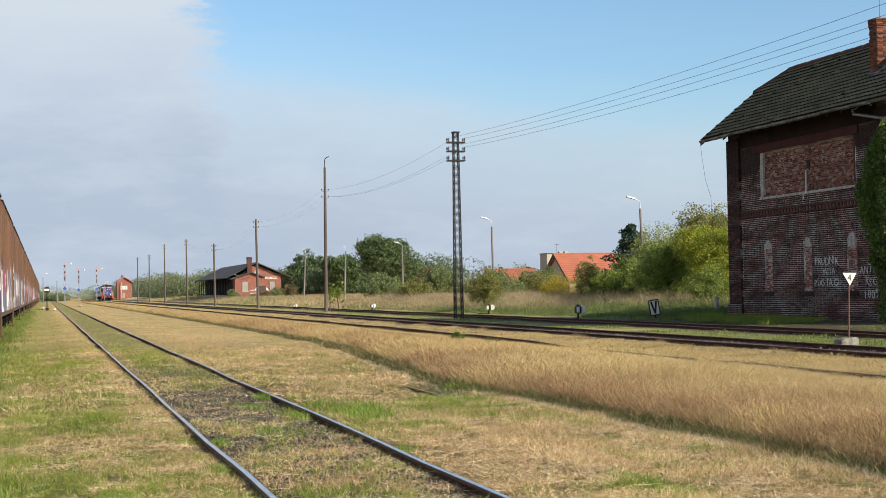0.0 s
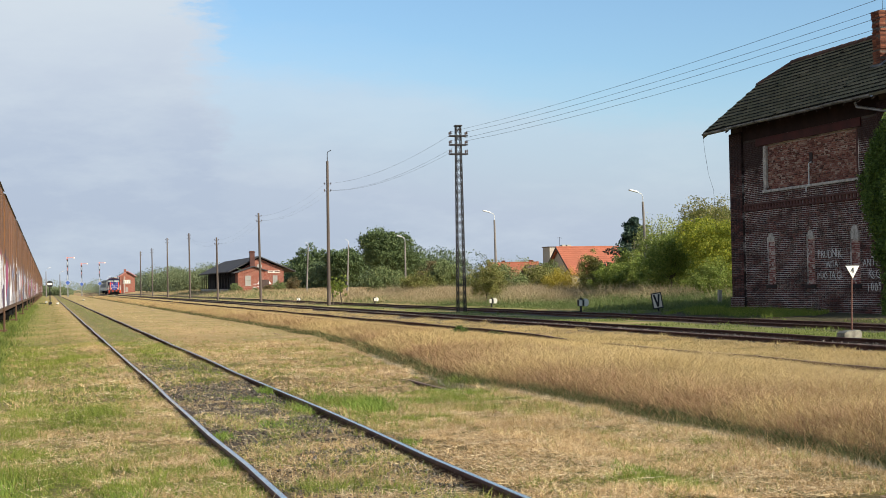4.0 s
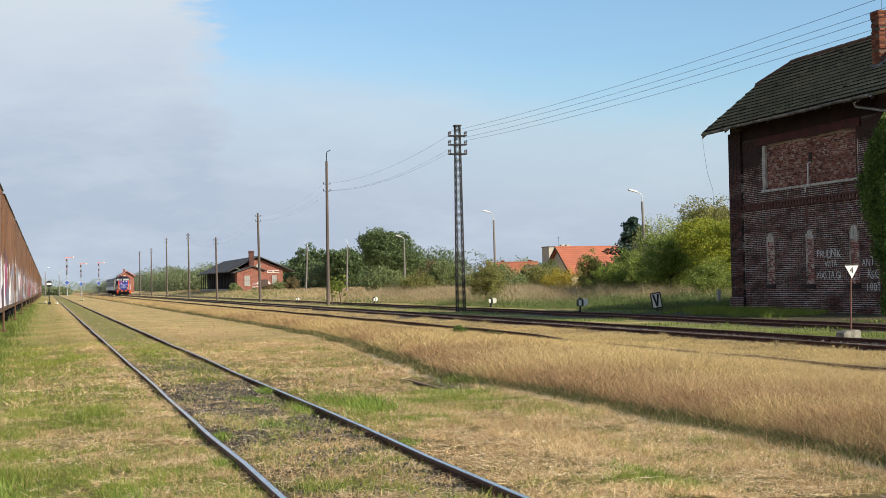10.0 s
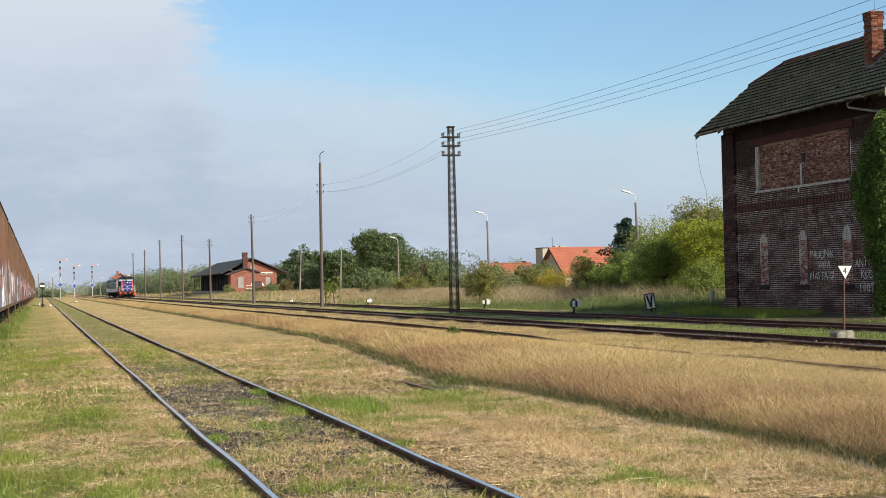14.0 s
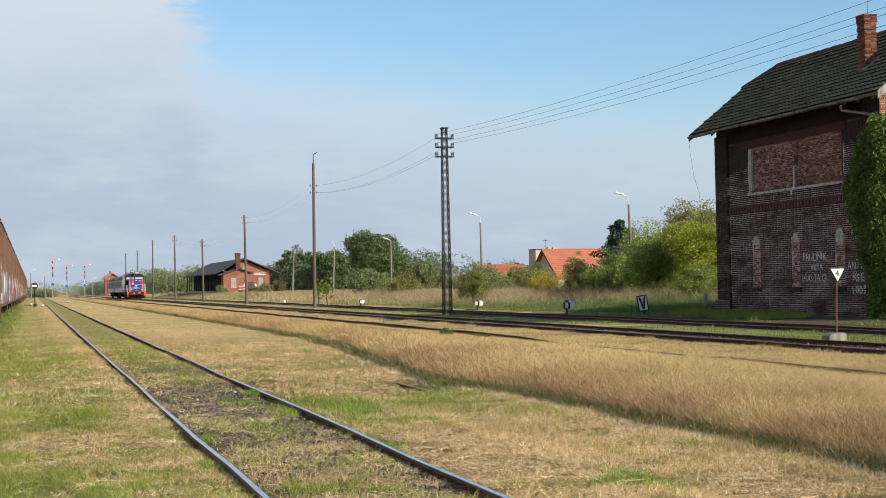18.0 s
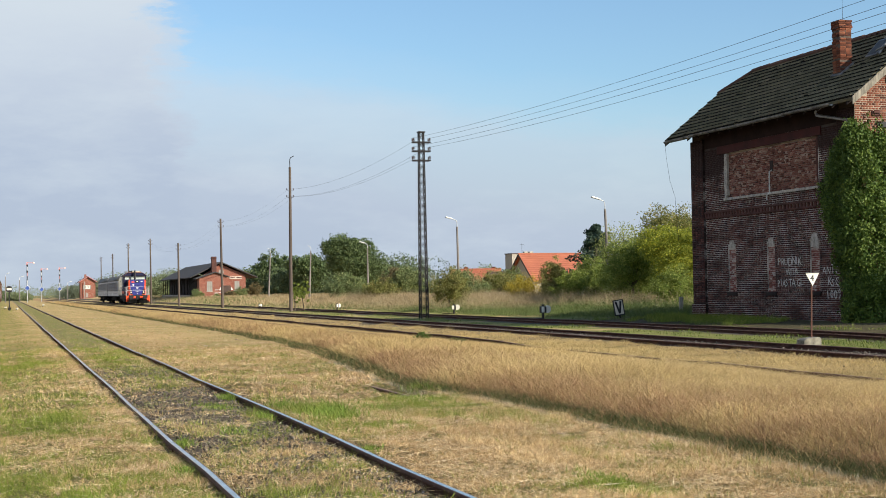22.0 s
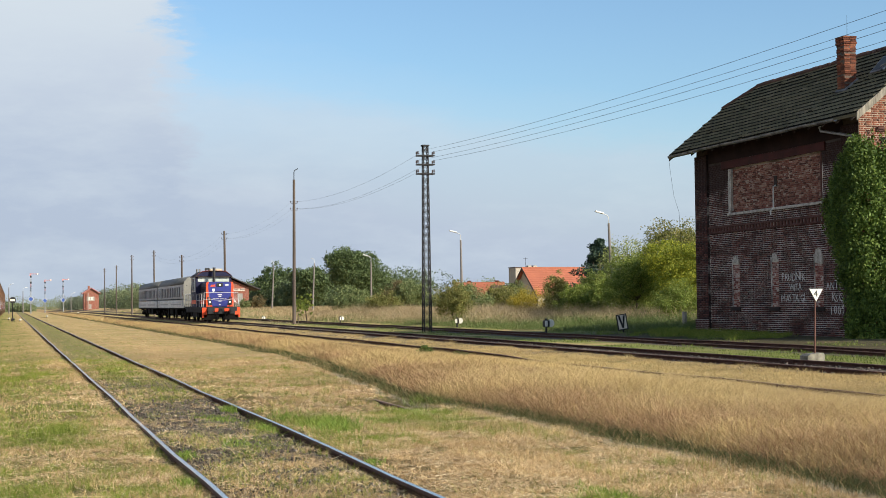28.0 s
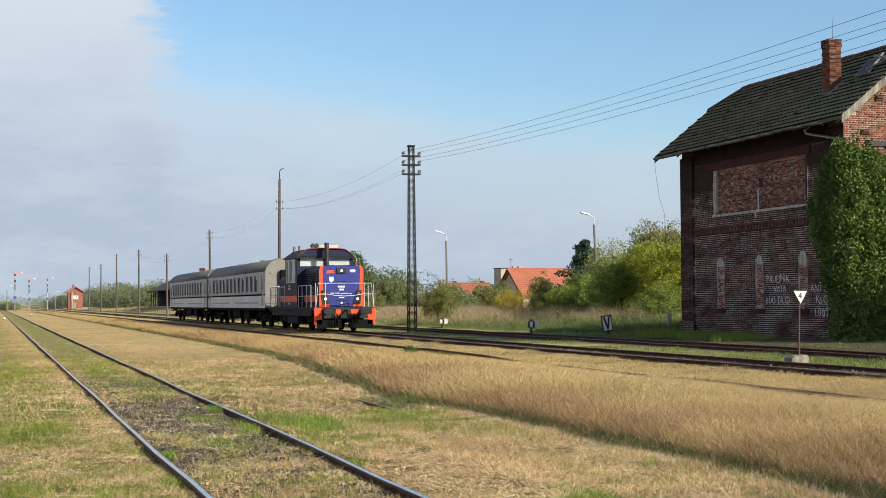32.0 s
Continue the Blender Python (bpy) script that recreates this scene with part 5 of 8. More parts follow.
def wire(a, b, sag, r):
    pts = []
    for k in range(19):
        q = k / 18
        p = Vector(a).lerp(Vector(b), q)
        p.z -= sag * 4 * q * (1 - q)
        pts.append(p)
    bm = BM()
    tube(bm, pts, r, 5)
    return tagged(part("overhead_wire", bm, M["wire"]), "thin sagging overhead wire", "wire", "overhead wires")


POLES = [(19.95, 104.9, 10.65, 0.06, True), (19.4, 136.2, 8.45, -0.1, False), (19.2, 170.2, 7.35, -0.05, False), (19.1, 203.2, 9.1, -0.05, False),
         (19.0, 240.5, 9.75, 0.0, False), (19.0, 276.5, 9.05, 0.0, False), (19.0, 311.5, 9.4, 0.0, False)]
make_mast()
for p in POLES:
    make_pole(*p)
make_pole(20.1, -12.0, 9.6)
for dx, z in ((-0.42, 9.0), (0.42, 9.0), (-0.42, 8.55), (0.42, 8.55)):
    wire((20.1 + dx, 69.95, z), (20.1 + dx, -12.0, z + 0.25), 1.0, 0.006)
ends = [(20.1, 70.25, 8.95, 8.5, 8.05)] + [(x, y, h - 0.12 - (1.75 if b else 0.35), h - 0.12 - (2.25 if b else 0.8), h - 0.12 - (2.25 if b else 0.8)) for x, y, h, _, b in POLES]
for a, b in zip(ends, ends[1:5]):
    for k, s in ((0, -1), (1, 1), (2, -1)):
        wire((a[0] + 0.24 * s, a[1], a[2 + k]), (b[0] + 0.24 * s, b[1], b[2 + k] + 0.1), 0.6, 0.005 if a[1] < 80 else 0.003)


M["lamp_post"] = plain("grey_lamp_post", (0.20, 0.18, 0.165), 0.9, 0, 0.7, 10, 1.5)


def make_lamp(x, y, h, lean=0.0, arm=-0.75, head=True):
    t = thing("street_lamp", "concrete street lamp post with a long pale head" if head else "bare leaning concrete lamp post", "street lamp", x, y, -0.1, group="street lamps")
    bm = BM()
    rod(bm, (0, 0, 0), (lean, 0, h - 0.5), 0.14, 0.08, 10)
    part("post", bm, M["lamp_post"], t)
    bm = BM()
    tube(bm, [(lean, 0, h - 0.6), (lean, 0, h - 0.1), (lean + arm * 0.12, 0, h + 0.06), (lean + arm * 0.55, 0, h + 0.18)], 0.03, 6)
    part("arm", bm, M["lamp_head"], t)
    if head:
        bm = BM()
        box(bm, -0.36, 0.36, -0.11, 0.11, -0.05, 0.07, 0.045)
        o = part("lamp_head", bm, M["lamp_head"], t)
        o.matrix_basis = pose(lean + arm * 0.95, 0, h + 0.27, 0, 14 if arm < 0 else -14, 0)


for x, y, h, lean, head in ((41.6, 96.4, 7.55, -0.25, True), (38.6, 123.1, 7.5, -0.1, True), (44.9, 182.7, 7.4, 0.0, True), (38.9, 191.4, 7.4, 0.3, False),
                            (36.4, 208.7, 7.6, 0.35, False), (37.2, 404.8, 6.2, 0.0, True), (41.9, 403.5, 6.9, 0.0, True)):
    make_lamp(x, y, h, lean, -0.75, head)
for x, y, h in ((-0.3, 342.0, 6.4), (-5.2, 343.5, 6.5), (14.8, 380.0, 4.6), (2.76, 342.0, 5.6)):
    make_lamp(x, y, h, 0.0, 0.75, True)


def make_semaphore(x, y, h, label):
    t = thing("semaphore_signal", label, "railway signal", x, y, -0.1, group="semaphore signals")
    bm = BM()
    rod(bm, (0, 0, 0), (0, 0, h * 0.55), 0.09, 0.08, 10)
    part("mast_lower", bm, M["mast_paint"], t)
    bm = BM()
    rod(bm, (0, 0, h * 0.55), (0, 0, h * 0.66), 0.08, 0.078, 10)
    part("mast_band", bm, M["black"], t)
    for k in range(3):
        bm = BM()
        rod(bm, (0, 0, h * (0.66 + 0.113 * k)), (0, 0, h * (0.66 + 0.113 * (k + 1))), 0.078 - 0.003 * k, 0.075 - 0.003 * k, 10)
        part("mast_upper", bm, M["pink"] if k != 1 else M["mast_paint"], t)
    bm = BM()
    for q in (-0.35, 0.0):
        disc(bm, (-0.20, -0.09, h - 0.2 + q), 0.09, "y", 0.03, 14)
    box(bm, -0.12, 0.0, -0.1, -0.08, h - 0.60, h - 0.12, 0.01)
    part("spectacle", bm, M["pink"], t)
    bm = BM()
    box(bm, 0.05, 1.25, -0.10, -0.07, h - 0.27, h - 0.13, 0.01)
    disc(bm, (1.35, -0.085, h - 0.2), 0.2, "y", 0.03, 16)
    arm = part("signal_arm", bm, M["pink"], t, "red semaphore arm with a round end")
    bm = BM()
    disc(bm, (1.35, -0.105, h - 0.2), 0.15, "y", 0.012, 14)
    part("arm_disc", bm, M["white"], arm)
    for z in (h - 0.75, h - 2.0):
        bm = BM()
        box(bm, -0.16, 0.16, -0.22, -0.06, z - 0.2, z + 0.2, 0.02)
        part("lamp_box", bm, M["black"], t)
    bm = BM()
    z = h * 0.36
    prism(bm, [(0.62, z), (0, z + 0.62), (-0.62, z), (0, z - 0.62)], "y", -0.16, -0.13)
    d = part("diamond_board", bm, M["white"], t)
    bm = BM()
    prism(bm, [(0.54, z), (0, z + 0.54), (-0.54, z), (0, z - 0.54)], "y", -0.175, -0.162)
    part("diamond_field", bm, M["blue_sign"], d, "blue field with a white border")
    bm = BM()
    for k in range(20):
        rod(bm, (-0.16, 0.14, 0.4 + k * 0.35), (0.16, 0.14, 0.4 + k * 0.35), 0.012, n=5)
    rod(bm, (-0.16, 0.14, 0), (-0.16, 0.14, 7.4), 0.015, n=5)
    rod(bm, (0.16, 0.14, 0), (0.16, 0.14, 7.4), 0.015, n=5)
    part("ladder", bm, M["iron"], t)


M["mast_paint"] = plain("dull_white_mast", (0.46, 0.47, 0.48), 0.7, 0, 0.6, 6, 0.8)
M["blue_sign"] = plain("blue_enamel", (0.045, 0.10, 0.34), 0.5)
for x, y, h in ((4.1, 313, 8.5), (8.1, 365, 8.1), (12.8, 378, 8.5)):
    make_semaphore(x, y, h, "red and white semaphore signal with a blue diamond board")


def make_disc_signal():
    t = thing("disc_signal", "small disc signal on a post beside the siding", "railway signal", 0.24, 158, -0.1)
    bm = BM()
    rod(bm, (0, 0, 0), (0, 0, 2.1), 0.05, n=8)
    part("post", bm, M["iron"], t)
    bm = BM()
    disc(bm, (0, -0.1, 2.2), 0.34, "y", 0.06, 20)
    d = part("disc", bm, M["black"], t)
    bm = BM()
    box(bm, -0.25, 0.25, -0.145, -0.132, 2.10, 2.30)
    part("bar", bm, M["white"], d)
    bm = BM()
    box(bm, -0.15, 0.2, -0.15, 0.15, 0.0, 0.3, 0.04)
    part("base_box", bm, M["iron"], t)


make_disc_signal()


def make_dwarf(x, y, turn, size=1.0):
    t = thing("point_indicator", "low point indicator lantern with white and black faces", "point lantern", x, y, -0.1, turn, group="point indicators")
    bm = BM()
    rod(bm, (0, 0, 0), (0, 0, 0.45 * size), 0.05, n=8)
    part("stand", bm, M["iron"], t)
    bm = BM()
    box(bm, -0.2 * size, 0.2 * size, -0.15 * size, 0.15 * size, 0.42 * size, 0.86 * size, 0.04)
    b = part("lantern", bm, M["black"], t)
    bm = BM()
    box(bm, -0.19 * size, 0.02 * size, -0.165 * size, -0.152 * size, 0.46 * size, 0.82 * size, 0.004)
    part("white_face", bm, M["white"], b)
    bm = BM()
    disc(bm, (0.30 * size, -0.03, 0.66 * size), 0.25 * size, "y", 0.05, 18)
    part("round_shield", bm, M["white"], b)
    bm = BM()
    box(bm, -0.05, 0.05, -0.05, 0.05, 0.86 * size, 0.98 * size, 0.02)
    part("vent", bm, M["black"], b)
    bm = BM()
    tube(bm, [(0, 0.1, 0.06), (-0.7, 0.3, 0.05)], 0.02, 6)
    part("point_rod", bm, M["iron"], t)


make_dwarf(23.55, 62.3, 8, 0.72)
make_dwarf(24.75, 80.0, -18, 0.62)
make_dwarf(23.65, 106.0, 20, 0.55)
make_dwarf(21.5, 128.0, 4, 0.45)
for x, y in ((0.9, 150.0), (-0.2, 170.0), (4.6, 200.0), (8.6, 290.0), (13.0, 300.0)):
    make_dwarf(x, y, 0, 0.34)


def make_v_sign():
    t = thing("v_board", "tilted white board with a black V in a black frame", "railway sign")
    t.matrix_basis = pose(26.05, 59.2, -0.1, 0, -9, -12)
    bm = BM()
    rod(bm, (0, 0.03, 0), (0, 0.03, 0.75), 0.035, n=8)
    part("post", bm, M["iron"], t)
    bm = BM()
    box(bm, -0.24, 0.24, -0.03, 0.0, 0.18, 0.89, 0.01)
    b = part("board", bm, M["black"], t)
    bm = BM()
    box(bm, -0.185, 0.185, -0.042, -0.032, 0.23, 0.84, 0.004)
    part("field", bm, M["white"], b)
    bm = BM()
    prism(bm, [(-0.16, 0.82), (-0.07, 0.82), (0.0, 0.46), (0.07, 0.82), (0.16, 0.82), (0.04, 0.27), (-0.04, 0.27)], "y", -0.056, -0.044)
    part("letter", bm, M["black"], b)


M["old_concrete"] = plain("mossy_concrete", (0.27, 0.25, 0.20), 0.95, 0, 0.35, 14, 5)


def make_triangle_sign():
    t = thing("triangle_sign", "white triangular line sign with a black 4 on a rusty post", "railway sign", 17.97, 29.9, -0.05)
    bm = BM()
    rod(bm, (0, 0, 0.1), (0.04, 0, 1.6), 0.02, n=8)
    part("post", bm, M["sign_post"], t)
    bm = BM()
    prism(bm, [(-0.14, 1.67), (0.22, 1.67), (0.04, 1.37)], "y", -0.045, -0.03)
    p = part("plate", bm, M["white"], t)
    bm = BM()
    box(bm, -0.15, 0.23, -0.05, -0.025, 1.665, 1.685, 0.004)
    part("edge_strip", bm, M["black"], p)
    words("number_mark", "4", 0.20, Matrix.Translation((-0.02, -0.05, 1.49)) @ pose(0, 0, 0, 90, 0, 0), M["black"], p)
    bm = BM()
    prism(bm, [(-0.30, -0.1), (-0.29, 0.11), (-0.22, 0.15), (0.11, 0.18), (0.15, 0.13), (0.16, -0.1)], "y", -0.18, 0.17)
    part("foot_block", bm, M["old_concrete"], t, "chipped pale concrete block")


make_v_sign()
make_triangle_sign()


def make_concrete_post():
    t = thing("concrete_post", "short leaning concrete post beside the signal box", "post", 29.2, 59.6, 0)
    bm = BM()
    box(bm, -0.08, 0.08, -0.08, 0.08, -0.2, 0.85, 0.02)
    part("post", bm, M["concrete"], t)


make_concrete_post()

# ---------------------------------------------------------------- the train
M.update({
    "t_blue": plain("locomotive_blue", (0.028, 0.036, 0.20), 0.38, 0, 0.85, 6, 0.8, 0.03),
    "t_navy": plain("locomotive_dark_blue", (0.011, 0.013, 0.050), 0.6, 0, 0.6, 6, 1.4, 0.03, 0.25),
    "t_orange": plain("locomotive_orange", (0.72, 0.075, 0.02), 0.42, 0, 0.85, 6, 0.8, 0.03),
    "t_grey": plain("frame_grey", (0.034, 0.034, 0.037), 0.75, 0, 0.6, 10, 1.5, 0.25, 0.15),
    "t_dark": plain("running_gear_black", (0.008, 0.0075, 0.007), 0.85, 0, 0.6, 12, 2, 0.25, 0.1),
    "t_roof": plain("cab_roof_brown", (0.035, 0.022, 0.026), 0.7, 0, 0.6, 8, 1.2),
    "t_rail": plain("handrail_white", (0.55, 0.55, 0.56), 0.5, 0, 0.85),
    "stack": plain("sooty_stack", (0.055, 0.052, 0.055), 0.6, 0.5, 0.5),
    "t_edge": plain("dark_red_edge", (0.22, 0.03, 0.025), 0.5),
    "t_beige": plain("beige_box", (0.55, 0.47, 0.33), 0.6),
    "c_low": plain("coach_light_grey", (0.76, 0.75, 0.72), 0.5, 0, 0.8, 5, 0.7, 0.05, 0.4, (1, 0.3, 1)),
    "c_band": plain("coach_dark_grey", (0.42, 0.42, 0.42), 0.5, 0, 0.75, 5, 0.7, 0.05),
    "c_roof": plain("coach_roof_grey", (0.135, 0.138, 0.130), 0.7, 0.0, 0.7, 4, 0.6, 0.05),
    "c_end": plain("coach_end_cream", (0.20, 0.195, 0.17), 0.55, 0, 0.75),
    "c_pane": plain("dull_coach_pane", (0.032, 0.032, 0.036), 0.4, 0, 0.6, 2, 0.6, 0.02, 0.3),
    "c_open": plain("open_window_dark", (0.012, 0.012, 0.014), 0.5),
    # pale pane colour stands in for bright reflections in the cab glass
    "glare_pane": plain("cab_window_painted_glare", (0.45, 0.50, 0.47), 0.15, 0, 0.85, 2, 0.7, 0.02, 0.8),
    "head": glow("headlamp_lit", (1.0, 0.82, 0.55), 1.3),
})
ROLLERS = []   # wheelsets and the radius of their wheels


def wheelset(parent, y, r):
    """One axle with two flanged wheels, its centre at the axle."""
    bm = BM()
    rod(bm, (-0.8, 0, 0), (0.8, 0, 0), 0.08, n=10)
    for s in (-1, 1):
        rod(bm, (s * 0.68, 0, 0), (s * 0.715, 0, 0), r + 0.03, r + 0.03, 28)
        rod(bm, (s * 0.715, 0, 0), (s * 0.82, 0, 0), r, r, 28)
        rod(bm, (s * 0.82, 0, 0), (s * 0.84, 0, 0), r * 0.35, r * 0.25, 12)
        for k in range(6):
            a = k * math.pi / 3
            rod(bm, (s * 0.825, 0.2 * r * math.cos(a), 0.2 * r * math.sin(a)), (s * 0.825, 0.85 * r * math.cos(a), 0.85 * r * math.sin(a)), 0.03, n=5)
    w = part("wheelset", bm, M["t_dark"], parent)
    ROLLERS.append((w, y, r))
    return w


def bogie(parent, y, span, r, half=1.05):
    bm = BM()
    for s in (-1, 1):
        prism(bm, [(y - span / 2 - 0.55, 0.62), (y - span / 2 - 0.5, 0.82), (y - 0.5, 0.78), (y - 0.3, 0.62), (y + 0.3, 0.62), (y + 0.5, 0.78), (y + span / 2 + 0.5, 0.82), (y + span / 2 + 0.55, 0.62),
                   (y + span / 2, 0.50), (y + 0.4, 0.42), (y - 0.4, 0.42), (y - span / 2, 0.50)], "x", s * half - 0.05, s * half + 0.05)
        for k in (-1, 1):
            box(bm, s * half - 0.12 + 0.04 * s, s * half + 0.12 + 0.04 * s, y + k * span / 2 - 0.16, y + k * span / 2 + 0.16, r - 0.16, r + 0.18, 0.03)
        for k in (-0.25, 0.25):
            rod(bm, (s * (half - 0.02), y + k, 0.40), (s * (half - 0.02), y + k, 0.86), 0.09, n=10)
    box(bm, -half, half, y - 0.2, y + 0.2, 0.55, 0.85, 0.03)
    b = part("bogie_frame", bm, M["t_dark"], parent)
    for k in (-1, 1):
        wheelset(parent, y + k * span / 2, r)
    return b


def buffers(parent, y, s, square=False):
    """Two buffers and a coupling hook at the headstock y, pointing the way s along the train."""
    for x in (-0.875, 0.875):
        bm = BM()
        rod(bm, (x, y, 1.0), (x, y + s * 0.35, 1.0), 0.11, n=14)
        rod(bm, (x, y + s * 0.35, 1.0), (x, y + s * 0.52, 1.0), 0.08, n=14)
        if square:
            box(bm, x - 0.29, x + 0.29, min(y + s * 0.52, y + s * 0.57), max(y + s * 0.52, y + s * 0.57), 0.83, 1.17, 0.03)
        else:
            rod(bm, (x, y + s * 0.52, 1.0), (x, y + s * 0.56, 1.0), 0.24, n=20)
        part("buffer", bm, M["t_grey"] if square else M["t_dark"], parent)
    bm = BM()
    tube(bm, [(0, y, 1.0), (0, y + s * 0.3, 1.0), (0, y + s * 0.36, 0.95), (0.02, y + s * 0.36, 0.6), (-0.02, y + s * 0.3, 0.55)], 0.04, 6)
    part("coupling", bm, M["t_dark"], parent)


def make_loco():
    t = thing("diesel_locomotive", "blue and orange diesel shunting locomotive with white handrails and lit headlamps", "locomotive")
    # frame with buffer beams and deck
    bm = BM()
    box(bm, -1.46, 1.46, -0.75, 11.15, 0.98, 1.17, 0.02)
    part("deck", bm, M["t_grey"], t)
    bm = BM()
    for s in (-1, 1):
        box(bm, s * 1.40 - 0.05, s * 1.40 + 0.05, 0.2, 10.3, 0.72, 0.975, 0.02)
    part("side_sill", bm, M["t_grey"], t)
    for y in (-0.86, 11.06):
        bm = BM()
        box(bm, -1.10, 1.10, y - 0.04, y + 0.10, 0.62, 1.10, 0.03)
        part("buffer_beam", bm, M["t_grey"], t)
    for s in (-1, 1):
        for y0, y1 in ((-0.94, -0.905),):
            bm = BM()
            box(bm, -0.62 if s < 0 else 0.24, -0.24 if s < 0 else 0.62, y0, y1, 0.76, 1.05, 0.01)
            part("beam_patch", bm, M["t_orange"], t)
    buffers(t, -0.90, -1, True)
    buffers(t, 11.16, 1)
    # snow plough and hoses
    for s in (-1, 1):
        bm = BM()
        prism(bm, [(s * 0.15, 0.18), (s * 1.35, 0.14), (s * 1.38, 0.55), (s * 0.2, 0.60)], "y", -0.78, -0.72)
        part("plough_plate", bm, M["t_dark"], t)
    for x in (-0.55, -0.42, 0.42, 0.55, -0.28, 0.28):
        bm = BM()
        tube(bm, [(x, -0.92, 0.85), (x, -1.05, 0.75), (x, -1.06, 0.5), (x + 0.04, -1.0, 0.34)], 0.028, 6)
        part("brake_hose", bm, M["t_dark"], t)
    # corner steps
    for sx in (-1, 1):
        for y0 in (-0.72, 10.4):
            bm = BM()
            box(bm, sx * 1.43 - 0.025, sx * 1.43 + 0.025, y0, y0 + 0.06, 0.30, 1.15)
            box(bm, sx * 1.43 - 0.025, sx * 1.43 + 0.025, y0 + 0.62, y0 + 0.68, 0.30, 1.15)
            for z in (0.32, 0.62, 0.90):
                box(bm, sx * 1.32 - 0.13, sx * 1.32 + 0.13, y0 + 0.02, y0 + 0.66, z, z + 0.04)
            part("steps", bm, M["t_dark"], t)
            bm = BM()
            if y0 < 0:
                box(bm, sx * 1.30 - 0.19, sx * 1.30 + 0.19, y0 - 0.06, y0 - 0.02, 0.34, 1.12, 0.01)
                part("step_guard", bm, M["t_orange"], t, "bright orange step panel")
            else:
                box(bm, sx * 1.30 - 0.16, sx * 1.30 + 0.16, y0 + 0.7, y0 + 0.74, 0.34, 1.12, 0.01)
                part("step_guard", bm, M["t_grey"], t)
    # long hood
    bm = BM()
    prism(bm, [(-1.08, 1.172), (-1.08, 2.95), (-0.98, 3.12), (-0.6, 3.18), (0.6, 3.18), (0.98, 3.12), (1.08, 2.95), (1.08, 1.172)], "y", 0.0, 3.5)
    hood = part("hood", bm, M["t_navy"], t, "dark blue engine hood")
    bm = BM()
    prism(bm, [(-0.80, 1.20), (-0.92, 2.95), (-0.84, 3.14), (0.84, 3.14), (0.92, 2.95), (0.80, 1.20)], "y", -0.05, -0.002)
    face = part("nose_panel", bm, M["t_blue"], hood, "glossy bright blue nose panel")
    for s in (-1, 1):
        bm = BM()
        prism(bm, [(s * 0.925, 2.96), (s * 0.86, 3.16), (s * 1.02, 3.13), (s * 1.09, 2.95), (s * 1.09, 1.19), (s * 0.58, 1.19), (s * 0.62, 1.32), (s * 0.88, 1.85)], "y", -0.062, -0.003)
        part("nose_border", bm, M["t_orange"], hood, "orange corner stripe")
        bm = BM()
        prism(bm, [(s * 0.60, 1.32), (s * 0.93, 1.30), (s * 1.00, 1.98), (s * 0.76, 1.98)], "y", -0.10, -0.06)
        lb = part("lamp_housing", bm, M["black"], hood)
        bm = BM()
        disc(bm, (s * 0.79, -0.115, 1.56), 0.062, "y", 0.03, 18)
        part("headlamp", bm, M["head"], lb, "lit round headlamp")
        bm = BM()
        disc(bm, (s * 0.85, -0.112, 1.80), 0.07, "y", 0.02, 16)
        part("tail_lamp", bm, M["red"], lb)
    bm = BM()
    box(bm, -0.24, 0.24, -0.10, -0.05, 2.78, 3.06, 0.02)
    tb = part("top_lamp_box", bm, M["black"], hood)
    bm = BM()
    disc(bm, (0, -0.115, 2.92), 0.055, "y", 0.03, 18)
    part("headlamp", bm, M["head"], tb, "lit round top lamp")
    bm = BM()
    disc(bm, (0, -0.075, 1.36), 0.055, "y", 0.04, 16)
    part("horn_cover", bm, M["t_rail"], hood)
    # painted marks on the nose: plain bars and shapes
    marks = [(-0.17, 0.17, 2.10, 2.19), (-0.10, 0.12, 1.96, 2.05), (-0.55, -0.36, 1.80, 1.86), (-0.33, -0.06, 1.80, 1.86), (-0.02, 0.36, 1.79, 1.85), (0.40, 0.52, 1.78, 1.84), (-0.12, 0.14, 1.60, 1.645)]
    for a, b, c, d in marks:
        bm = BM()
        box(bm, a, b, -0.0555, -0.0505, c, d)
        part("painted_mark", bm, M["t_rail"], face)
    bm = BM()
    prism(bm, [(0.40, 2.92), (0.46, 2.98), (0.66, 2.98), (0.72, 2.92), (0.66, 2.84), (0.46, 2.84)], "y", -0.057, -0.051)
    part("emblem", bm, M["t_rail"], face, "pale oblong emblem")
    bm = BM()
    prism(bm, [(-0.74, 2.78), (-0.70, 2.92), (-0.36, 2.95), (-0.40, 2.86), (-0.30, 2.80)], "y", -0.057, -0.051)
    part("emblem", bm, M["t_orange"], face, "orange angular emblem")
    bm = BM()
    prism(bm, [(-0.60, 2.62), (-0.38, 2.62), (-0.38, 2.44), (-0.49, 2.34), (-0.60, 2.44)], "y", -0.057, -0.051)
    part("shield_mark", bm, M["t_rail"], face)
    for x0, x1 in ((-0.26, 0.26),):
        bm = BM()
        box(bm, x0, x1, -0.066, -0.051, 2.36, 2.40)
        part("panel_seam", bm, M["t_navy"], face)
        bm = BM()
        box(bm, x0, x1, -0.066, -0.051, 1.46, 1.50)
        part("panel_seam", bm, M["t_navy"], face)
    for s in (-1, 1):
        for k in range(3):
            bm = BM()
            box(bm, s * 1.085 - 0.012, s * 1.085 + 0.012, 0.18 + 1.1 * k, 1.16 + 1.1 * k, 1.35, 2.9, 0.008)
            d = part("hood_door", bm, M["t_navy"], hood)
            bm = BM()
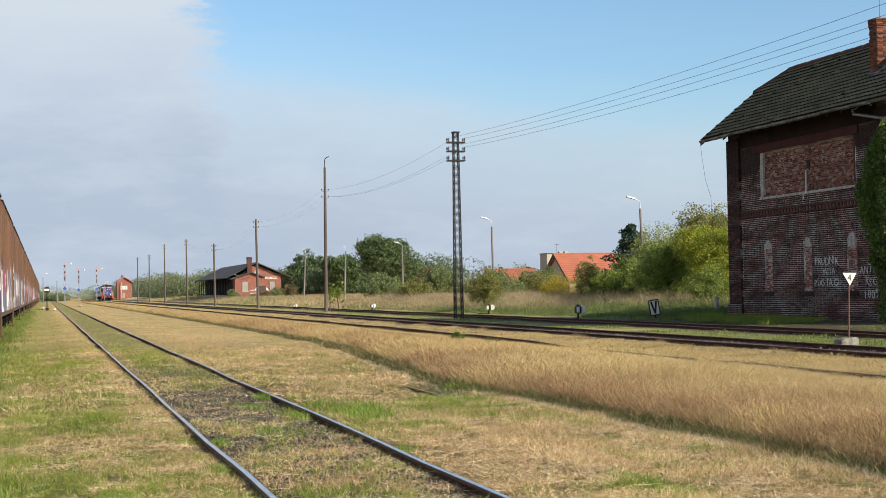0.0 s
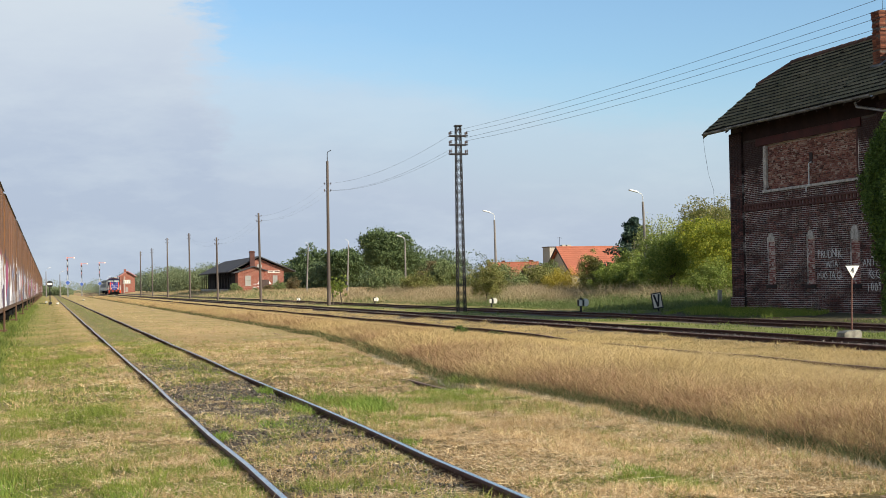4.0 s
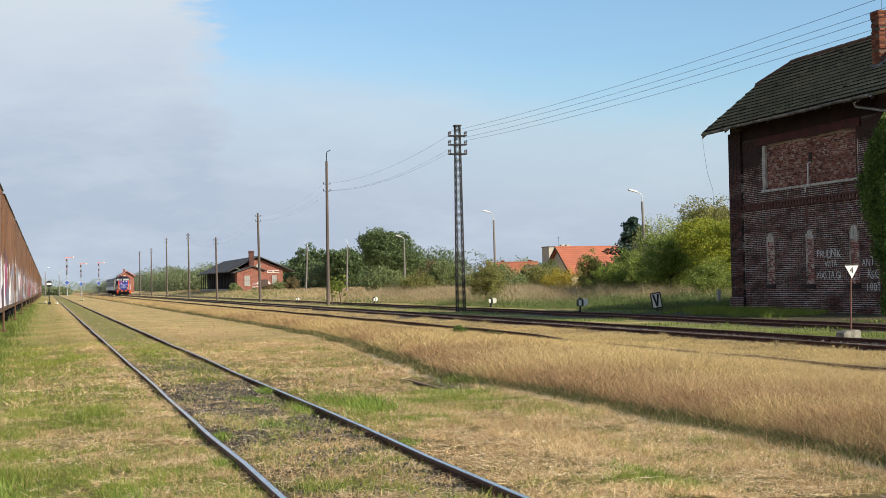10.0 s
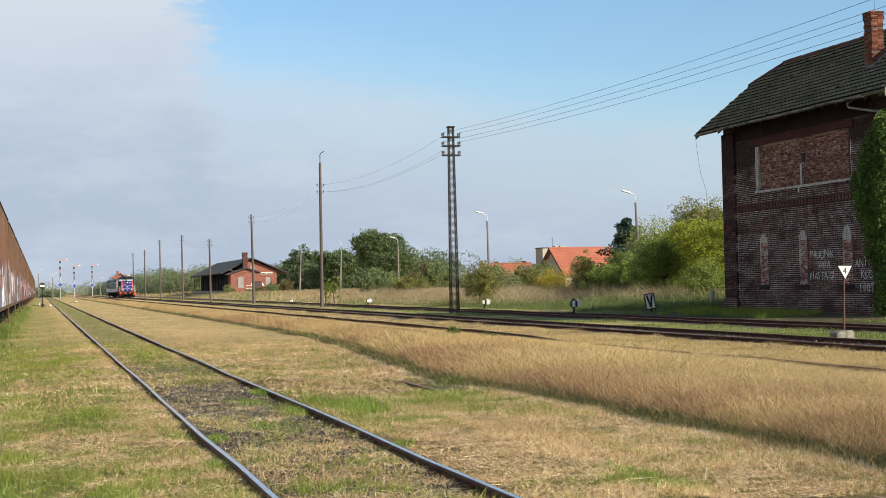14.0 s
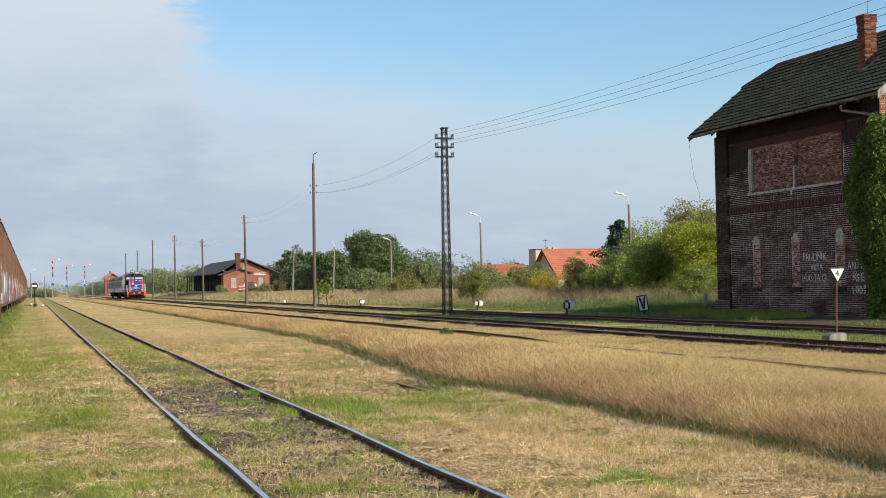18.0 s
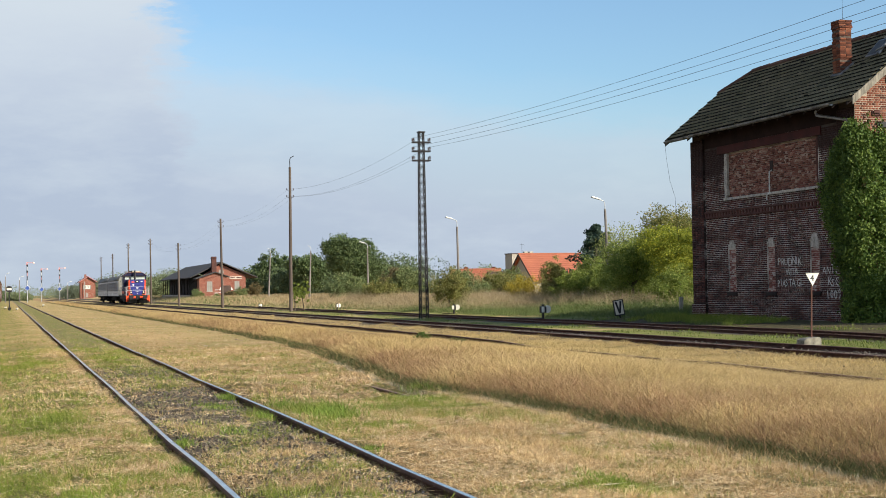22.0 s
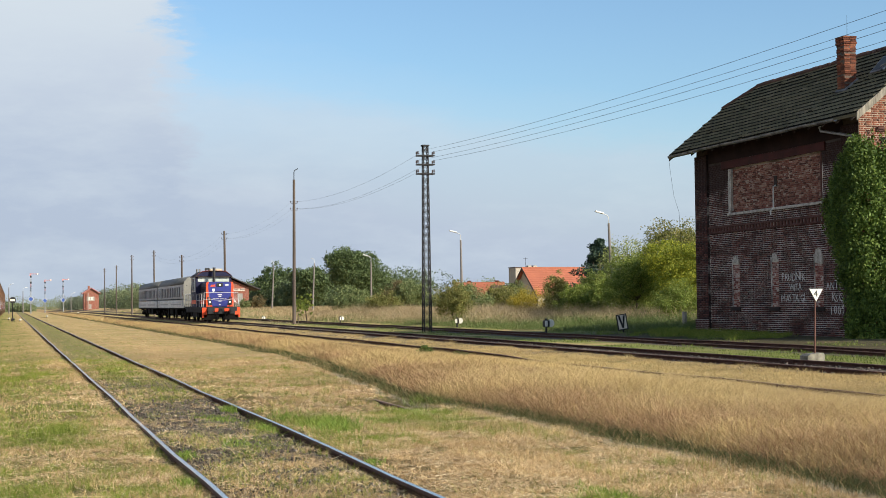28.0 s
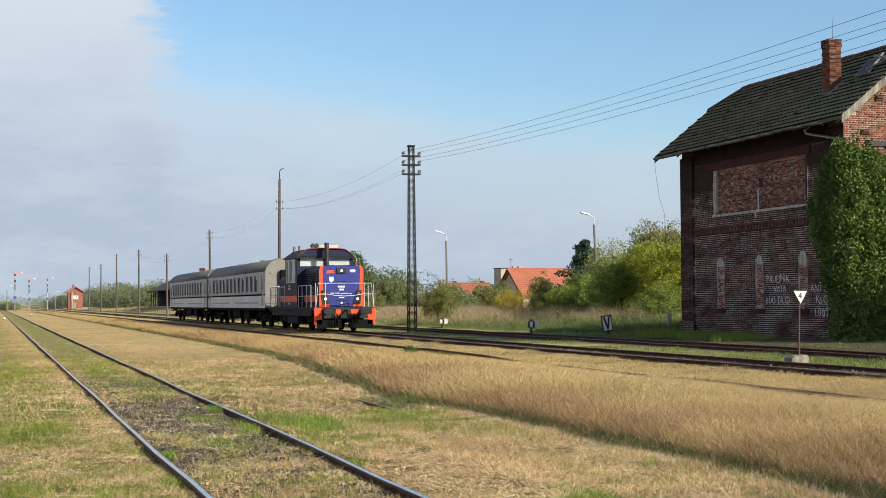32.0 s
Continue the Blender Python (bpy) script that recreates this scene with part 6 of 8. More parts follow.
            for q in range(7):
                box(bm, s * 1.1 - 0.012, s * 1.1 + 0.012, 0.28 + 1.1 * k, 1.06 + 1.1 * k, 2.2 + 0.09 * q, 2.245 + 0.09 * q)
            part("louvre", bm, M["t_dark"], d)
        bm = BM()
        box(bm, s * 1.10 - 0.005, s * 1.10 + 0.005, 0.15, 3.45, 1.42, 1.74)
        part("side_stripe", bm, M["t_orange"], hood, "orange stripe")
    # exhaust stack
    bm = BM()
    rod(bm, (-0.05, 2.9, 3.1), (-0.05, 2.9, 4.36), 0.115, n=16)
    rod(bm, (-0.05, 2.9, 4.30), (-0.05, 2.9, 4.38), 0.125, n=16)
    part("exhaust_stack", bm, M["stack"], t, "tall sooty exhaust pipe")
    # cab
    bm = BM()
    pierced(bm, -1.44, 1.44, 1.172, 3.78, [(-1.28, -0.08, 3.22, 3.70), (0.08, 1.28, 3.22, 3.70)], lambda a, b, c, d: box(bm, a, b, 3.5, 3.58, c, d))
    pierced(bm, -1.44, 1.44, 1.172, 3.78, [(-1.28, -0.5, 2.3, 3.6), (0.5, 1.28, 2.3, 3.6)], lambda a, b, c, d: box(bm, a, b, 6.5, 6.58, c, d))
    for s in (-1, 1):
        pierced(bm, 3.58, 6.5, 1.172, 3.78, [(4.0, 5.2, 2.45, 3.55), (5.5, 6.2, 2.45, 3.55)], lambda a, b, c, d: box(bm, s * 1.40 - 0.04, s * 1.40 + 0.04, a, b, c, d))
    bmesh.ops.remove_doubles(bm, verts=bm.verts, dist=0.001)
    cab = part("cab", bm, M["t_navy"], t, "dark blue driver's cab")
    bm = BM()
    prism(bm, [(-1.52, 3.62), (-1.50, 3.70), (-0.98, 4.07), (-0.6, 4.12), (0.6, 4.12), (0.98, 4.07), (1.50, 3.70), (1.52, 3.62)], "y", 3.30, 6.75)
    roof = part("cab_roof", bm, M["t_roof"], cab, "dull brown cab roof")
    bm = BM()
    prism(bm, [(-1.50, 3.72), (-0.98, 4.09), (-0.6, 4.14), (0.6, 4.14), (0.98, 4.09), (1.50, 3.72), (0.96, 4.05), (0.6, 4.095), (-0.6, 4.095), (-0.96, 4.05)], "y", 3.18, 3.297)
    part("roof_edge", bm, M["t_edge"], roof)
    # fascia takes the darker blue in place of shade from the roof overhang
    bm = BM()
    prism(bm, [(-1.40, 3.70), (-0.92, 4.03), (0.92, 4.03), (1.40, 3.70)], "y", 3.24, 3.298)
    part("fascia", bm, M["t_navy"], cab, "blue fascia over the windscreen, darkened for the roof's shade")
    for x0, x1 in ((-1.28, -0.08), (0.08, 1.28)):
        bm = BM()
        box(bm, x0, x1, 3.53, 3.545, 3.22, 3.70)
        part("windscreen", bm, M["glare_pane"], cab, "pale windscreen with its reflection put into the colour")
    for s in (-1, 1):
        for a, b in ((4.0, 5.2), (5.5, 6.2)):
            bm = BM()
            box(bm, s * 1.40 - 0.008, s * 1.40 + 0.008, a, b, 2.45, 3.55)
            w = part("side_window", bm, M["glare_pane"], cab)
            bm = BM()
            box(bm, s * 1.445 - 0.012, s * 1.445 + 0.012, (a + b) / 2 - 0.02, (a + b) / 2 + 0.02, 2.45, 3.55)
            box(bm, s * 1.445 - 0.012, s * 1.445 + 0.012, a, b, 2.40, 2.46)
            box(bm, s * 1.445 - 0.012, s * 1.445 + 0.012, a, b, 3.53, 3.59)
            box(bm, s * 1.445 - 0.012, s * 1.445 + 0.012, a - 0.06, a, 2.40, 3.59)
            box(bm, s * 1.445 - 0.012, s * 1.445 + 0.012, b, b + 0.06, 2.40, 3.59)
            part("window_bar", bm, M["t_rail"], w)
        bm = BM()
        box(bm, s * 1.447 - 0.004, s * 1.447 + 0.004, 3.55, 6.5, 1.42, 1.74)
        part("side_stripe", bm, M["t_orange"], cab, "orange stripe")
        for a, b, z in ((5.3, 5.7, 2.2), (5.2, 5.8, 2.06), (5.35, 5.75, 1.30)):
            bm = BM()
            box(bm, s * 1.446 - 0.004, s * 1.446 + 0.004, a, b, z, z + 0.07)
            part("painted_mark", bm, M["t_rail"], cab)
    for x0, x1 in ((-1.28, -0.5), (0.5, 1.28)):
        bm = BM()
        box(bm, x0, x1, 6.53, 6.545, 2.3, 3.6)
        part("rear_window", bm, M["glass"], cab)
    bm = BM()
    box(bm, -0.30, 0.75, 3.75, 4.9, 4.122, 4.31, 0.03)
    part("roof_unit", bm, M["t_beige"], roof, "beige roof box")
    for x in (-0.62, -0.42):
        bm = BM()
        rod(bm, (x, 3.55, 4.27), (x, 3.95, 4.25), 0.11, 0.06, 14)
        rod(bm, (x, 3.8, 4.10), (x, 3.8, 4.25), 0.03, n=6)
        part("horn", bm, M["black"], roof)
    for x, y in ((-0.9, 5.5), (0.8, 6.2), (-1.0, 6.4)):
        bm = BM()
        rod(bm, (x, y, 3.9), (x, y, 4.32), 0.08, n=10)
        part("roof_vent", bm, M["zinc"], roof)
    # short hood
    bm = BM()
    prism(bm, [(-1.05, 1.172), (-1.05, 2.6), (-0.95, 2.78), (-0.6, 2.84), (0.6, 2.84), (0.95, 2.78), (1.05, 2.6), (1.05, 1.172)], "y", 6.582, 10.1)
    short = part("short_hood", bm, M["t_navy"], t)
    for s in (-1, 1):
        bm = BM()
        box(bm, s * 1.06 - 0.008, s * 1.06 + 0.008, 6.6, 10.0, 1.42, 1.74)
        part("side_stripe", bm, M["t_orange"], short)
        bm = BM()
        for q in range(9):
            box(bm, s * 1.065 - 0.012, s * 1.065 + 0.012, 7.0, 8.2, 1.9 + 0.08 * q, 1.94 + 0.08 * q)
        part("louvre", bm, M["t_dark"], short)
    # handrails
    for sx in (-1, 1):
        bm = BM()
        for y in (0.3, 1.35, 2.4, 3.3):
            rod(bm, (sx * 1.42, y, 1.17), (sx * 1.42, y, 2.22), 0.016, n=6)
        tube(bm, [(sx * 1.42, 0.3, 2.22), (sx * 1.42, 3.3, 2.22)], 0.02, 6)
        tube(bm, [(sx * 1.42, 0.3, 1.70), (sx * 1.42, 3.3, 1.70)], 0.018, 6)
        part("side_handrail", bm, M["t_rail"], t, "white tubular handrail")
        bm = BM()
        for y in (6.9, 8.2, 9.5, 10.9):
            rod(bm, (sx * 1.42, y, 1.17), (sx * 1.42, y, 2.22), 0.016, n=6)
        tube(bm, [(sx * 1.42, 6.9, 2.22), (sx * 1.42, 10.9, 2.22)], 0.02, 6)
        tube(bm, [(sx * 1.42, 6.9, 1.70), (sx * 1.42, 10.9, 1.70)], 0.018, 6)
        part("side_handrail", bm, M["t_rail"], t, "white tubular handrail")
    for y in (-0.78, 11.08):
        bm = BM()
        for x in (-1.42, -0.95, 0.95, 1.42):
            rod(bm, (x, y, 1.15), (x, y, 2.30), 0.014, n=6)
        tube(bm, [(-1.42, y, 1.15), (-1.30, y, 2.30), (1.30, y, 2.30), (1.42, y, 1.15)], 0.017, 6)
        tube(bm, [(-1.36, y, 1.78), (-0.95, y, 1.78)], 0.018, 6)
        tube(bm, [(1.36, y, 1.78), (0.95, y, 1.78)], 0.018, 6)
        if y < 0:
            tube(bm, [(-0.95, y, 1.80), (-0.5, y, 1.72), (0.0, y, 1.69), (0.5, y, 1.72), (0.95, y, 1.80)], 0.016, 6)
        part("end_handrail", bm, M["t_rail"], t, "white tubular handrail with a chain")
    # tank and boxes between the bogies
    bm = BM()
    box(bm, -1.3, 1.3, 4.1, 6.9, 0.32, 0.90, 0.06)
    part("fuel_tank", bm, M["t_grey"], t)
    for s in (-1, 1):
        bm = BM()
        box(bm, s * 1.22 - 0.16, s * 1.22 + 0.16, 7.1, 7.5, 0.45, 0.95, 0.03)
        part("battery_box", bm, M["t_grey"], t)
    bogie(t, 1.9, 2.6, 0.52, 1.08)
    bogie(t, 8.9, 2.6, 0.52, 1.08)
    return t


def make_coach(first):
    """A coach of 22.6 m; its front end at y = 0."""
    length = 22.6
    t = thing("passenger_coach", "grey passenger coach with small windows" + (", behind the locomotive" if first else ", last of the train"), "railway coach", group="coaches of the train")
    n, pitch, y_first = 12, 1.52, 2.55
    wins = [(y_first + k * pitch, y_first + k * pitch + 0.98, 2.02, 2.98) for k in range(n)]
    doors = [(0.55, 1.35, 1.22, 2.98), (length - 1.35, length - 0.55, 1.22, 2.98)]
    for s in (-1, 1):
        bm = BM()
        pierced(bm, 0.0, length, 1.10, 1.86, [(a, b, 1.22, 1.9) for a, b, _, _ in doors], lambda a, b, c, d: box(bm, s * 1.40 - 0.03, s * 1.40 + 0.03, a, b, c, d))
        bmesh.ops.remove_doubles(bm, verts=bm.verts, dist=0.001)
        part("side_panel", bm, M["c_low"], t, "light grey lower side")
        bm = BM()
        pierced(bm, 0.0, length, 1.862, 3.16, wins + [(a, b, 1.8, 2.98) for a, b, _, _ in doors], lambda a, b, c, d: box(bm, s * 1.40 - 0.03, s * 1.40 + 0.03, a, b, c, d))
        bmesh.ops.remove_doubles(bm, verts=bm.verts, dist=0.001)
        part("window_band", bm, M["c_band"], t, "darker grey window band")
        for k, (a, b, c, d) in enumerate(wins):
            bm = BM()
            box(bm, s * 1.37 - 0.01, s * 1.37 + 0.01, a, b, c, d)
            w = part("window", bm, M["c_pane"], t)
            bm = BM()
            open_ = (k * 7 + (3 if first else 1)) % 5
            if open_ < 3:
                box(bm, s * 1.39 - 0.006, s * 1.39 + 0.006, a + 0.08, b - 0.08, d - (0.30 if open_ else 0.42), d - 0.02)
                part("open_hopper", bm, M["c_open"], w)
            else:
                box(bm, s * 1.39 - 0.006, s * 1.39 + 0.006, a + 0.06, b - 0.06, d - 0.26, d - 0.02)
                part("open_hopper", bm, M["glass"], w)
            bm = BM()
            for p, q, u, v in ((a - 0.03, a + 0.04, c - 0.03, d + 0.03), (b - 0.04, b + 0.03, c - 0.03, d + 0.03), (a + 0.04, b - 0.04, c - 0.03, c + 0.03), (a + 0.04, b - 0.04, d - 0.03, d + 0.03)):
                box(bm, s * 1.432 - 0.006, s * 1.432 + 0.006, p, q, u, v)
            part("window_frame", bm, M["c_band"], w)
        for a, b, c, d in doors:
            bm = BM()
            box(bm, s * 1.37 - 0.02, s * 1.37 + 0.02, a, b, c, d)
            dr = part("door", bm, M["c_band"], t)
            bm = BM()
            box(bm, s * 1.395 - 0.004, s * 1.395 + 0.004, a + 0.18, b - 0.18, 2.1, 2.85)
            part("door_pane", bm, M["glass"], dr)
            bm = BM()
            for z in (0.45, 0.80):
                box(bm, s * 1.32 - 0.13, s * 1.32 + 0.13, a, b, z, z + 0.04)
            part("step", bm, M["t_dark"], dr)
        for y0, y1 in ((2.2, 10.6), (13.2, length - 2.2)):
            bm = BM()
            box(bm, s * 1.432 - 0.004, s * 1.432 + 0.004, y0, y1, 1.34, 1.44)
            part("lower_stripe", bm, M["c_band"], t)
    bm = BM()
    prism(bm, [(-1.44, 3.16), (-1.36, 3.42), (-1.12, 3.70), (-0.7, 3.88), (0, 3.96), (0.7, 3.88), (1.12, 3.70), (1.36, 3.42), (1.44, 3.16)], "y", -0.02, length + 0.02)
    roof = part("roof", bm, M["c_roof"], t, "smooth grey arched roof", True)
    for y in (3.0, 7.4, 11.8, 16.2, 19.8):
        bm = BM()
        box(bm, -0.28, 0.28, y - 0.22, y + 0.22, 3.90, 3.985, 0.03)
        part("roof_vent", bm, M["c_roof"], roof)
    for y, s in ((0.0, -1), (length, 1)):
        bm = BM()
        prism(bm, [(-1.43, 1.10), (-1.43, 3.16), (-1.34, 3.42), (-1.1, 3.69), (-0.7, 3.86), (0, 3.94), (0.7, 3.86), (1.1, 3.69), (1.34, 3.42), (1.43, 3.16), (1.43, 1.10)], "y", y - 0.03, y + 0.03)
        e = part("end_wall", bm, M["c_end"] if s < 0 else M["c_band"], t)
        bm = BM()
        box(bm, -0.62, 0.62, min(y, y + s * 0.28), max(y, y + s * 0.28), 1.15, 3.25, 0.10)
        part("gangway", bm, M["t_dark"], e)
        for x in (-1.15, 1.15):
            bm = BM()
            disc(bm, (x, y + s * 0.05, 3.05), 0.035, "y", 0.04, 14)
            part("tail_lamp", bm, M["t_grey"], e)
    bm = BM()
    for s in (-1, 1):
        box(bm, s * 1.36 - 0.05, s * 1.36 + 0.05, 0.1, length - 0.1, 0.96, 1.098, 0.01)
    box(bm, -1.2, 1.2, 0.05, length - 0.05, 0.95, 1.098)
    part("underframe", bm, M["t_dark"], t)
    for y0, y1, z in ((6.2, 8.0, 0.42), (9.4, 12.4, 0.50), (13.4, 14.6, 0.45)):
        for s in (-1, 1):
            bm = BM()
            box(bm, s * 1.0 - 0.3, s * 1.0 + 0.3, y0, y1, z, 0.95, 0.04)
            part("equipment_box", bm, M["t_dark"], t)
    bogie(t, 3.0, 2.5, 0.46, 1.02)
    bogie(t, length - 3.0, 2.5, 0.46, 1.02)
    buffers(t, 0.0, -1)
    buffers(t, length, 1)
    return t


LOCO = make_loco()
COACHES = [(make_coach(True), 12.55), (make_coach(False), 36.05)]


# ---------------------------------------------------------------- goods wagons on the storage siding
def make_wagon():
    t = thing("goods_wagon", "rust-brown covered goods wagon with sprayed paint on its side", "goods wagon", group="row of goods wagons")
    L = 14.0
    bm = BM()
    box(bm, -1.40, 1.40, 0.0, L, 1.0, 4.08)
    body = part("body", bm, M["w_side"], t)
    bm = BM()
    prism(bm, [(-1.44, 4.06), (-1.2, 4.2), (-0.6, 4.3), (0.6, 4.3), (1.2, 4.2), (1.44, 4.06)], "y", -0.05, L + 0.05)
    part("roof", bm, M["w_roof"], t)
    for k in range(12):
        bm = BM()
        y = 0.02 + k * (L - 0.12) / 11
        box(bm, 1.398, 1.406, y, y + 0.10, 1.0, 4.05)
        part("side_rib", bm, M["w_rib"], body)
    for k in range(2):
        bm = BM()
        box(bm, 1.38, 1.408, 4.8 + k * 2.3, 6.9 + k * 2.3, 1.12, 3.85)
        part("sliding_door", bm, M["w_door"], body, "faded sliding door")
    bm = BM()
    for s in (-1, 1):
        box(bm, s * 1.30 - 0.06, s * 1.30 + 0.06, 0.0, L, 0.86, 1.048, 0.01)
    part("side_sill", bm, M["w_rib"], t)
    for y in (2.6, 4.4, 9.6, 11.4):
        bm = BM()
        for s in (-1, 1):
            rod(bm, (s * 0.68, y, 0.46), (s * 0.82, y, 0.46), 0.46, n=22)
            box(bm, s * 1.0 - 0.08, s * 1.0 + 0.08, y - 0.5, y + 0.5, 0.46, 0.66, 0.03)
        rod(bm, (-0.7, y, 0.46), (0.7, y, 0.46), 0.08, n=8)
        part("wheelset", bm, M["t_dark"], t)
    buffers(t, 0.0, -1)
    buffers(t, L, 1)
    bm = BM()
    tube(bm, [(1.35, 0.1, 0.3), (1.35, 0.1, 0.95)], 0.03, 6)
    box(bm, 1.15, 1.42, 0.08, 0.5, 0.32, 0.36)
    part("step", bm, M["w_rib"], t)
    return t


def graffiti_side():
    """Rusty wagon side with broad sprayed fields of paint along its lower half."""
    m = Nodes("wagon_side_sprayed")
    tc, info = m.n("TexCoord"), m.n("ObjectInfo")
    sep = m.n("SeparateXYZ")
    m.l(tc.outputs["Object"], sep.inputs[0])
    rusty = m.mix(m.ramp(m.noise(1.5, 6.0, 0.7, m.coords((1, 1, 0.25))), ((0.35, 0.0), (0.65, 1.0))), (0.065, 0.028, 0.013), (0.225, 0.10, 0.038))
    # each wagon has rusted to its own tone
    rusty = m.mix(m.ramp(info.outputs["Random"], ((0.35, 0.0), (0.95, 0.6))), rusty, m.mix(m.noise(2.5, 5.0, 0.7, m.coords((1, 1, 0.2))), (0.08, 0.032, 0.012), (0.30, 0.125, 0.036)))
    v = m.n("TexVoronoi")
    v.inputs["Scale"].default_value, v.inputs["Randomness"].default_value = 1.0, 1.0
    add = m.n("VectorMath")
    add.operation = "ADD"
    m.l(m.coords((1, 0.42, 1.3)), add.inputs[0])
    comb = m.n("CombineXYZ")
    m.l(m.math("MULTIPLY", info.outputs["Random"], 60.0), comb.inputs[1])
    m.l(comb.outputs[0], add.inputs[1])
    m.l(add.outputs[0], v.inputs["Vector"])
    paint = m.ramp(v.outputs["Color"], ((0.0, (0.66, 0.65, 0.66)), (0.34, (0.58, 0.58, 0.62)), (0.37, (0.40, 0.030, 0.045)), (0.44, (0.20, 0.08, 0.24)), (0.50, (0.04, 0.035, 0.05)), (0.60, (0.55, 0.54, 0.56)), (0.66, (0.03, 0.028, 0.03)), (0.78, (0.16, 0.22, 0.36)), (1.0, (0.30, 0.15, 0.08))))
    edge = m.math("ADD", sep.outputs[2], m.math("MULTIPLY", m.noise(1.2, 4.0), 2.4))
    k = m.ramp(m.math("MULTIPLY", edge, 0.2), ((0.68, 1.0), (0.72, 0.0)))
    spread = m.ramp(m.noise(0.35, 4.0, 0.7, add.outputs[0]), ((0.42, 0.0), (0.50, 1.0)))
    m.base(m.mix(m.math("MULTIPLY", k, spread), rusty, paint))
    m.bump(m.noise(12.0), 0.2, 0.01)
    return m.set(0.6, 0, 0.3)


M.update({
    "w_side": graffiti_side(),
    "w_roof": plain("wagon_roof", (0.13, 0.11, 0.09), 0.8),
    "w_rib": plain("wagon_rib_rust", (0.10, 0.055, 0.03), 0.8, 0, 0.5),
    "w_door": graffiti_side(),
})
W0 = make_wagon()
W0.matrix_basis = pose(-2.5, 26.0, 0.0)
for k in range(1, 21):
    copy_thing(W0, pose(-2.5, 26.0 + 15.2 * k, 0.0))

# ---------------------------------------------------------------- a swallow
def make_bird():
    t = thing("swallow", "small dark swallow in flight with spread wings", "bird")
    bm = BM()
    bmesh.ops.create_uvsphere(bm, u_segments=10, v_segments=8, radius=1.0)
    bmesh.ops.scale(bm, vec=(0.026, 0.085, 0.026), verts=bm.verts)
    part("body", bm, M["black"], t, smooth=True)
    bm = BM()
    prism(bm, [(-0.012, 0.06), (-0.045, 0.17), (0.0, 0.10), (0.045, 0.17), (0.012, 0.06)], "z", -0.004, 0.004)
    part("tail", bm, M["black"], t)
    wings = []
    for s in (-1, 1):
        bm = BM()
        prism(bm, [(s * 0.015, -0.03), (s * 0.08, -0.055), (s * 0.17, 0.02), (s * 0.08, 0.005), (s * 0.015, 0.03)], "z", -0.003, 0.003)
        wings.append((part("wing", bm, M["black"], t), s))
    return t, wings


BIRD, WINGS = make_bird()
# seconds, place, tilt, heading
FLIGHT = [(0.0, 70, 5, 16, 0, -70), (6.0, 40, 18, 12, 0, -75), (8.3, 13.6, 27.2, 7.5, 5, -90), (8.6, 9.85, 28.27, 7.01, 12, -100), (8.8, 7.06, 29.05, 6.72, -10, -105),
          (9.0, 5.0, 29.6, 6.3, 14, -100), (9.2, 2.64, 30.29, 5.73, -12, -105), (9.4, 0.53, 30.86, 6.18, 8, -108), (9.6, -1.2, 31.4, 6.15, 0, -105), (12.0, -24, 38, 9, 0, -105), (32.0, -200, 90, 30, 0, -105)]

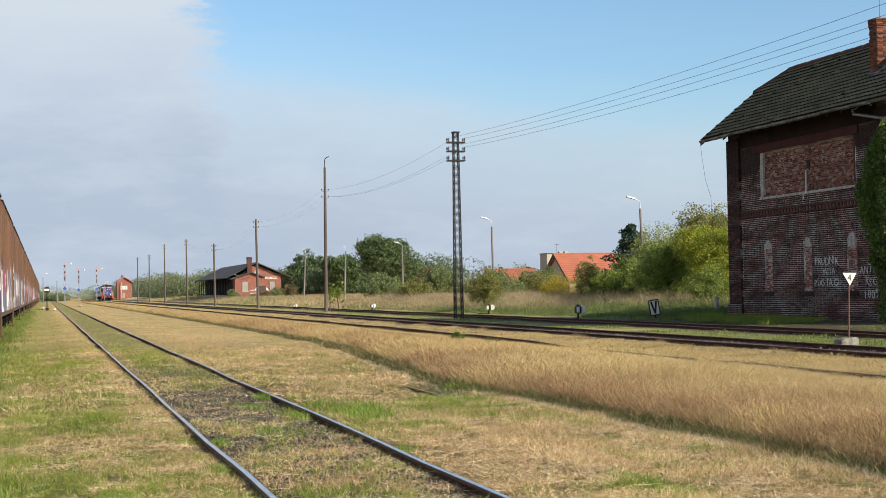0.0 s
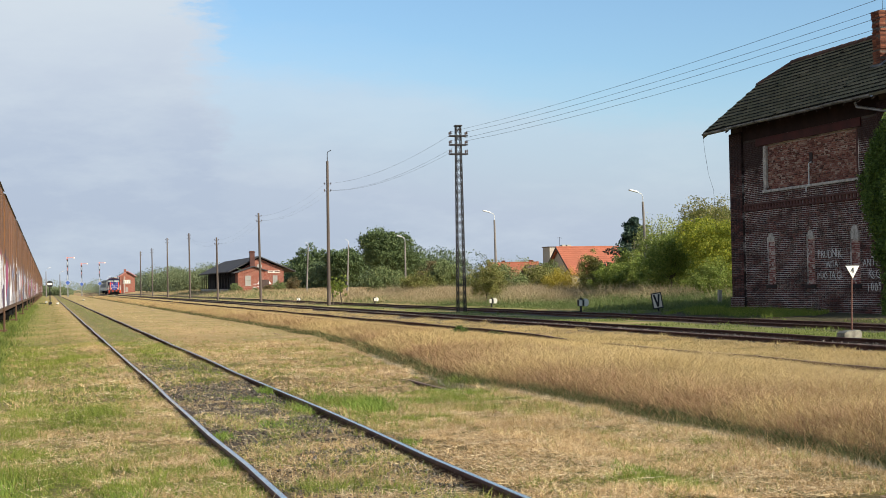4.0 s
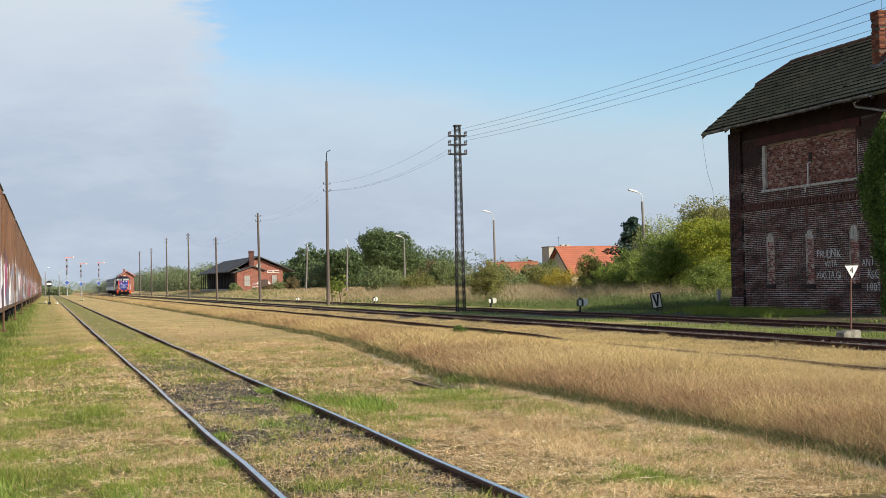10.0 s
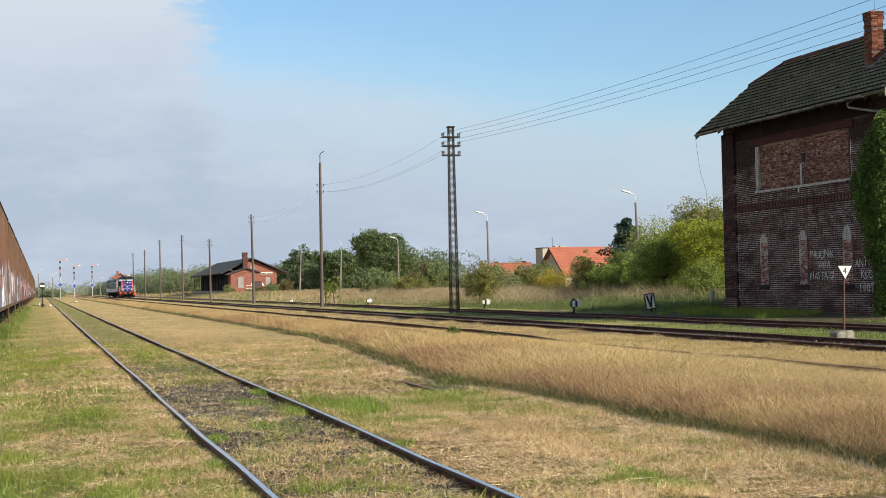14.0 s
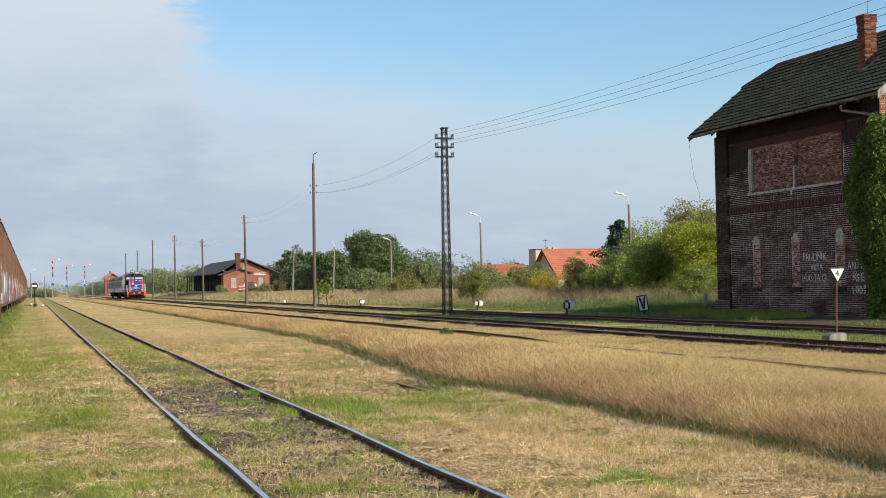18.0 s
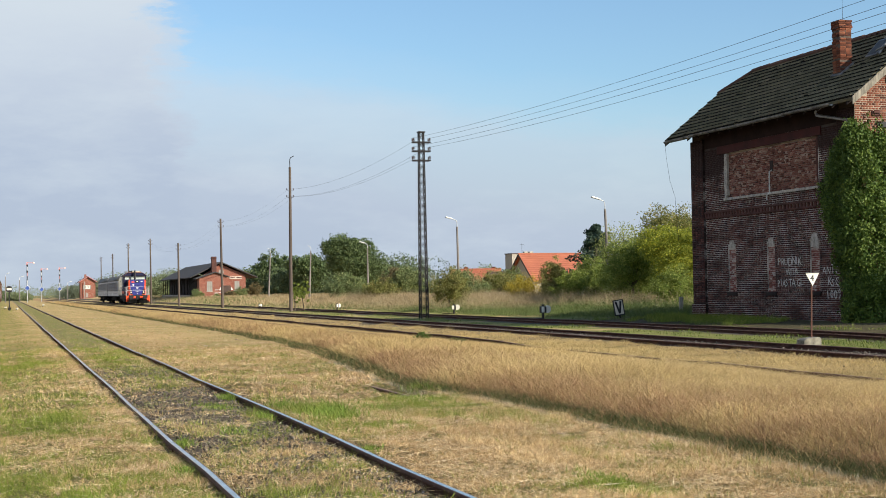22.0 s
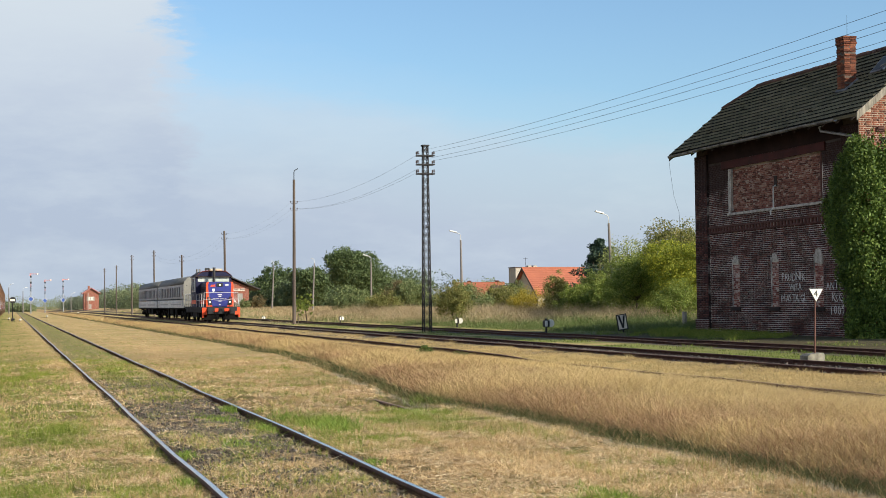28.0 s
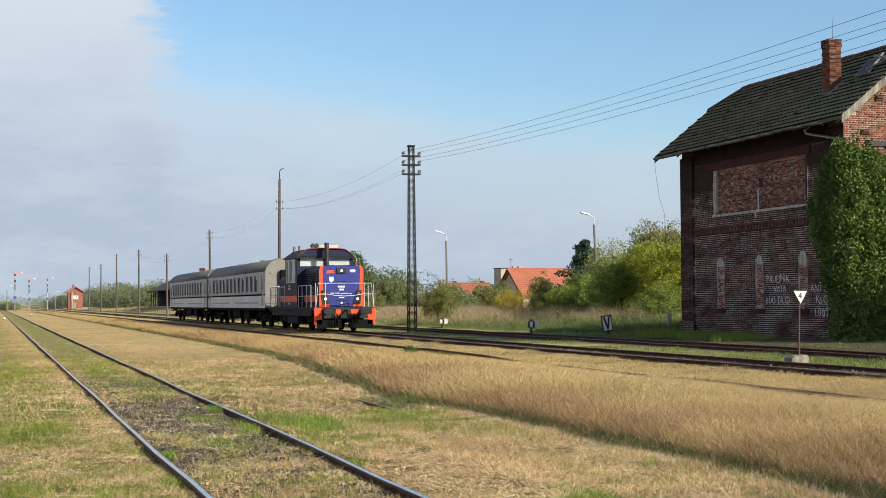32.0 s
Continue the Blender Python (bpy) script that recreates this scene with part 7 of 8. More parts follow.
# ---------------------------------------------------------------- grass, weeds, bushes, trees
M.update({
    "straw": leaf_mat("mown_straw", (0.31, 0.185, 0.082), (0.70, 0.48, 0.225), (0.98, 0.77, 0.44), 0.2),
    "litter": leaf_mat("straw_litter", (0.27, 0.155, 0.078), (0.74, 0.515, 0.27), (1.0, 0.84, 0.56), 0.1),
    "lawn": leaf_mat("green_blades", (0.13, 0.18, 0.022), (0.25, 0.32, 0.045), (0.43, 0.43, 0.105), 0.35),
    "tan": leaf_mat("tall_tan_grass", (0.52, 0.375, 0.155), (0.66, 0.485, 0.215), (0.80, 0.61, 0.31), 0.3),
    "brown": leaf_mat("tall_brown_grass", (0.29, 0.165, 0.085), (0.42, 0.25, 0.13), (0.55, 0.36, 0.20), 0.3),
    # green blades with the shade at the tall grass's foot in their colour
    "under": leaf_mat("shade_darkened_green_grass", (0.055, 0.066, 0.020), (0.105, 0.118, 0.038), (0.20, 0.195, 0.075), 0.25),
    "verge": leaf_mat("verge_blades", (0.085, 0.125, 0.024), (0.17, 0.225, 0.045), (0.3, 0.31, 0.085), 0.3),
    "willow": leaf_mat("willow_leaves", (0.17, 0.21, 0.06), (0.33, 0.37, 0.11), (0.50, 0.50, 0.20), 0.35),
    "russet": leaf_mat("browning_shrub_leaves", (0.125, 0.14, 0.036), (0.245, 0.25, 0.068), (0.41, 0.33, 0.12), 0.35),
    "seed": leaf_mat("seed_heads", (0.52, 0.37, 0.18), (0.65, 0.48, 0.25), (0.77, 0.6, 0.36), 0.3),
    "stalk": leaf_mat("bleached_stalks", (0.55, 0.40, 0.20), (0.74, 0.58, 0.34), (0.92, 0.80, 0.56), 0.1),
    # horizon leaves paled: the distance haze is part of their colour
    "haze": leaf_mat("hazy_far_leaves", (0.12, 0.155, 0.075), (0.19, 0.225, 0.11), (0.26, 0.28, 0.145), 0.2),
    "weed": leaf_mat("green_weeds", (0.07, 0.105, 0.028), (0.14, 0.19, 0.052), (0.26, 0.28, 0.11), 0.3),
    "reed": leaf_mat("dry_field_grass", (0.28, 0.205, 0.11), (0.44, 0.34, 0.19), (0.58, 0.47, 0.28), 0.25),
    "stub": leaf_mat("bleached_stubs", (0.26, 0.22, 0.14), (0.40, 0.36, 0.25), (0.62, 0.57, 0.42), 0.1),
    "tuft": leaf_mat("fresh_tuft_blades", (0.12, 0.19, 0.03), (0.22, 0.32, 0.05), (0.36, 0.42, 0.10), 0.35),
    "plume": leaf_mat("pinkish_seed_heads", (0.24, 0.175, 0.12), (0.36, 0.28, 0.20), (0.46, 0.38, 0.28), 0.25),
    "ivy": leaf_mat("ivy_leaves", (0.042, 0.080, 0.016), (0.112, 0.182, 0.033), (0.235, 0.31, 0.064), 0.2),
    # four tree greens greyed for distance haze, strongest in the misty one
    "oak": leaf_mat("dark_tree_leaves", (0.05, 0.08, 0.03), (0.1, 0.145, 0.052), (0.165, 0.21, 0.085), 0.2),
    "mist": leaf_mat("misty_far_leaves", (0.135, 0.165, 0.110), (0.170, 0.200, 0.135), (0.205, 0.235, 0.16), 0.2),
    "grove": leaf_mat("grove_leaves", (0.06, 0.092, 0.043), (0.12, 0.16, 0.068), (0.18, 0.22, 0.1), 0.2),
    "pale": leaf_mat("haze_paled_grove_leaves", (0.123, 0.165, 0.075), (0.215, 0.272, 0.123), (0.297, 0.347, 0.165), 0.2),
    "olive": leaf_mat("olive_bush_leaves", (0.11, 0.15, 0.055), (0.21, 0.26, 0.1), (0.31, 0.33, 0.14), 0.25),
    "lime": leaf_mat("yellow_green_leaves", (0.15, 0.195, 0.026), (0.36, 0.40, 0.048), (0.66, 0.60, 0.07), 0.4),
    "shrub": leaf_mat("shrub_leaves", (0.12, 0.175, 0.03), (0.26, 0.325, 0.065), (0.44, 0.45, 0.115), 0.35),
    "rustleaf": leaf_mat("reddish_bush_leaves", (0.105, 0.083, 0.042), (0.180, 0.150, 0.068), (0.255, 0.180, 0.075), 0.2),
    "conifer": leaf_mat("spruce_needles", (0.02, 0.042, 0.032), (0.045, 0.078, 0.052), (0.075, 0.11, 0.068), 0.1),
    "gold": leaf_mat("goldenrod_flowers", (0.26, 0.20, 0.02), (0.44, 0.33, 0.03), (0.56, 0.43, 0.06), 0.25),
    "bark": plain("grey_bark", (0.12, 0.095, 0.07), 0.95, 0, 0.5, 12, 2, 0.6, 0.2, (1, 1, 0.25)),
})


def scatter(r, n, x0, x1, y0, y1):
    """Places in a strip, denser towards the near end."""
    y = y0 * (y1 / y0) ** r.uniform(0, 1, n)
    return r.uniform(x0, x1, n), y


def tall_edge(y):
    """Where the unmown grass begins, along the line."""
    return np.interp(y, [8, 17, 19, 21, 24, 27, 31, 36, 42, 60, 100], [6.12, 6.15, 6.0, 5.8, 5.98, 6.3, 6.7, 7.15, 7.55, 7.7, 7.65])


def greenness(x, y):
    g = 0.45 * patchy(x, y, 1.3, 3) + 0.85 * patchy(x, y, 0.40, 4) - 0.44
    g = g + 0.45 * np.clip((-0.8 - x) / 1.0, 0, 1.0)
    g = g + 0.52 * np.clip((1.35 - x) / 1.0, 0, 1.0) + 0.45 * np.clip((y - 22) / 14, 0, 1) * np.clip((1.3 - x) / 1.6, 0, 1.0)
    g = g + 1.3 * np.exp(-((x - 3.6) / 0.42) ** 2 - ((y - 16.9) / 1.6) ** 2) + 0.9 * np.exp(-((x - 2.75) / 0.25) ** 2 - ((y - 16.2) / 1.6) ** 2) + 0.75 * np.exp(-((x + 0.3) / 0.55) ** 2 - ((y - 11.4) / 0.8) ** 2)
    g = g + 0.8 * np.exp(-((x - 4.9) / 1.0) ** 2 - ((y - 18.4) / 1.3) ** 2) + 0.7 * np.exp(-((x - 4.3) / 0.3) ** 2 - ((y - 9.9) / 0.6) ** 2)
    g = g + 0.6 * np.exp(-((x - 2.25) / 0.6) ** 4) * (0.5 + 0.8 * (y > 24)) - 0.5 * np.exp(-((x - 3.9) / 1.3) ** 2 - ((y - 12.0) / 2.6) ** 2)
    return g


def bare(x, y):
    """Share of cinder soil between the rails of the near siding."""
    s = np.exp(-((x - 2.25) / 0.80) ** 8)
    b = np.exp(-((y - 17.4) / 4.6) ** 8) + 0.6 * np.exp(-((y - 10.4) / 1.8) ** 4) + 0.6 * np.exp(-((y - 26.5) / 1.6) ** 4)
    b = s * b * np.clip(0.80 + 0.75 * patchy(x, y, 0.42, 9), 0.25, 0.97)
    b = b + 0.55 * np.exp(-((np.abs(x - 2.245) - 0.70) / 0.05) ** 2) + np.exp(-((x - 5.6) / 0.35) ** 4 - ((y - 20.7) / 1.2) ** 4)
    return b + 0.6 * (patchy(x, y, 0.7, 55) > 0.55) + 0.75 * (patchy(x, y, 0.22, 56) > 0.35)


def make_mown():
    r = np.random.default_rng(11)
    sets = {"straw": [], "lawn": [], "litter": []}
    for n, y0, y1, x0, x1, w, h in ((380000, 8.8, 19, -3.2, 6.2, 0.0052, 0.040), (150000, 19, 40, -4.0, 7.4, 0.010, 0.042), (46000, 30, 90, -4.2, 7.8, 0.014, 0.03), (14000, 90, 260, -4.2, 7.8, 0.03, 0.04)):
        x, y = scatter(r, n, x0, x1, y0, y1)
        keep = (x < tall_edge(y) + 0.12) & (x < 0.70 * y + 0.6) & (r.uniform(0, 1, n) > bare(x, y))
        x, y = x[keep], y[keep]
        g = greenness(x, y) + r.normal(0, 0.42, len(x))
        # cut stalks lie in swathes
        lying = r.uniform(0, 1, len(x)) < np.clip(0.55 + 0.5 * patchy(x, y, 0.6, 57), 0.2, 0.9)
        kind = np.where(g > 0.12, 1, np.where(lying, 2, 0))
        kind = np.where((x > tall_edge(y) - 0.16) & (kind == 1), 2, kind)
        hh = h * r.uniform(0.35, 1.5, len(x)) * np.clip(1 + 0.55 * patchy(x, y, 0.8, 5), 0.35, 1.9)
        for k, name in enumerate(("straw", "lawn", "litter")):
            q = kind == k
            m = hh[q] * (1.35, 1.75, 0.5)[k]
            sets[name].append((x[q], y[q], m, np.full(q.sum(), w * (0.9, 0.9, 1.15)[k]), np.full(q.sum(), (1.6, 1.2, 6.0)[k])))
    for name, label in (("straw", "short mown straw-coloured grass"), ("lawn", "patches of short fresh green grass"), ("litter", "cut dry stalks lying on the ground")):
        x, y, h, w, lean = (np.concatenate(c) for c in zip(*sets[name]))
        me = stubble(name + "_grass", x, y, ground_z(x, y) + (0.012 if name == "litter" else -0.004), h, w, lean, M[name], 21)
        tagged(new(name + "_grass", me), label, "grass", kind="stuff")


def make_tall():
    r = np.random.default_rng(12)
    sets = {"tan": [], "brown": [], "under": []}
    for n, y0, y1, w, far in ((270000, 8.8, 22, 0.0034, 14.9), (190000, 22, 48, 0.0068, 15.0), (130000, 48, 110, 0.0085, 15.0), (42000, 110, 320, 0.021, 15.0)):
        x, y = scatter(r, n, 5.6, far, y0, y1)
        keep = (x > tall_edge(y) + 0.10 * patchy(x, y, 0.5, 2)) & (x < 0.70 * y + 0.8)
        keep &= ~((np.abs(x - 12.42) < np.where(y > 34, 0.38, 0.30)) & (r.uniform(0, 1, n) < np.where(y > 34, 0.9, 0.25 + 0.6 * (patchy(x, y, 1.4, 27) > 0.1))))
        keep &= (x < 13.2) | (patchy(x, y, 1.6, 22) > np.where(y < 46, -0.8, -0.35))
        x, y = x[keep], y[keep]
        m = len(x)
        e = x - tall_edge(y)
        tallness = np.interp(x, [5.5, 9.0, 10.3, 11.4, 12.2, 12.8, 14.8], [0.40, 0.36, 0.25, 0.15, 0.11, 0.10, 0.06])
        h = tallness * np.clip(0.36 + e * 0.62, 0.34, 1.0) * r.uniform(0.35, 1.15, m) * np.clip(1 + 0.30 * patchy(x, y, 1.6, 6), 0.5, 1.5)
        b = 0.8 * patchy(x, y, 3.0, 7) + 0.4 * patchy(x, y, 0.9, 8) - 0.22 * (x - 8.6) + r.normal(0, 0.45, m)
        # darkened blades crowd the edge, to stand for the shade along its foot
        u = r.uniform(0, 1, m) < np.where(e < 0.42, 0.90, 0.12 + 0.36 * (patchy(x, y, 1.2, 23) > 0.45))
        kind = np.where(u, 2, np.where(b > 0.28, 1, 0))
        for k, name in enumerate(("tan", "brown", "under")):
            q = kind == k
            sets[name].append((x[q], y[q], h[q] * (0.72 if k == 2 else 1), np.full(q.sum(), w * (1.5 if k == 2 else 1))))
    for name, label in (("tan", "tall unmown tan grass with seed heads"), ("brown", "tall brownish dry grass"), ("under", "green grass under the tall stalks, darkened for shade")):
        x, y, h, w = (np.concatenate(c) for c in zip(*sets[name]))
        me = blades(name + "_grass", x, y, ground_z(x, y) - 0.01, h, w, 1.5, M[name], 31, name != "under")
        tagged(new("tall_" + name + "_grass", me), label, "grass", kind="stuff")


def make_seed_heads():
    """The haze of fine seed heads over the tall grass."""
    r = np.random.default_rng(52)
    for n, y0, y1, size in ((130000, 8.8, 26, 0.0052),):
        x, y = scatter(r, n, 5.8, 14.0, y0, y1)
        keep = (x > tall_edge(y) + 0.35 + 0.2 * patchy(x, y, 0.5, 2)) & (x < 0.70 * y + 0.8) & (patchy(x, y, 1.2, 23) < 0.55)
        x, y = x[keep], y[keep]
        e = x - tall_edge(y)
        top = np.interp(x, [5.5, 9.0, 10.3, 11.4, 12.2, 12.8, 14.8], [0.40, 0.36, 0.25, 0.15, 0.11, 0.10, 0.06]) * np.clip(0.36 + e * 0.62, 0.34, 1.0) * np.clip(1 + 0.30 * patchy(x, y, 1.6, 6), 0.5, 1.5)
        c = np.stack([x, y, ground_z(x, y) + top * r.uniform(0.55, 1.08, len(x))], 1)
        tagged(new("seed_heads", leaves(c, size, M["seed"], 53, "seed_heads")), "fine pale seed heads over the tall dry grass", "grass", kind="stuff")


def make_stalks():
    """Longer pale stalks left lying across the stubble by the mower."""
    r = np.random.default_rng(54)
    x, y = scatter(r, 26000, -3.0, 6.1, 8.8, 24)
    keep = (x < tall_edge(y)) & (x < 0.70 * y + 0.6) & (patchy(x, y, 0.9, 58) + r.normal(0, 0.4, len(x)) > 0.1)
    x, y = x[keep], y[keep]
    n = len(x)
    tagged(new("lying_stalks", stubble("lying_stalks", x, y, ground_z(x, y) + 0.022, r.uniform(0.004, 0.03, n), np.full(n, 0.0055), r.uniform(4, 13, n), M["stalk"], 59)), "long pale cut stalks lying across the stubble", "grass", kind="stuff")


def make_rim():
    """Bleached stubs along the border that the mower left, and strong green tufts beside the rail."""
    r = np.random.default_rng(81)
    y = 8.8 * (30 / 8.8) ** r.uniform(0, 1, 3600)
    x = tall_edge(y) + 0.10 * patchy(tall_edge(y), y, 0.5, 2) - np.abs(r.normal(0.0, 0.045, len(y)))
    h = r.uniform(0.02, 0.085, len(y))
    tagged(new("stub_rim", stubble("stub_rim", x, y, ground_z(x, y) - 0.004, h, np.full(len(y), 0.007), np.full(len(y), 0.7), M["stub"], 82)), "bleached cut stubs along the border of the tall grass", "grass", kind="stuff")
    spots = ((3.55, 16.4, 0.30, 0.17), (3.75, 17.3, 0.34, 0.16), (3.35, 18.2, 0.22, 0.13), (2.86, 19.6, 0.12, 0.13), (2.84, 16.6, 0.12, 0.11), (4.5, 17.6, 0.4, 0.09), (5.3, 19.0, 0.5, 0.09), (6.0, 21.0, 0.3, 0.14),
             (-0.5, 11.2, 0.35, 0.12), (-0.9, 12.4, 0.4, 0.11), (0.5, 10.0, 0.2, 0.09), (1.35, 11.9, 0.1, 0.10), (1.6, 14.2, 0.12, 0.09), (2.2, 15.0, 0.25, 0.07), (2.5, 18.2, 0.25, 0.08), (4.35, 10.2, 0.2, 0.09), (3.15, 12.8, 0.08, 0.09))
    xs, ys, hs = [], [], []
    for cx, cy, rad, top in spots:
        k = int(900 * rad + 120)
        a, b = cx + r.normal(0, rad * 0.5, k), cy + r.normal(0, rad * 1.3, k)
        xs.append(a)
        ys.append(b)
        hs.append(top * r.uniform(0.35, 1.1, k))
    x, y, h = np.concatenate(xs), np.concatenate(ys), np.concatenate(hs)
    keep = np.abs(np.abs(x - 2.245) - 0.7525) > 0.05
    x, y, h = x[keep], y[keep], h[keep]
    tagged(new("green_tufts", blades("green_tufts", x, y, ground_z(x, y) - 0.005, h, np.full(len(x), 0.0075), 0.8, M["tuft"], 83)), "strong green tufts of grass beside the rails", "grass", kind="stuff")


def make_fringe():
    """Dry tufts along the near side of the main line."""
    r = np.random.default_rng(71)
    y = 19 + 83 * r.uniform(0, 1, 24000) ** 1.6
    x = 14.95 - np.abs(r.normal(0, 0.5, len(y)))
    keep = patchy(x, y, 1.1, 72) > 0.1
    x, y = x[keep], y[keep]
    h = 0.095 * r.uniform(0.4, 1.3, len(x)) * np.clip(1 + 0.6 * patchy(x, y, 0.8, 73), 0.4, 1.8)
    tagged(new("fringe_grass", blades("fringe_grass", x, y, ground_z(x, y) - 0.01, h, np.full(len(x), 0.006), 1.2, M["tan"], 74, True)), "dry tufts of grass beside a rusty rail", "grass", kind="stuff")


def make_wagon_weeds():
    """Rank dark grass and weeds along the foot of the goods wagons."""
    r = np.random.default_rng(75)
    n = 16000
    y = 24 * (150 / 24) ** r.uniform(0, 1, n)
    x = -1.55 + 0.9 * np.abs(r.normal(0, 0.55, n)) - 0.5 * r.uniform(0, 1, n)
    keep = patchy(x, y, 1.5, 76) > -0.35
    x, y = x[keep], y[keep]
    h = r.uniform(0.08, 0.42, len(x)) * np.clip(1.1 - 0.7 * (x + 1.6), 0.3, 1.2) * np.clip(1 + 0.6 * patchy(x, y, 2.2, 77), 0.3, 1.7)
    tagged(new("wagon_weeds", blades("wagon_weeds", x, y, ground_z(x, y) - 0.01, h, np.full(len(x), 0.016), 0.7, M["verge"], 78)), "rank green weeds along the foot of the goods wagons", "weeds", kind="stuff")


def make_verge():
    """Grass beyond the main line: a green strip, weeds on the bank, and the dry field."""
    r = np.random.default_rng(13)
    x, y = scatter(r, 62000, 17.2, 28.1, 24, 110)
    keep = (np.abs(x - 21.9) > 1.05 + 0.4 * patchy(x, y, 1.2, 14)) & (patchy(x, y, 2.2, 15) > -0.08 + 0.35 * (x < 18.2) + 0.25 * (np.abs(x - 21.9) < 2.0) + 0.5 * (x > 23.2) * (y < 60) - 1.3 * np.exp(-((x - 26.3) / 1.5) ** 4 - ((y - 50.5) / 3.2) ** 4))
    x, y = x[keep], y[keep]
    h = np.where(x < 20.6, 0.08, 0.11) * r.uniform(0.4, 1.4, len(x)) * np.clip(1 + 0.6 * patchy(x, y, 1.4, 16), 0.3, 1.8)
    tagged(new("verge_grass", blades("verge_grass", x, y, ground_z(x, y) - 0.01, h, np.full(len(x), 0.015), 0.7, M["verge"], 41)), "fresh green grass between the rails and the weedy bank", "grass", kind="stuff")
    # the bank: fine green grass low down, straw-coloured flowering stalks over it, drier farther along
    x, y = scatter(r, 230000, 24.3, 44, 57, 140)
    keep = (x > 24.8 + 1.7 * np.clip((66 - y) / 7, 0, 1) + 0.5 * patchy(x, y, 1.6, 26)) & (x < 0.64 * y + 2)
    x, y = x[keep], y[keep]
    rise = np.clip(0.24 + (x - 24.8) / 6, 0.2, 1.0) * np.clip(1 + 0.5 * patchy(x, y, 2.4, 17), 0.4, 1.6)
    dryness = 0.5 * patchy(x, y, 4.0, 18) + 0.024 * (y - 82) + 0.11 * (x - 28) - 0.35 * np.clip((78 - y) / 14, 0, 1) + r.normal(0, 0.42, len(x))
    dry = dryness > 0.35
    h = rise * np.where(dry, r.uniform(0.55, 1.15, len(x)), r.uniform(0.2, 0.75, len(x)))
    for q, name, label in ((~dry, "weed", "rank green grass on the bank"), (dry, "reed", "dry straw-coloured flowering grass on the bank")):
        tagged(new(name + "_bank", blades(name + "_bank", x[q], y[q], ground_z(x[q], y[q]) - 0.01, h[q], np.full(q.sum(), 0.013 if name == "weed" else 0.011), 0.95, M[name], 42, name == "reed")), label, "weeds", kind="stuff")
    # haze of seed heads over the bank
    x, y = scatter(r, 46000, 25.2, 42, 60, 130)
    keep = (x > 25.8 + 1.7 * np.clip((66 - y) / 7, 0, 1)) & (x < 0.64 * y + 2) & (0.5 * patchy(x, y, 4.0, 18) + 0.5 * patchy(x, y, 1.3, 65) + 0.014 * (y - 82) > 0.05)
    x, y = x[keep], y[keep]
    top = np.clip(0.24 + (x - 24.8) / 6, 0.2, 1.0) * np.clip(1 + 0.5 * patchy(x, y, 2.4, 17), 0.4, 1.6)
    c = np.stack([x, y, ground_z(x, y) + top * r.uniform(0.6, 1.15, len(x))], 1)
    tagged(new("bank_seed_heads", leaves(c, 0.017, M["plume"], 66, "bank_seed_heads")), "dull pinkish seed heads over the bank", "weeds", kind="stuff")
    # broad-leaved growth in patches among the stalks
    x, y = scatter(r, 60000, 24.6, 40, 58, 120)
    keep = (x > 25.2 + 1.7 * np.clip((66 - y) / 7, 0, 1) + 0.5 * patchy(x, y, 1.6, 26)) & (x < 0.64 * y + 2) & (patchy(x, y, 1.8, 61) > 0.15)
    x, y = x[keep], y[keep]
    top = np.clip(0.14 + (x - 24.8) / 8, 0.12, 0.7) * np.clip(1 + 0.6 * patchy(x, y, 1.3, 62), 0.3, 1.7)
    c = np.stack([x, y, ground_z(x, y) + top * r.uniform(0, 1, len(x)) ** 0.6], 1)
    tagged(new("bank_herbs", leaves(c, 0.034, M["weed"], 63, "bank_herbs")), "low broad-leaved herbs in patches on the bank", "weeds", kind="stuff")
    # fresh green at the foot of the signal box
    x, y = r.uniform(24.2, 28.15, 22000), r.uniform(46.0, 58.5, 22000)
    keep = patchy(x, y, 1.1, 67) + 1.1 * np.exp(-((y - 51.0) / 3.6) ** 4) * np.exp(-((x - 26.6) / 1.3) ** 4) > 0.25
    x, y = x[keep], y[keep]
    h = r.uniform(0.08, 0.26, len(x)) * np.clip(1 + 0.5 * patchy(x, y, 0.8, 68), 0.4, 1.6)
    tagged(new("wall_foot_grass", blades("wall_foot_grass", x, y, ground_z(x, y) - 0.01, h, np.full(len(x), 0.013), 0.8, M["lawn"], 69)), "fresh green grass along the foot of the brick wall", "grass", kind="stuff")
    x, y = scatter(r, 90000, 17.8, 60, 105, 330)
    keep = ~((x > 28.5) & (x < 40) & (y > 235) & (y < 290)) & (np.abs(x - 21.9) > 1.1)
    x, y = x[keep], y[keep]
    h = r.uniform(0.12, 0.6, len(x)) * np.clip((x - 18) / 7, 0.2, 1.1)
    green = patchy(x, y, 9.0, 19) - 0.06 * (x - 25) + r.normal(0, 0.5, len(x)) > 0.0
    for q, name, label in ((green, "weed", "low green grass beside the far line"), (~green, "reed", "pale dry meadow grass far along the line")):
        tagged(new(name + "_meadow", blades(name + "_meadow", x[q], y[q], ground_z(x[q], y[q]) - 0.01, h[q], np.full(q.sum(), 0.032), 0.9, M[name], 43, name == "reed")), label, "meadow", kind="stuff")


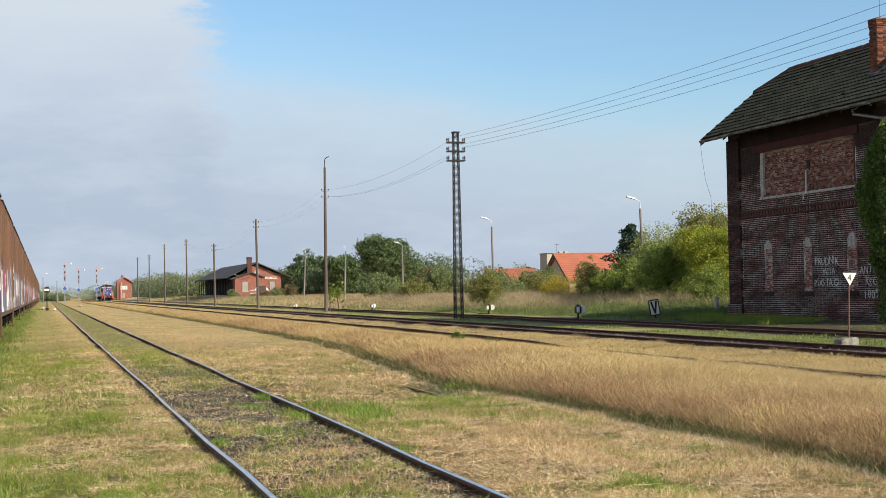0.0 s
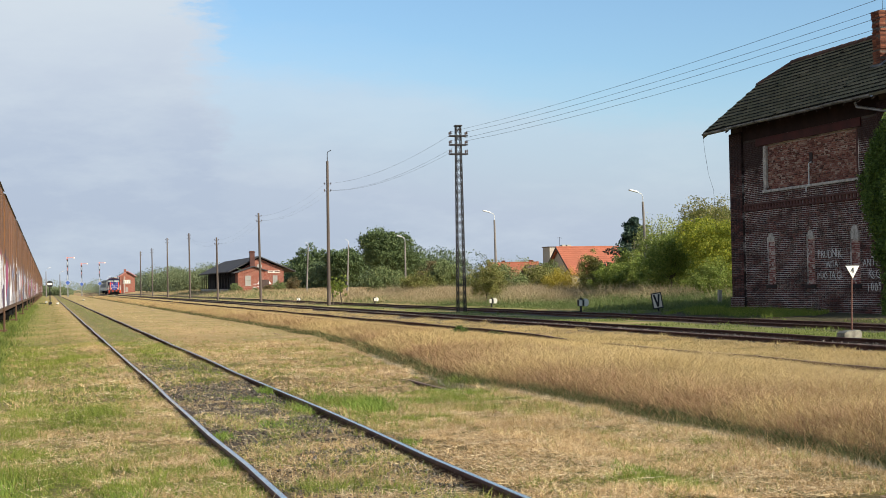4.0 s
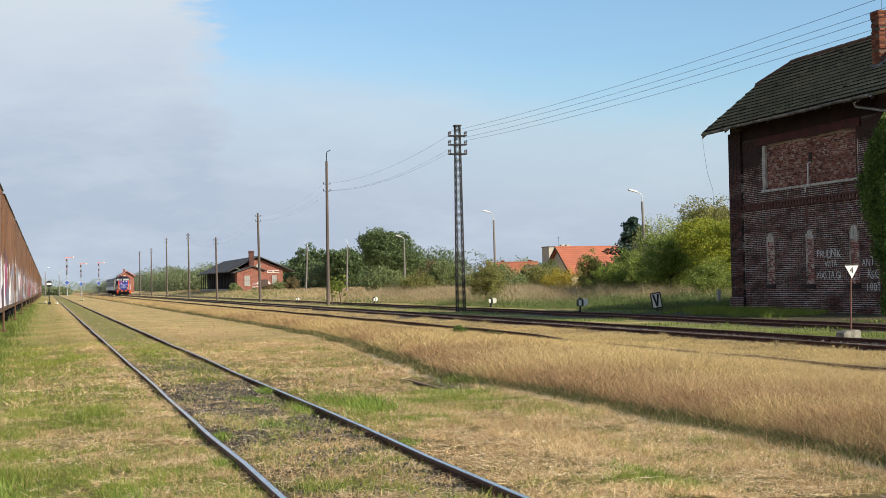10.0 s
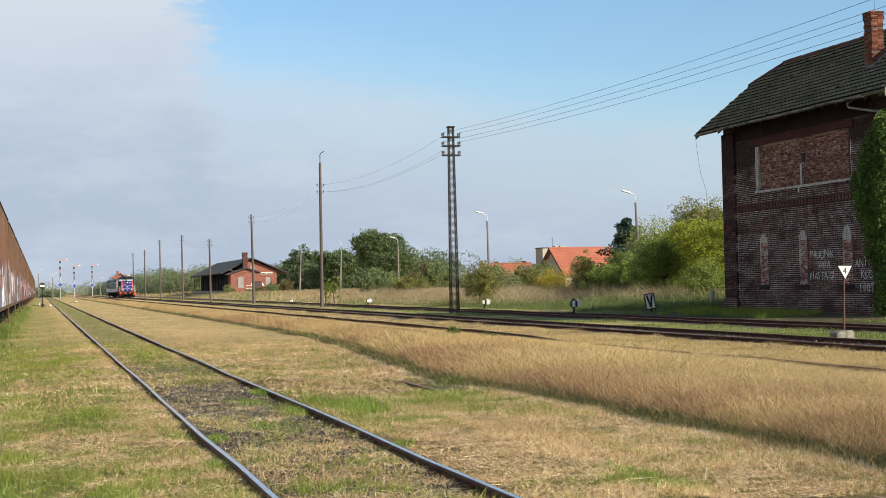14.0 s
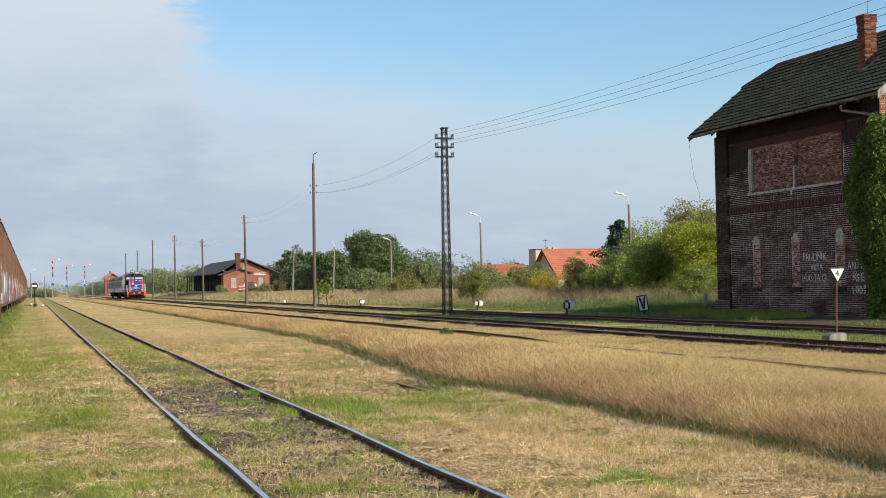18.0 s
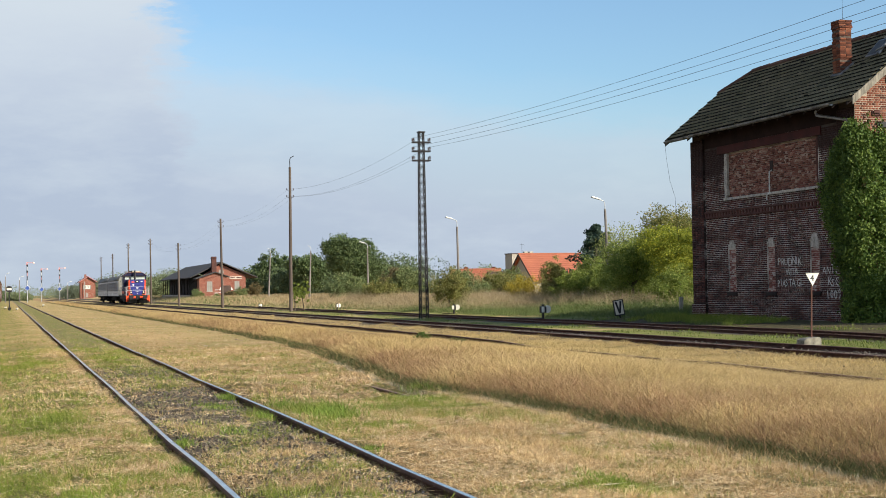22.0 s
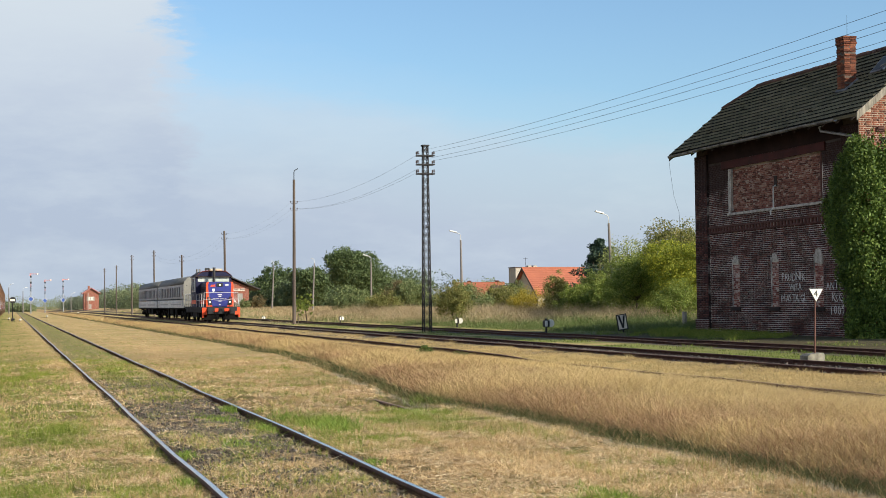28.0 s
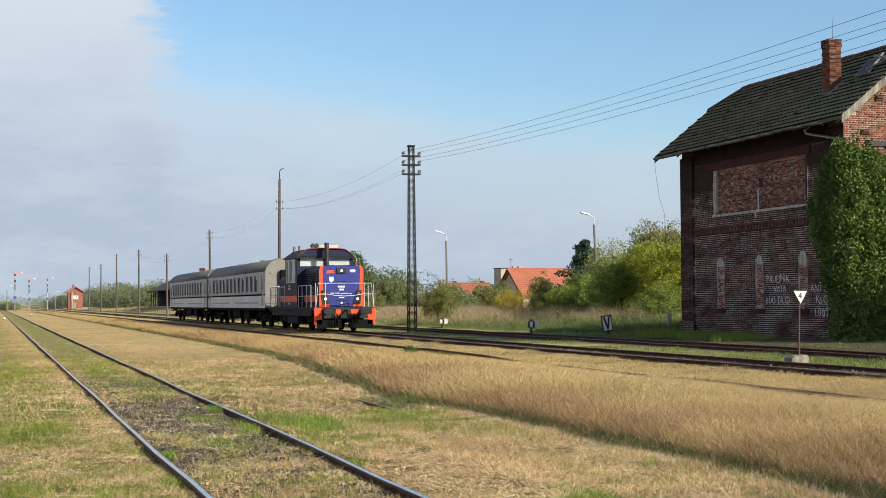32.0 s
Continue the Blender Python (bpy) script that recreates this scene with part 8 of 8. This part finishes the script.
def make_tree(name, label, category, x, y, h, w, leaf, n, size, trunk=0.0, seed=1, z=0.0, shape="round", tops=7):
    """A tree or bush: tapered trunk with limbs, and a crown of many small leaves round uneven lumps."""
    r = np.random.default_rng(seed)
    t = thing(name, label, category, x, y, z)
    low = trunk if trunk else 0.12 * h
    bm = BM()
    tr = 0.035 * h if trunk else 0.02 * h
    fork = Vector((r.normal(0, 0.03) * h, r.normal(0, 0.03) * h, low + 0.25 * (h - low)))
    rod(bm, (0, 0, -0.1), fork, tr, tr * 0.7, 8)
    blobs = []
    for k in range(tops):
        a = 2 * math.pi * k / tops + r.uniform(-0.4, 0.4)
        d = r.uniform(0.28, 0.62) * w / 2
        zz = low + (h - low) * r.uniform(0.28, 0.80)
        s = r.uniform(0.30, 0.5)
        blobs.append((d * math.cos(a), d * math.sin(a), zz, s * w / 2 * 1.15, s * w / 2 * 1.15, min(s * 0.5 * (h - low), h - zz)))
        rod(bm, fork, Vector((d * math.cos(a), d * math.sin(a), zz)), tr * 0.45, tr * 0.1, 5)
    blobs.append((0, 0, low + 0.5 * (h - low), 0.36 * w, 0.36 * w, 0.46 * (h - low)))
    if shape == "pine":
        rod(bm, (0, 0, 0), (0, 0, 0.97 * h), tr * 0.8, 0.02, 8)
    part("trunk", bm, M["bark"], t)
    bm2 = BM()
    if shape == "cone":
        q = r.uniform(0, 1, n) ** 0.7
        a = r.uniform(0, 2 * np.pi, n)
        tier = 1 - 0.28 * ((q * 9) % 1)
        keep = np.sin(5 * a + 23 * q) + 0.8 * np.sin(2 * a - 31 * q) > -0.75
        q, a, tier, n = q[keep], a[keep], tier[keep], int(keep.sum())
        rad = (1 - q) ** 0.85 * 0.52 * w * tier * (0.55 + 0.45 * r.uniform(0, 1, n) ** 0.4) * (1 + 0.3 * np.sin(3 * a + 9 * q))
        c = np.stack([rad * np.cos(a), rad * np.sin(a), low * 0.4 + (h - low * 0.4) * q - 0.12 * rad], 1)
    elif shape == "spray":
        c = shoots(r, n, h, w, 26 + 6 * tops)
        c = c[c[:, 2] > 0.05]
    elif shape == "pine":
        # whorls of level boughs with tufted ends, thin near the top
        boughs = []
        for k in range(84):
            q = r.uniform(0.06, 0.98)
            a = r.uniform(0, 2 * np.pi)
            reach = 0.55 * w * (1 - q) ** 0.75 * r.uniform(0.45, 1.15) + 0.1
            for f in (0.45, 0.75, 1.0):
                boughs.append((reach * f * math.cos(a), reach * f * math.sin(a), h * q + 0.12 * reach * f * f, 0.50 * (1.1 - 0.6 * q), 0.50 * (1.1 - 0.6 * q), 0.24))
            rod(bm2, (0, 0, h * q * 0.96), (reach * 0.95 * math.cos(a), reach * 0.95 * math.sin(a), h * q + 0.1 * reach), 0.03, 0.012, 4)
        c = lumps(r, n, boughs)
    elif shape == "weep":
        top = lumps(r, n // 14, blobs)
        drop = r.uniform(0, 0.42 * h, (len(top), 14))
        c = np.repeat(top, 14, 0) + np.stack([r.normal(0, 0.05, len(top) * 14), r.normal(0, 0.05, len(top) * 14), -drop.ravel()], 1)
        c = c[c[:, 2] > 0.2]
    else:
        c = lumps(r, n, blobs)
        c = c[c[:, 2] > 0.05]
    if shape in ("spray", "round"):
        # leaves sit in tufts on the twigs, with gaps between
        per = 26
        tuft = c[:: per]
        fat = (0.048 if shape == "spray" else 0.042) * w * r.uniform(0.5, 1.3, len(tuft))
        c = np.repeat(tuft, per, 0) + np.clip(r.normal(0, 1, (len(tuft) * per, 3)), -1.4, 1.4) * np.repeat(fat, per)[:, None] * np.array([1.0, 1.0, 0.65])
        c = c[c[:, 2] > 0.05]
    if shape == "pine":
        part("boughs", bm2, M["bark"], t)
    else:
        bm2.free()
    ob = again("crown", leaves(c, size, M[leaf], seed + 5), t)
    return t


def make_ivy():
    r = np.random.default_rng(5)
    # a thin dark layer close to the wall, on the track side and over the sunny gable
    n = 16000
    y, z = 43.45 + np.abs(r.normal(0, 1.25, n)), r.uniform(-0.1, 6.8, n)

    def reach(z):
        return np.interp(z, [0, 0.8, 1.4, 2.1, 2.8, 3.3, 3.9, 4.6, 5.3, 6.0, 6.7], [44.15, 44.1, 44.2, 44.45, 44.75, 45.0, 45.3, 45.45, 45.0, 44.5, 43.9]) + 0.16 * np.sin(z * 5.3) * np.sin(z * 1.9 + 1)

    keep = y < reach(z) + 0.1
    flat = [np.stack([28.02 - 0.05 * np.abs(r.normal(0, 1, n)), y, z], 1)[keep]]
    n = 30000
    x, z = r.uniform(27.85, 34.3, n), r.uniform(-0.1, 7.4, n)

    def crest(x):
        return np.interp(x, [27.8, 28.5, 29.0, 29.6, 30.4, 31.0, 34.4], [6.4, 6.9, 6.3, 6.0, 6.7, 7.0, 6.2]) + 0.25 * np.sin(x * 5) + 0.15 * np.sin(x * 13)

    keep = z < crest(x)
    flat.append(np.stack([x, 43.54 - 0.05 * np.abs(r.normal(0, 1, n)), z], 1)[keep])
    # clumps of hanging shoots that bulge out of it and shade one another
    clumps = []
    while len(clumps) < 300:
        z = r.uniform(0.0, 6.7)
        y = r.uniform(43.3, 45.6)
        room = reach(z) - y
        if room > 0:
            s = r.uniform(0.13, 0.30)
            clumps.append((28.05 - r.uniform(0.05, 0.45) * min(1, 0.25 + room), y, z, s, s * 1.1, s * r.uniform(1.0, 1.7)))
    while len(clumps) < 860:
        x, z = r.uniform(27.8, 33.6), r.uniform(0.0, 7.0)
        room = crest(x) - z
        if room > 0:
            s = r.uniform(0.14, 0.34)
            clumps.append((x, 43.5 - r.uniform(0.05, 0.6) * min(1, 0.2 + 0.5 * room), z, s * 1.1, s, s * r.uniform(1.0, 1.7)))
    body = lumps(r, 96000, clumps)
    # loose trailing shoots round the border
    trails = []
    for k in range(70):
        z = r.uniform(1.5, 6.9)
        p = np.array([27.98, float(reach(np.array(z))) - 0.1, z]) if k % 2 else np.array([r.uniform(28.3, 30.8), 43.5, 0.0])
        if not k % 2:
            p[2] = float(crest(p[0])) - 0.1
        d = np.array([-0.02, r.uniform(0.1, 0.8), r.uniform(-0.5, 0.9)]) if k % 2 else np.array([r.normal(0, 0.35), -0.02, 1.0])
        q = np.sort(r.uniform(0, r.uniform(0.25, 0.8), 26))
        trails.append(p + d * q[:, None] + r.normal(0, 0.028, (26, 3)))
    t = thing("ivy", "dense green ivy climbing the corner of a brick wall", "climbing plant")
    again("foliage", leaves(np.concatenate(flat + [body] + trails), 0.050, M["ivy"], 6, "foliage"), t)
    bm = BM()
    for k in range(9):
        q = 28.05 + 0.7 * k * 0.6
        tube(bm, [(q, 43.5, -0.1), (q + 0.1, 43.55, 1.5), (q - 0.1, 43.56, 3.0), (q + 0.2, 43.56, 5.0)], 0.03, 5)
    part("stems", bm, M["bark"], t)


def make_woods():
    """Far woods as one body of leaf clumps with an uneven skyline; distance haze is put into their leaf colours."""
    r = np.random.default_rng(8)
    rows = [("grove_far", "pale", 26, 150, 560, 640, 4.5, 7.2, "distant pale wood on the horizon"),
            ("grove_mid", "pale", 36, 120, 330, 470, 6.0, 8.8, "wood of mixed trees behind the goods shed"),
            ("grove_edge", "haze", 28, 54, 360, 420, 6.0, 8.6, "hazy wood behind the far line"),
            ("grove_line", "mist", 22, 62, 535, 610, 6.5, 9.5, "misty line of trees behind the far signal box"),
            ("grove_near", "grove", 46, 75, 262, 300, 6.5, 9.0, "dark dense trees beyond the meadow")]
    for name, leaf, x0, x1, y0, y1, h0, h1, label in rows:
        pts = []
        for k in range(38 if name in ("grove_far", "grove_mid", "grove_edge") else 52):
            x, y = r.uniform(x0, x1), r.uniform(y0, y1)
            h, w = r.uniform(h0, h1), r.uniform(5, 9)
            if name == "grove_line":
                h *= min(1.0, 0.45 + (x - x0) / 16)
            blobs = [(x + r.normal(0, w / 4), y + r.normal(0, w / 4), h * r.uniform(0.3, 0.75), w * r.uniform(0.26, 0.42), w * r.uniform(0.26, 0.42), h * r.uniform(0.17, 0.25)) for _ in range(7)]
            blobs.append((x, y, h * 0.35, w * 0.5, w * 0.5, h * 0.35))
            blobs.append((x, y, h * 0.30, w * 0.75, w * 0.75, h * 0.36))
            pts.append(lumps(r, 2100, blobs))
        c = np.concatenate(pts)
        tagged(new(name, leaves(c[c[:, 2] > -0.1], 0.20, M[leaf], 9, name)), label, "woods", kind="stuff")
    # hedge row and horizon wood to the west and far along the line
    pts = []
    for k in range(44):
        x = r.uniform(-70, 60)
        y = r.uniform(700, 900)
        pts.append(lumps(r, 800, [(x, y, r.uniform(1, 3), r.uniform(8, 16), 6, r.uniform(2, 4.5))]))
    for k in range(26):
        pts.append(lumps(r, 1000, [(r.uniform(-14, 6), r.uniform(432, 470), 0.9, 2.6, 2.6, r.uniform(1.0, 1.9))]))
    for k in range(60):
        pts.append(lumps(r, 400, [(r.uniform(85, 260), r.uniform(345, 450), 1.6, 5.0, 3.0, r.uniform(1.6, 3.2))]))
    c = np.concatenate(pts)
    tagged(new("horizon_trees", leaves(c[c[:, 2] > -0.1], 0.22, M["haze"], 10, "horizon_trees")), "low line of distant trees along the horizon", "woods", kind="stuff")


make_mown()
make_tall()
make_seed_heads()
make_stalks()
make_rim()
make_fringe()
make_wagon_weeds()
make_verge()
make_ivy()
make_woods()
T = make_tree
T("broad_tree", "broad dark green tree with a rounded crown beyond the meadow", "tree", 49.3, 209.3, 8.9, 10.2, "oak", 34000, 0.14, 1.2, 101, 0.3, tops=11)
T("tree", "dark green tree at the edge of the wood", "tree", 52.2, 257, 7.6, 8.5, "oak", 11000, 0.2, 0.9, 102, 0.3)
T("tree", "dark green tree at the edge of the wood", "tree", 48.5, 275, 8.6, 9.0, "oak", 11000, 0.2, 0.9, 103, 0.3)
T("tree", "grey-green tree in a distant garden", "tree", 64.5, 234, 5.2, 6.6, "olive", 11000, 0.13, 0, 104, 0.2, "spray")
T("tree", "reddish-leaved tree in a distant garden", "tree", 66.0, 250, 5.4, 6.5, "rustleaf", 9000, 0.13, 0, 105, 0.2, "spray")
T("tree", "thin-leaved tree beside a garden house", "tree", 64.4, 182, 4.4, 4.2, "olive", 6000, 0.09, 0, 106, 0.1, "spray")
T("bush", "spreading grey-green bush on the meadow", "bush", 31.4, 136.5, 3.1, 4.6, "olive", 11000, 0.075, 0, 107, 0.1, "spray")
T("bush", "yellowish green bush on the meadow", "bush", 31.6, 124, 2.4, 3.6, "russet", 8000, 0.07, 0, 108, 0.1, "spray")
T("bush", "green bush with yellowing leaves beside the mast", "bush", 26.9, 88.0, 2.85, 2.9, "russet", 12000, 0.045, 0, 109, 0, "spray")
T("bush", "low green bush in the dry grass", "bush", 34.8, 110, 3.2, 4.4, "olive", 10000, 0.06, 0, 110, 0, "spray")
T("bush", "low green bush in the dry grass", "bush", 38.6, 112, 3.1, 4.2, "russet", 10000, 0.06, 0, 111, 0, "spray")
T("goldenrod_clump", "clump of yellow flowering goldenrod", "wild flowers", 33.7, 92.5, 2.6, 3.2, "gold", 9000, 0.035, 0, 112, 0, "spray")
T("bush", "leafy green shrub on the bank", "bush", 38.8, 93, 3.3, 3.2, "russet", 11000, 0.05, 0, 113, 0, "spray")
T("bush", "leafy green shrub on the bank", "bush", 36.9, 88, 3.6, 3.0, "shrub", 12000, 0.05, 0, 114, 0, "spray")
T("bush", "leafy green shrub on the bank", "bush", 35.3, 82.2, 2.9, 3.0, "shrub", 13000, 0.05, 0, 115, 0, "spray")
T("bush", "browning leafy shrub in front of an orange roof", "bush", 34.0, 88, 3.4, 2.6, "russet", 11000, 0.05, 0, 129, 0, "spray")
T("bush", "leafy green shrub on the bank", "bush", 33.8, 84, 2.7, 2.8, "shrub", 10000, 0.05, 0, 130, 0, "spray")
T("bush", "leafy green shrub on the bank", "bush", 39.5, 88.0, 3.2, 3.4, "shrub", 12000, 0.05, 0, 128, 0, "spray")
T("pine", "dark blue-green pine with tufted boughs behind the shrubs", "conifer", 47.6, 113.0, 6.5, 6.0, "conifer", 18000, 0.10, 0.8, 116, 0, "pine")
T("weeping_willow", "light green weeping willow behind the shrubs", "tree", 43.0, 97.0, 6.3, 5.2, "willow", 34000, 0.06, 1.2, 117, 0, "weep", 11)
T("tall_shrub", "tall yellow-green shrub beside the brick signal box", "shrub", 34.6, 76.6, 3.9, 3.8, "shrub", 26000, 0.05, 0, 118, 0, "round", 14)
T("tall_shrub", "tall bright yellowing shrub beside the brick signal box", "shrub", 35.9, 73.0, 4.7, 4.6, "lime", 34000, 0.05, 0, 119, 0, "round", 15)
T("tall_shrub", "tall green shrub on the bank", "shrub", 38.6, 80.0, 4.0, 4.2, "shrub", 22000, 0.055, 0, 120, 0, "round", 13)
T("tall_shrub", "tall green shrub on the bank", "shrub", 42.8, 90.5, 3.7, 4.0, "shrub", 17000, 0.06, 0, 125, 0, "spray", 12)
T("tall_shrub", "tall green shrub on the bank", "shrub", 39.9, 81.5, 6.3, 5.6, "russet", 40000, 0.058, 0, 126, 0, "round", 15)
# never in view: added so that its shade falls on the lower gable
T("tall_shrub", "unseen tall leafy shrub, added to shade the sunny gable", "shrub", 35.6, 35.8, 6.4, 6.4, "shrub", 16000, 0.10, 0, 131, 0, "round", 12)
T("bush", "leafy green shrub on the bank", "bush", 33.2, 68.0, 2.4, 3.2, "shrub", 14000, 0.04, 0, 127, 0, "spray")
T("sapling", "young yellow-green sapling beside a wooden pole", "sapling", 20.9, 108.3, 2.2, 1.0, "shrub", 900, 0.09, 0, 121)
T("sapling", "young yellow-green sapling beside a wooden pole", "sapling", 22.0, 110.3, 2.3, 1.0, "shrub", 900, 0.09, 0, 122)
for k, (bx, by, bh, bw) in enumerate(((29.3, 235.2, 2.1, 2.6), (34.6, 234.8, 1.7, 2.4), (36.8, 237.6, 2.4, 2.8), (39.4, 238.5, 3.0, 3.4), (32.6, 235.0, 1.2, 2.2))):
    T("bush", "dark shrub against the wall of a red brick shed", "bush", bx, by, bh, bw, ("olive", "rustleaf")[k % 2], 5000, 0.07, 0, 140 + k, 0, "spray")
T("small_bush", "small dark green bush in dry grass beside a rusty rail", "bush", 11.0, 38.6, 0.36, 0.50, "ivy", 1500, 0.018, 0, 123, -0.1, "spray")
T("small_bush", "low straggling green weed in dry grass", "bush", 11.5, 36.9, 0.24, 0.6, "under", 700, 0.018, 0, 124, -0.1, "spray")

# ---------------------------------------------------------------- what moves
# seconds, and the place of the locomotive's nose along the main line
RUN = [(0.0, 391.0), (4.0, 366.5), (9.0, 327.0), (13.0, 291.0), (17.0, 247.5), (21.0, 200.5), (25.5, 146.0), (28.0, 115.5), (30.0, 91.5), (32.0, 68.1)]
TRACK_X, TRACK_Z = 15.975, 0.05


def nose(t):
    """Where the nose is between two rows, on a smooth curve."""
    ts, ys = [r[0] for r in RUN], [r[1] for r in RUN]
    k = max(0, min(len(ts) - 2, sum(1 for q in ts if q <= t) - 1))
    def slope(i):
        a, b = max(0, i - 1), min(len(ts) - 1, i + 1)
        return (ys[b] - ys[a]) / (ts[b] - ts[a])
    h = ts[k + 1] - ts[k]
    s = (t - ts[k]) / h
    return ((1 + 2 * s) * (1 - s) ** 2 * ys[k] + s * (1 - s) ** 2 * h * slope(k) + s * s * (3 - 2 * s) * ys[k + 1] + s * s * (s - 1) * h * slope(k + 1))


def motions():
    times = [0.5 * k for k in range(65)]
    walk(LOCO, [(t, pose(TRACK_X, nose(t), TRACK_Z)) for t in times])
    for c, back in COACHES:
        walk(c, [(t, pose(TRACK_X, nose(t) + back, TRACK_Z)) for t in times])
    # a swallow darts across the sky, from beyond the roof to the west
    walk(BIRD, [(t, pose(x, y, z, 0, tilt, turn)) for t, x, y, z, tilt, turn in FLIGHT])
    for wing, s in WINGS:
        walk(wing, [(k / 30, pose(0, 0, 0, 0, s * 38 * math.sin(k * 1.25), 0)) for k in range(961)])
    turns = [k / 15 for k in range(481)]
    for w, y, r in ROLLERS:
        walk(w, [(t, pose(0, y, r) @ Matrix.Rotation((nose(0.0) - nose(t)) / r, 4, "X")) for t in turns])


motions()
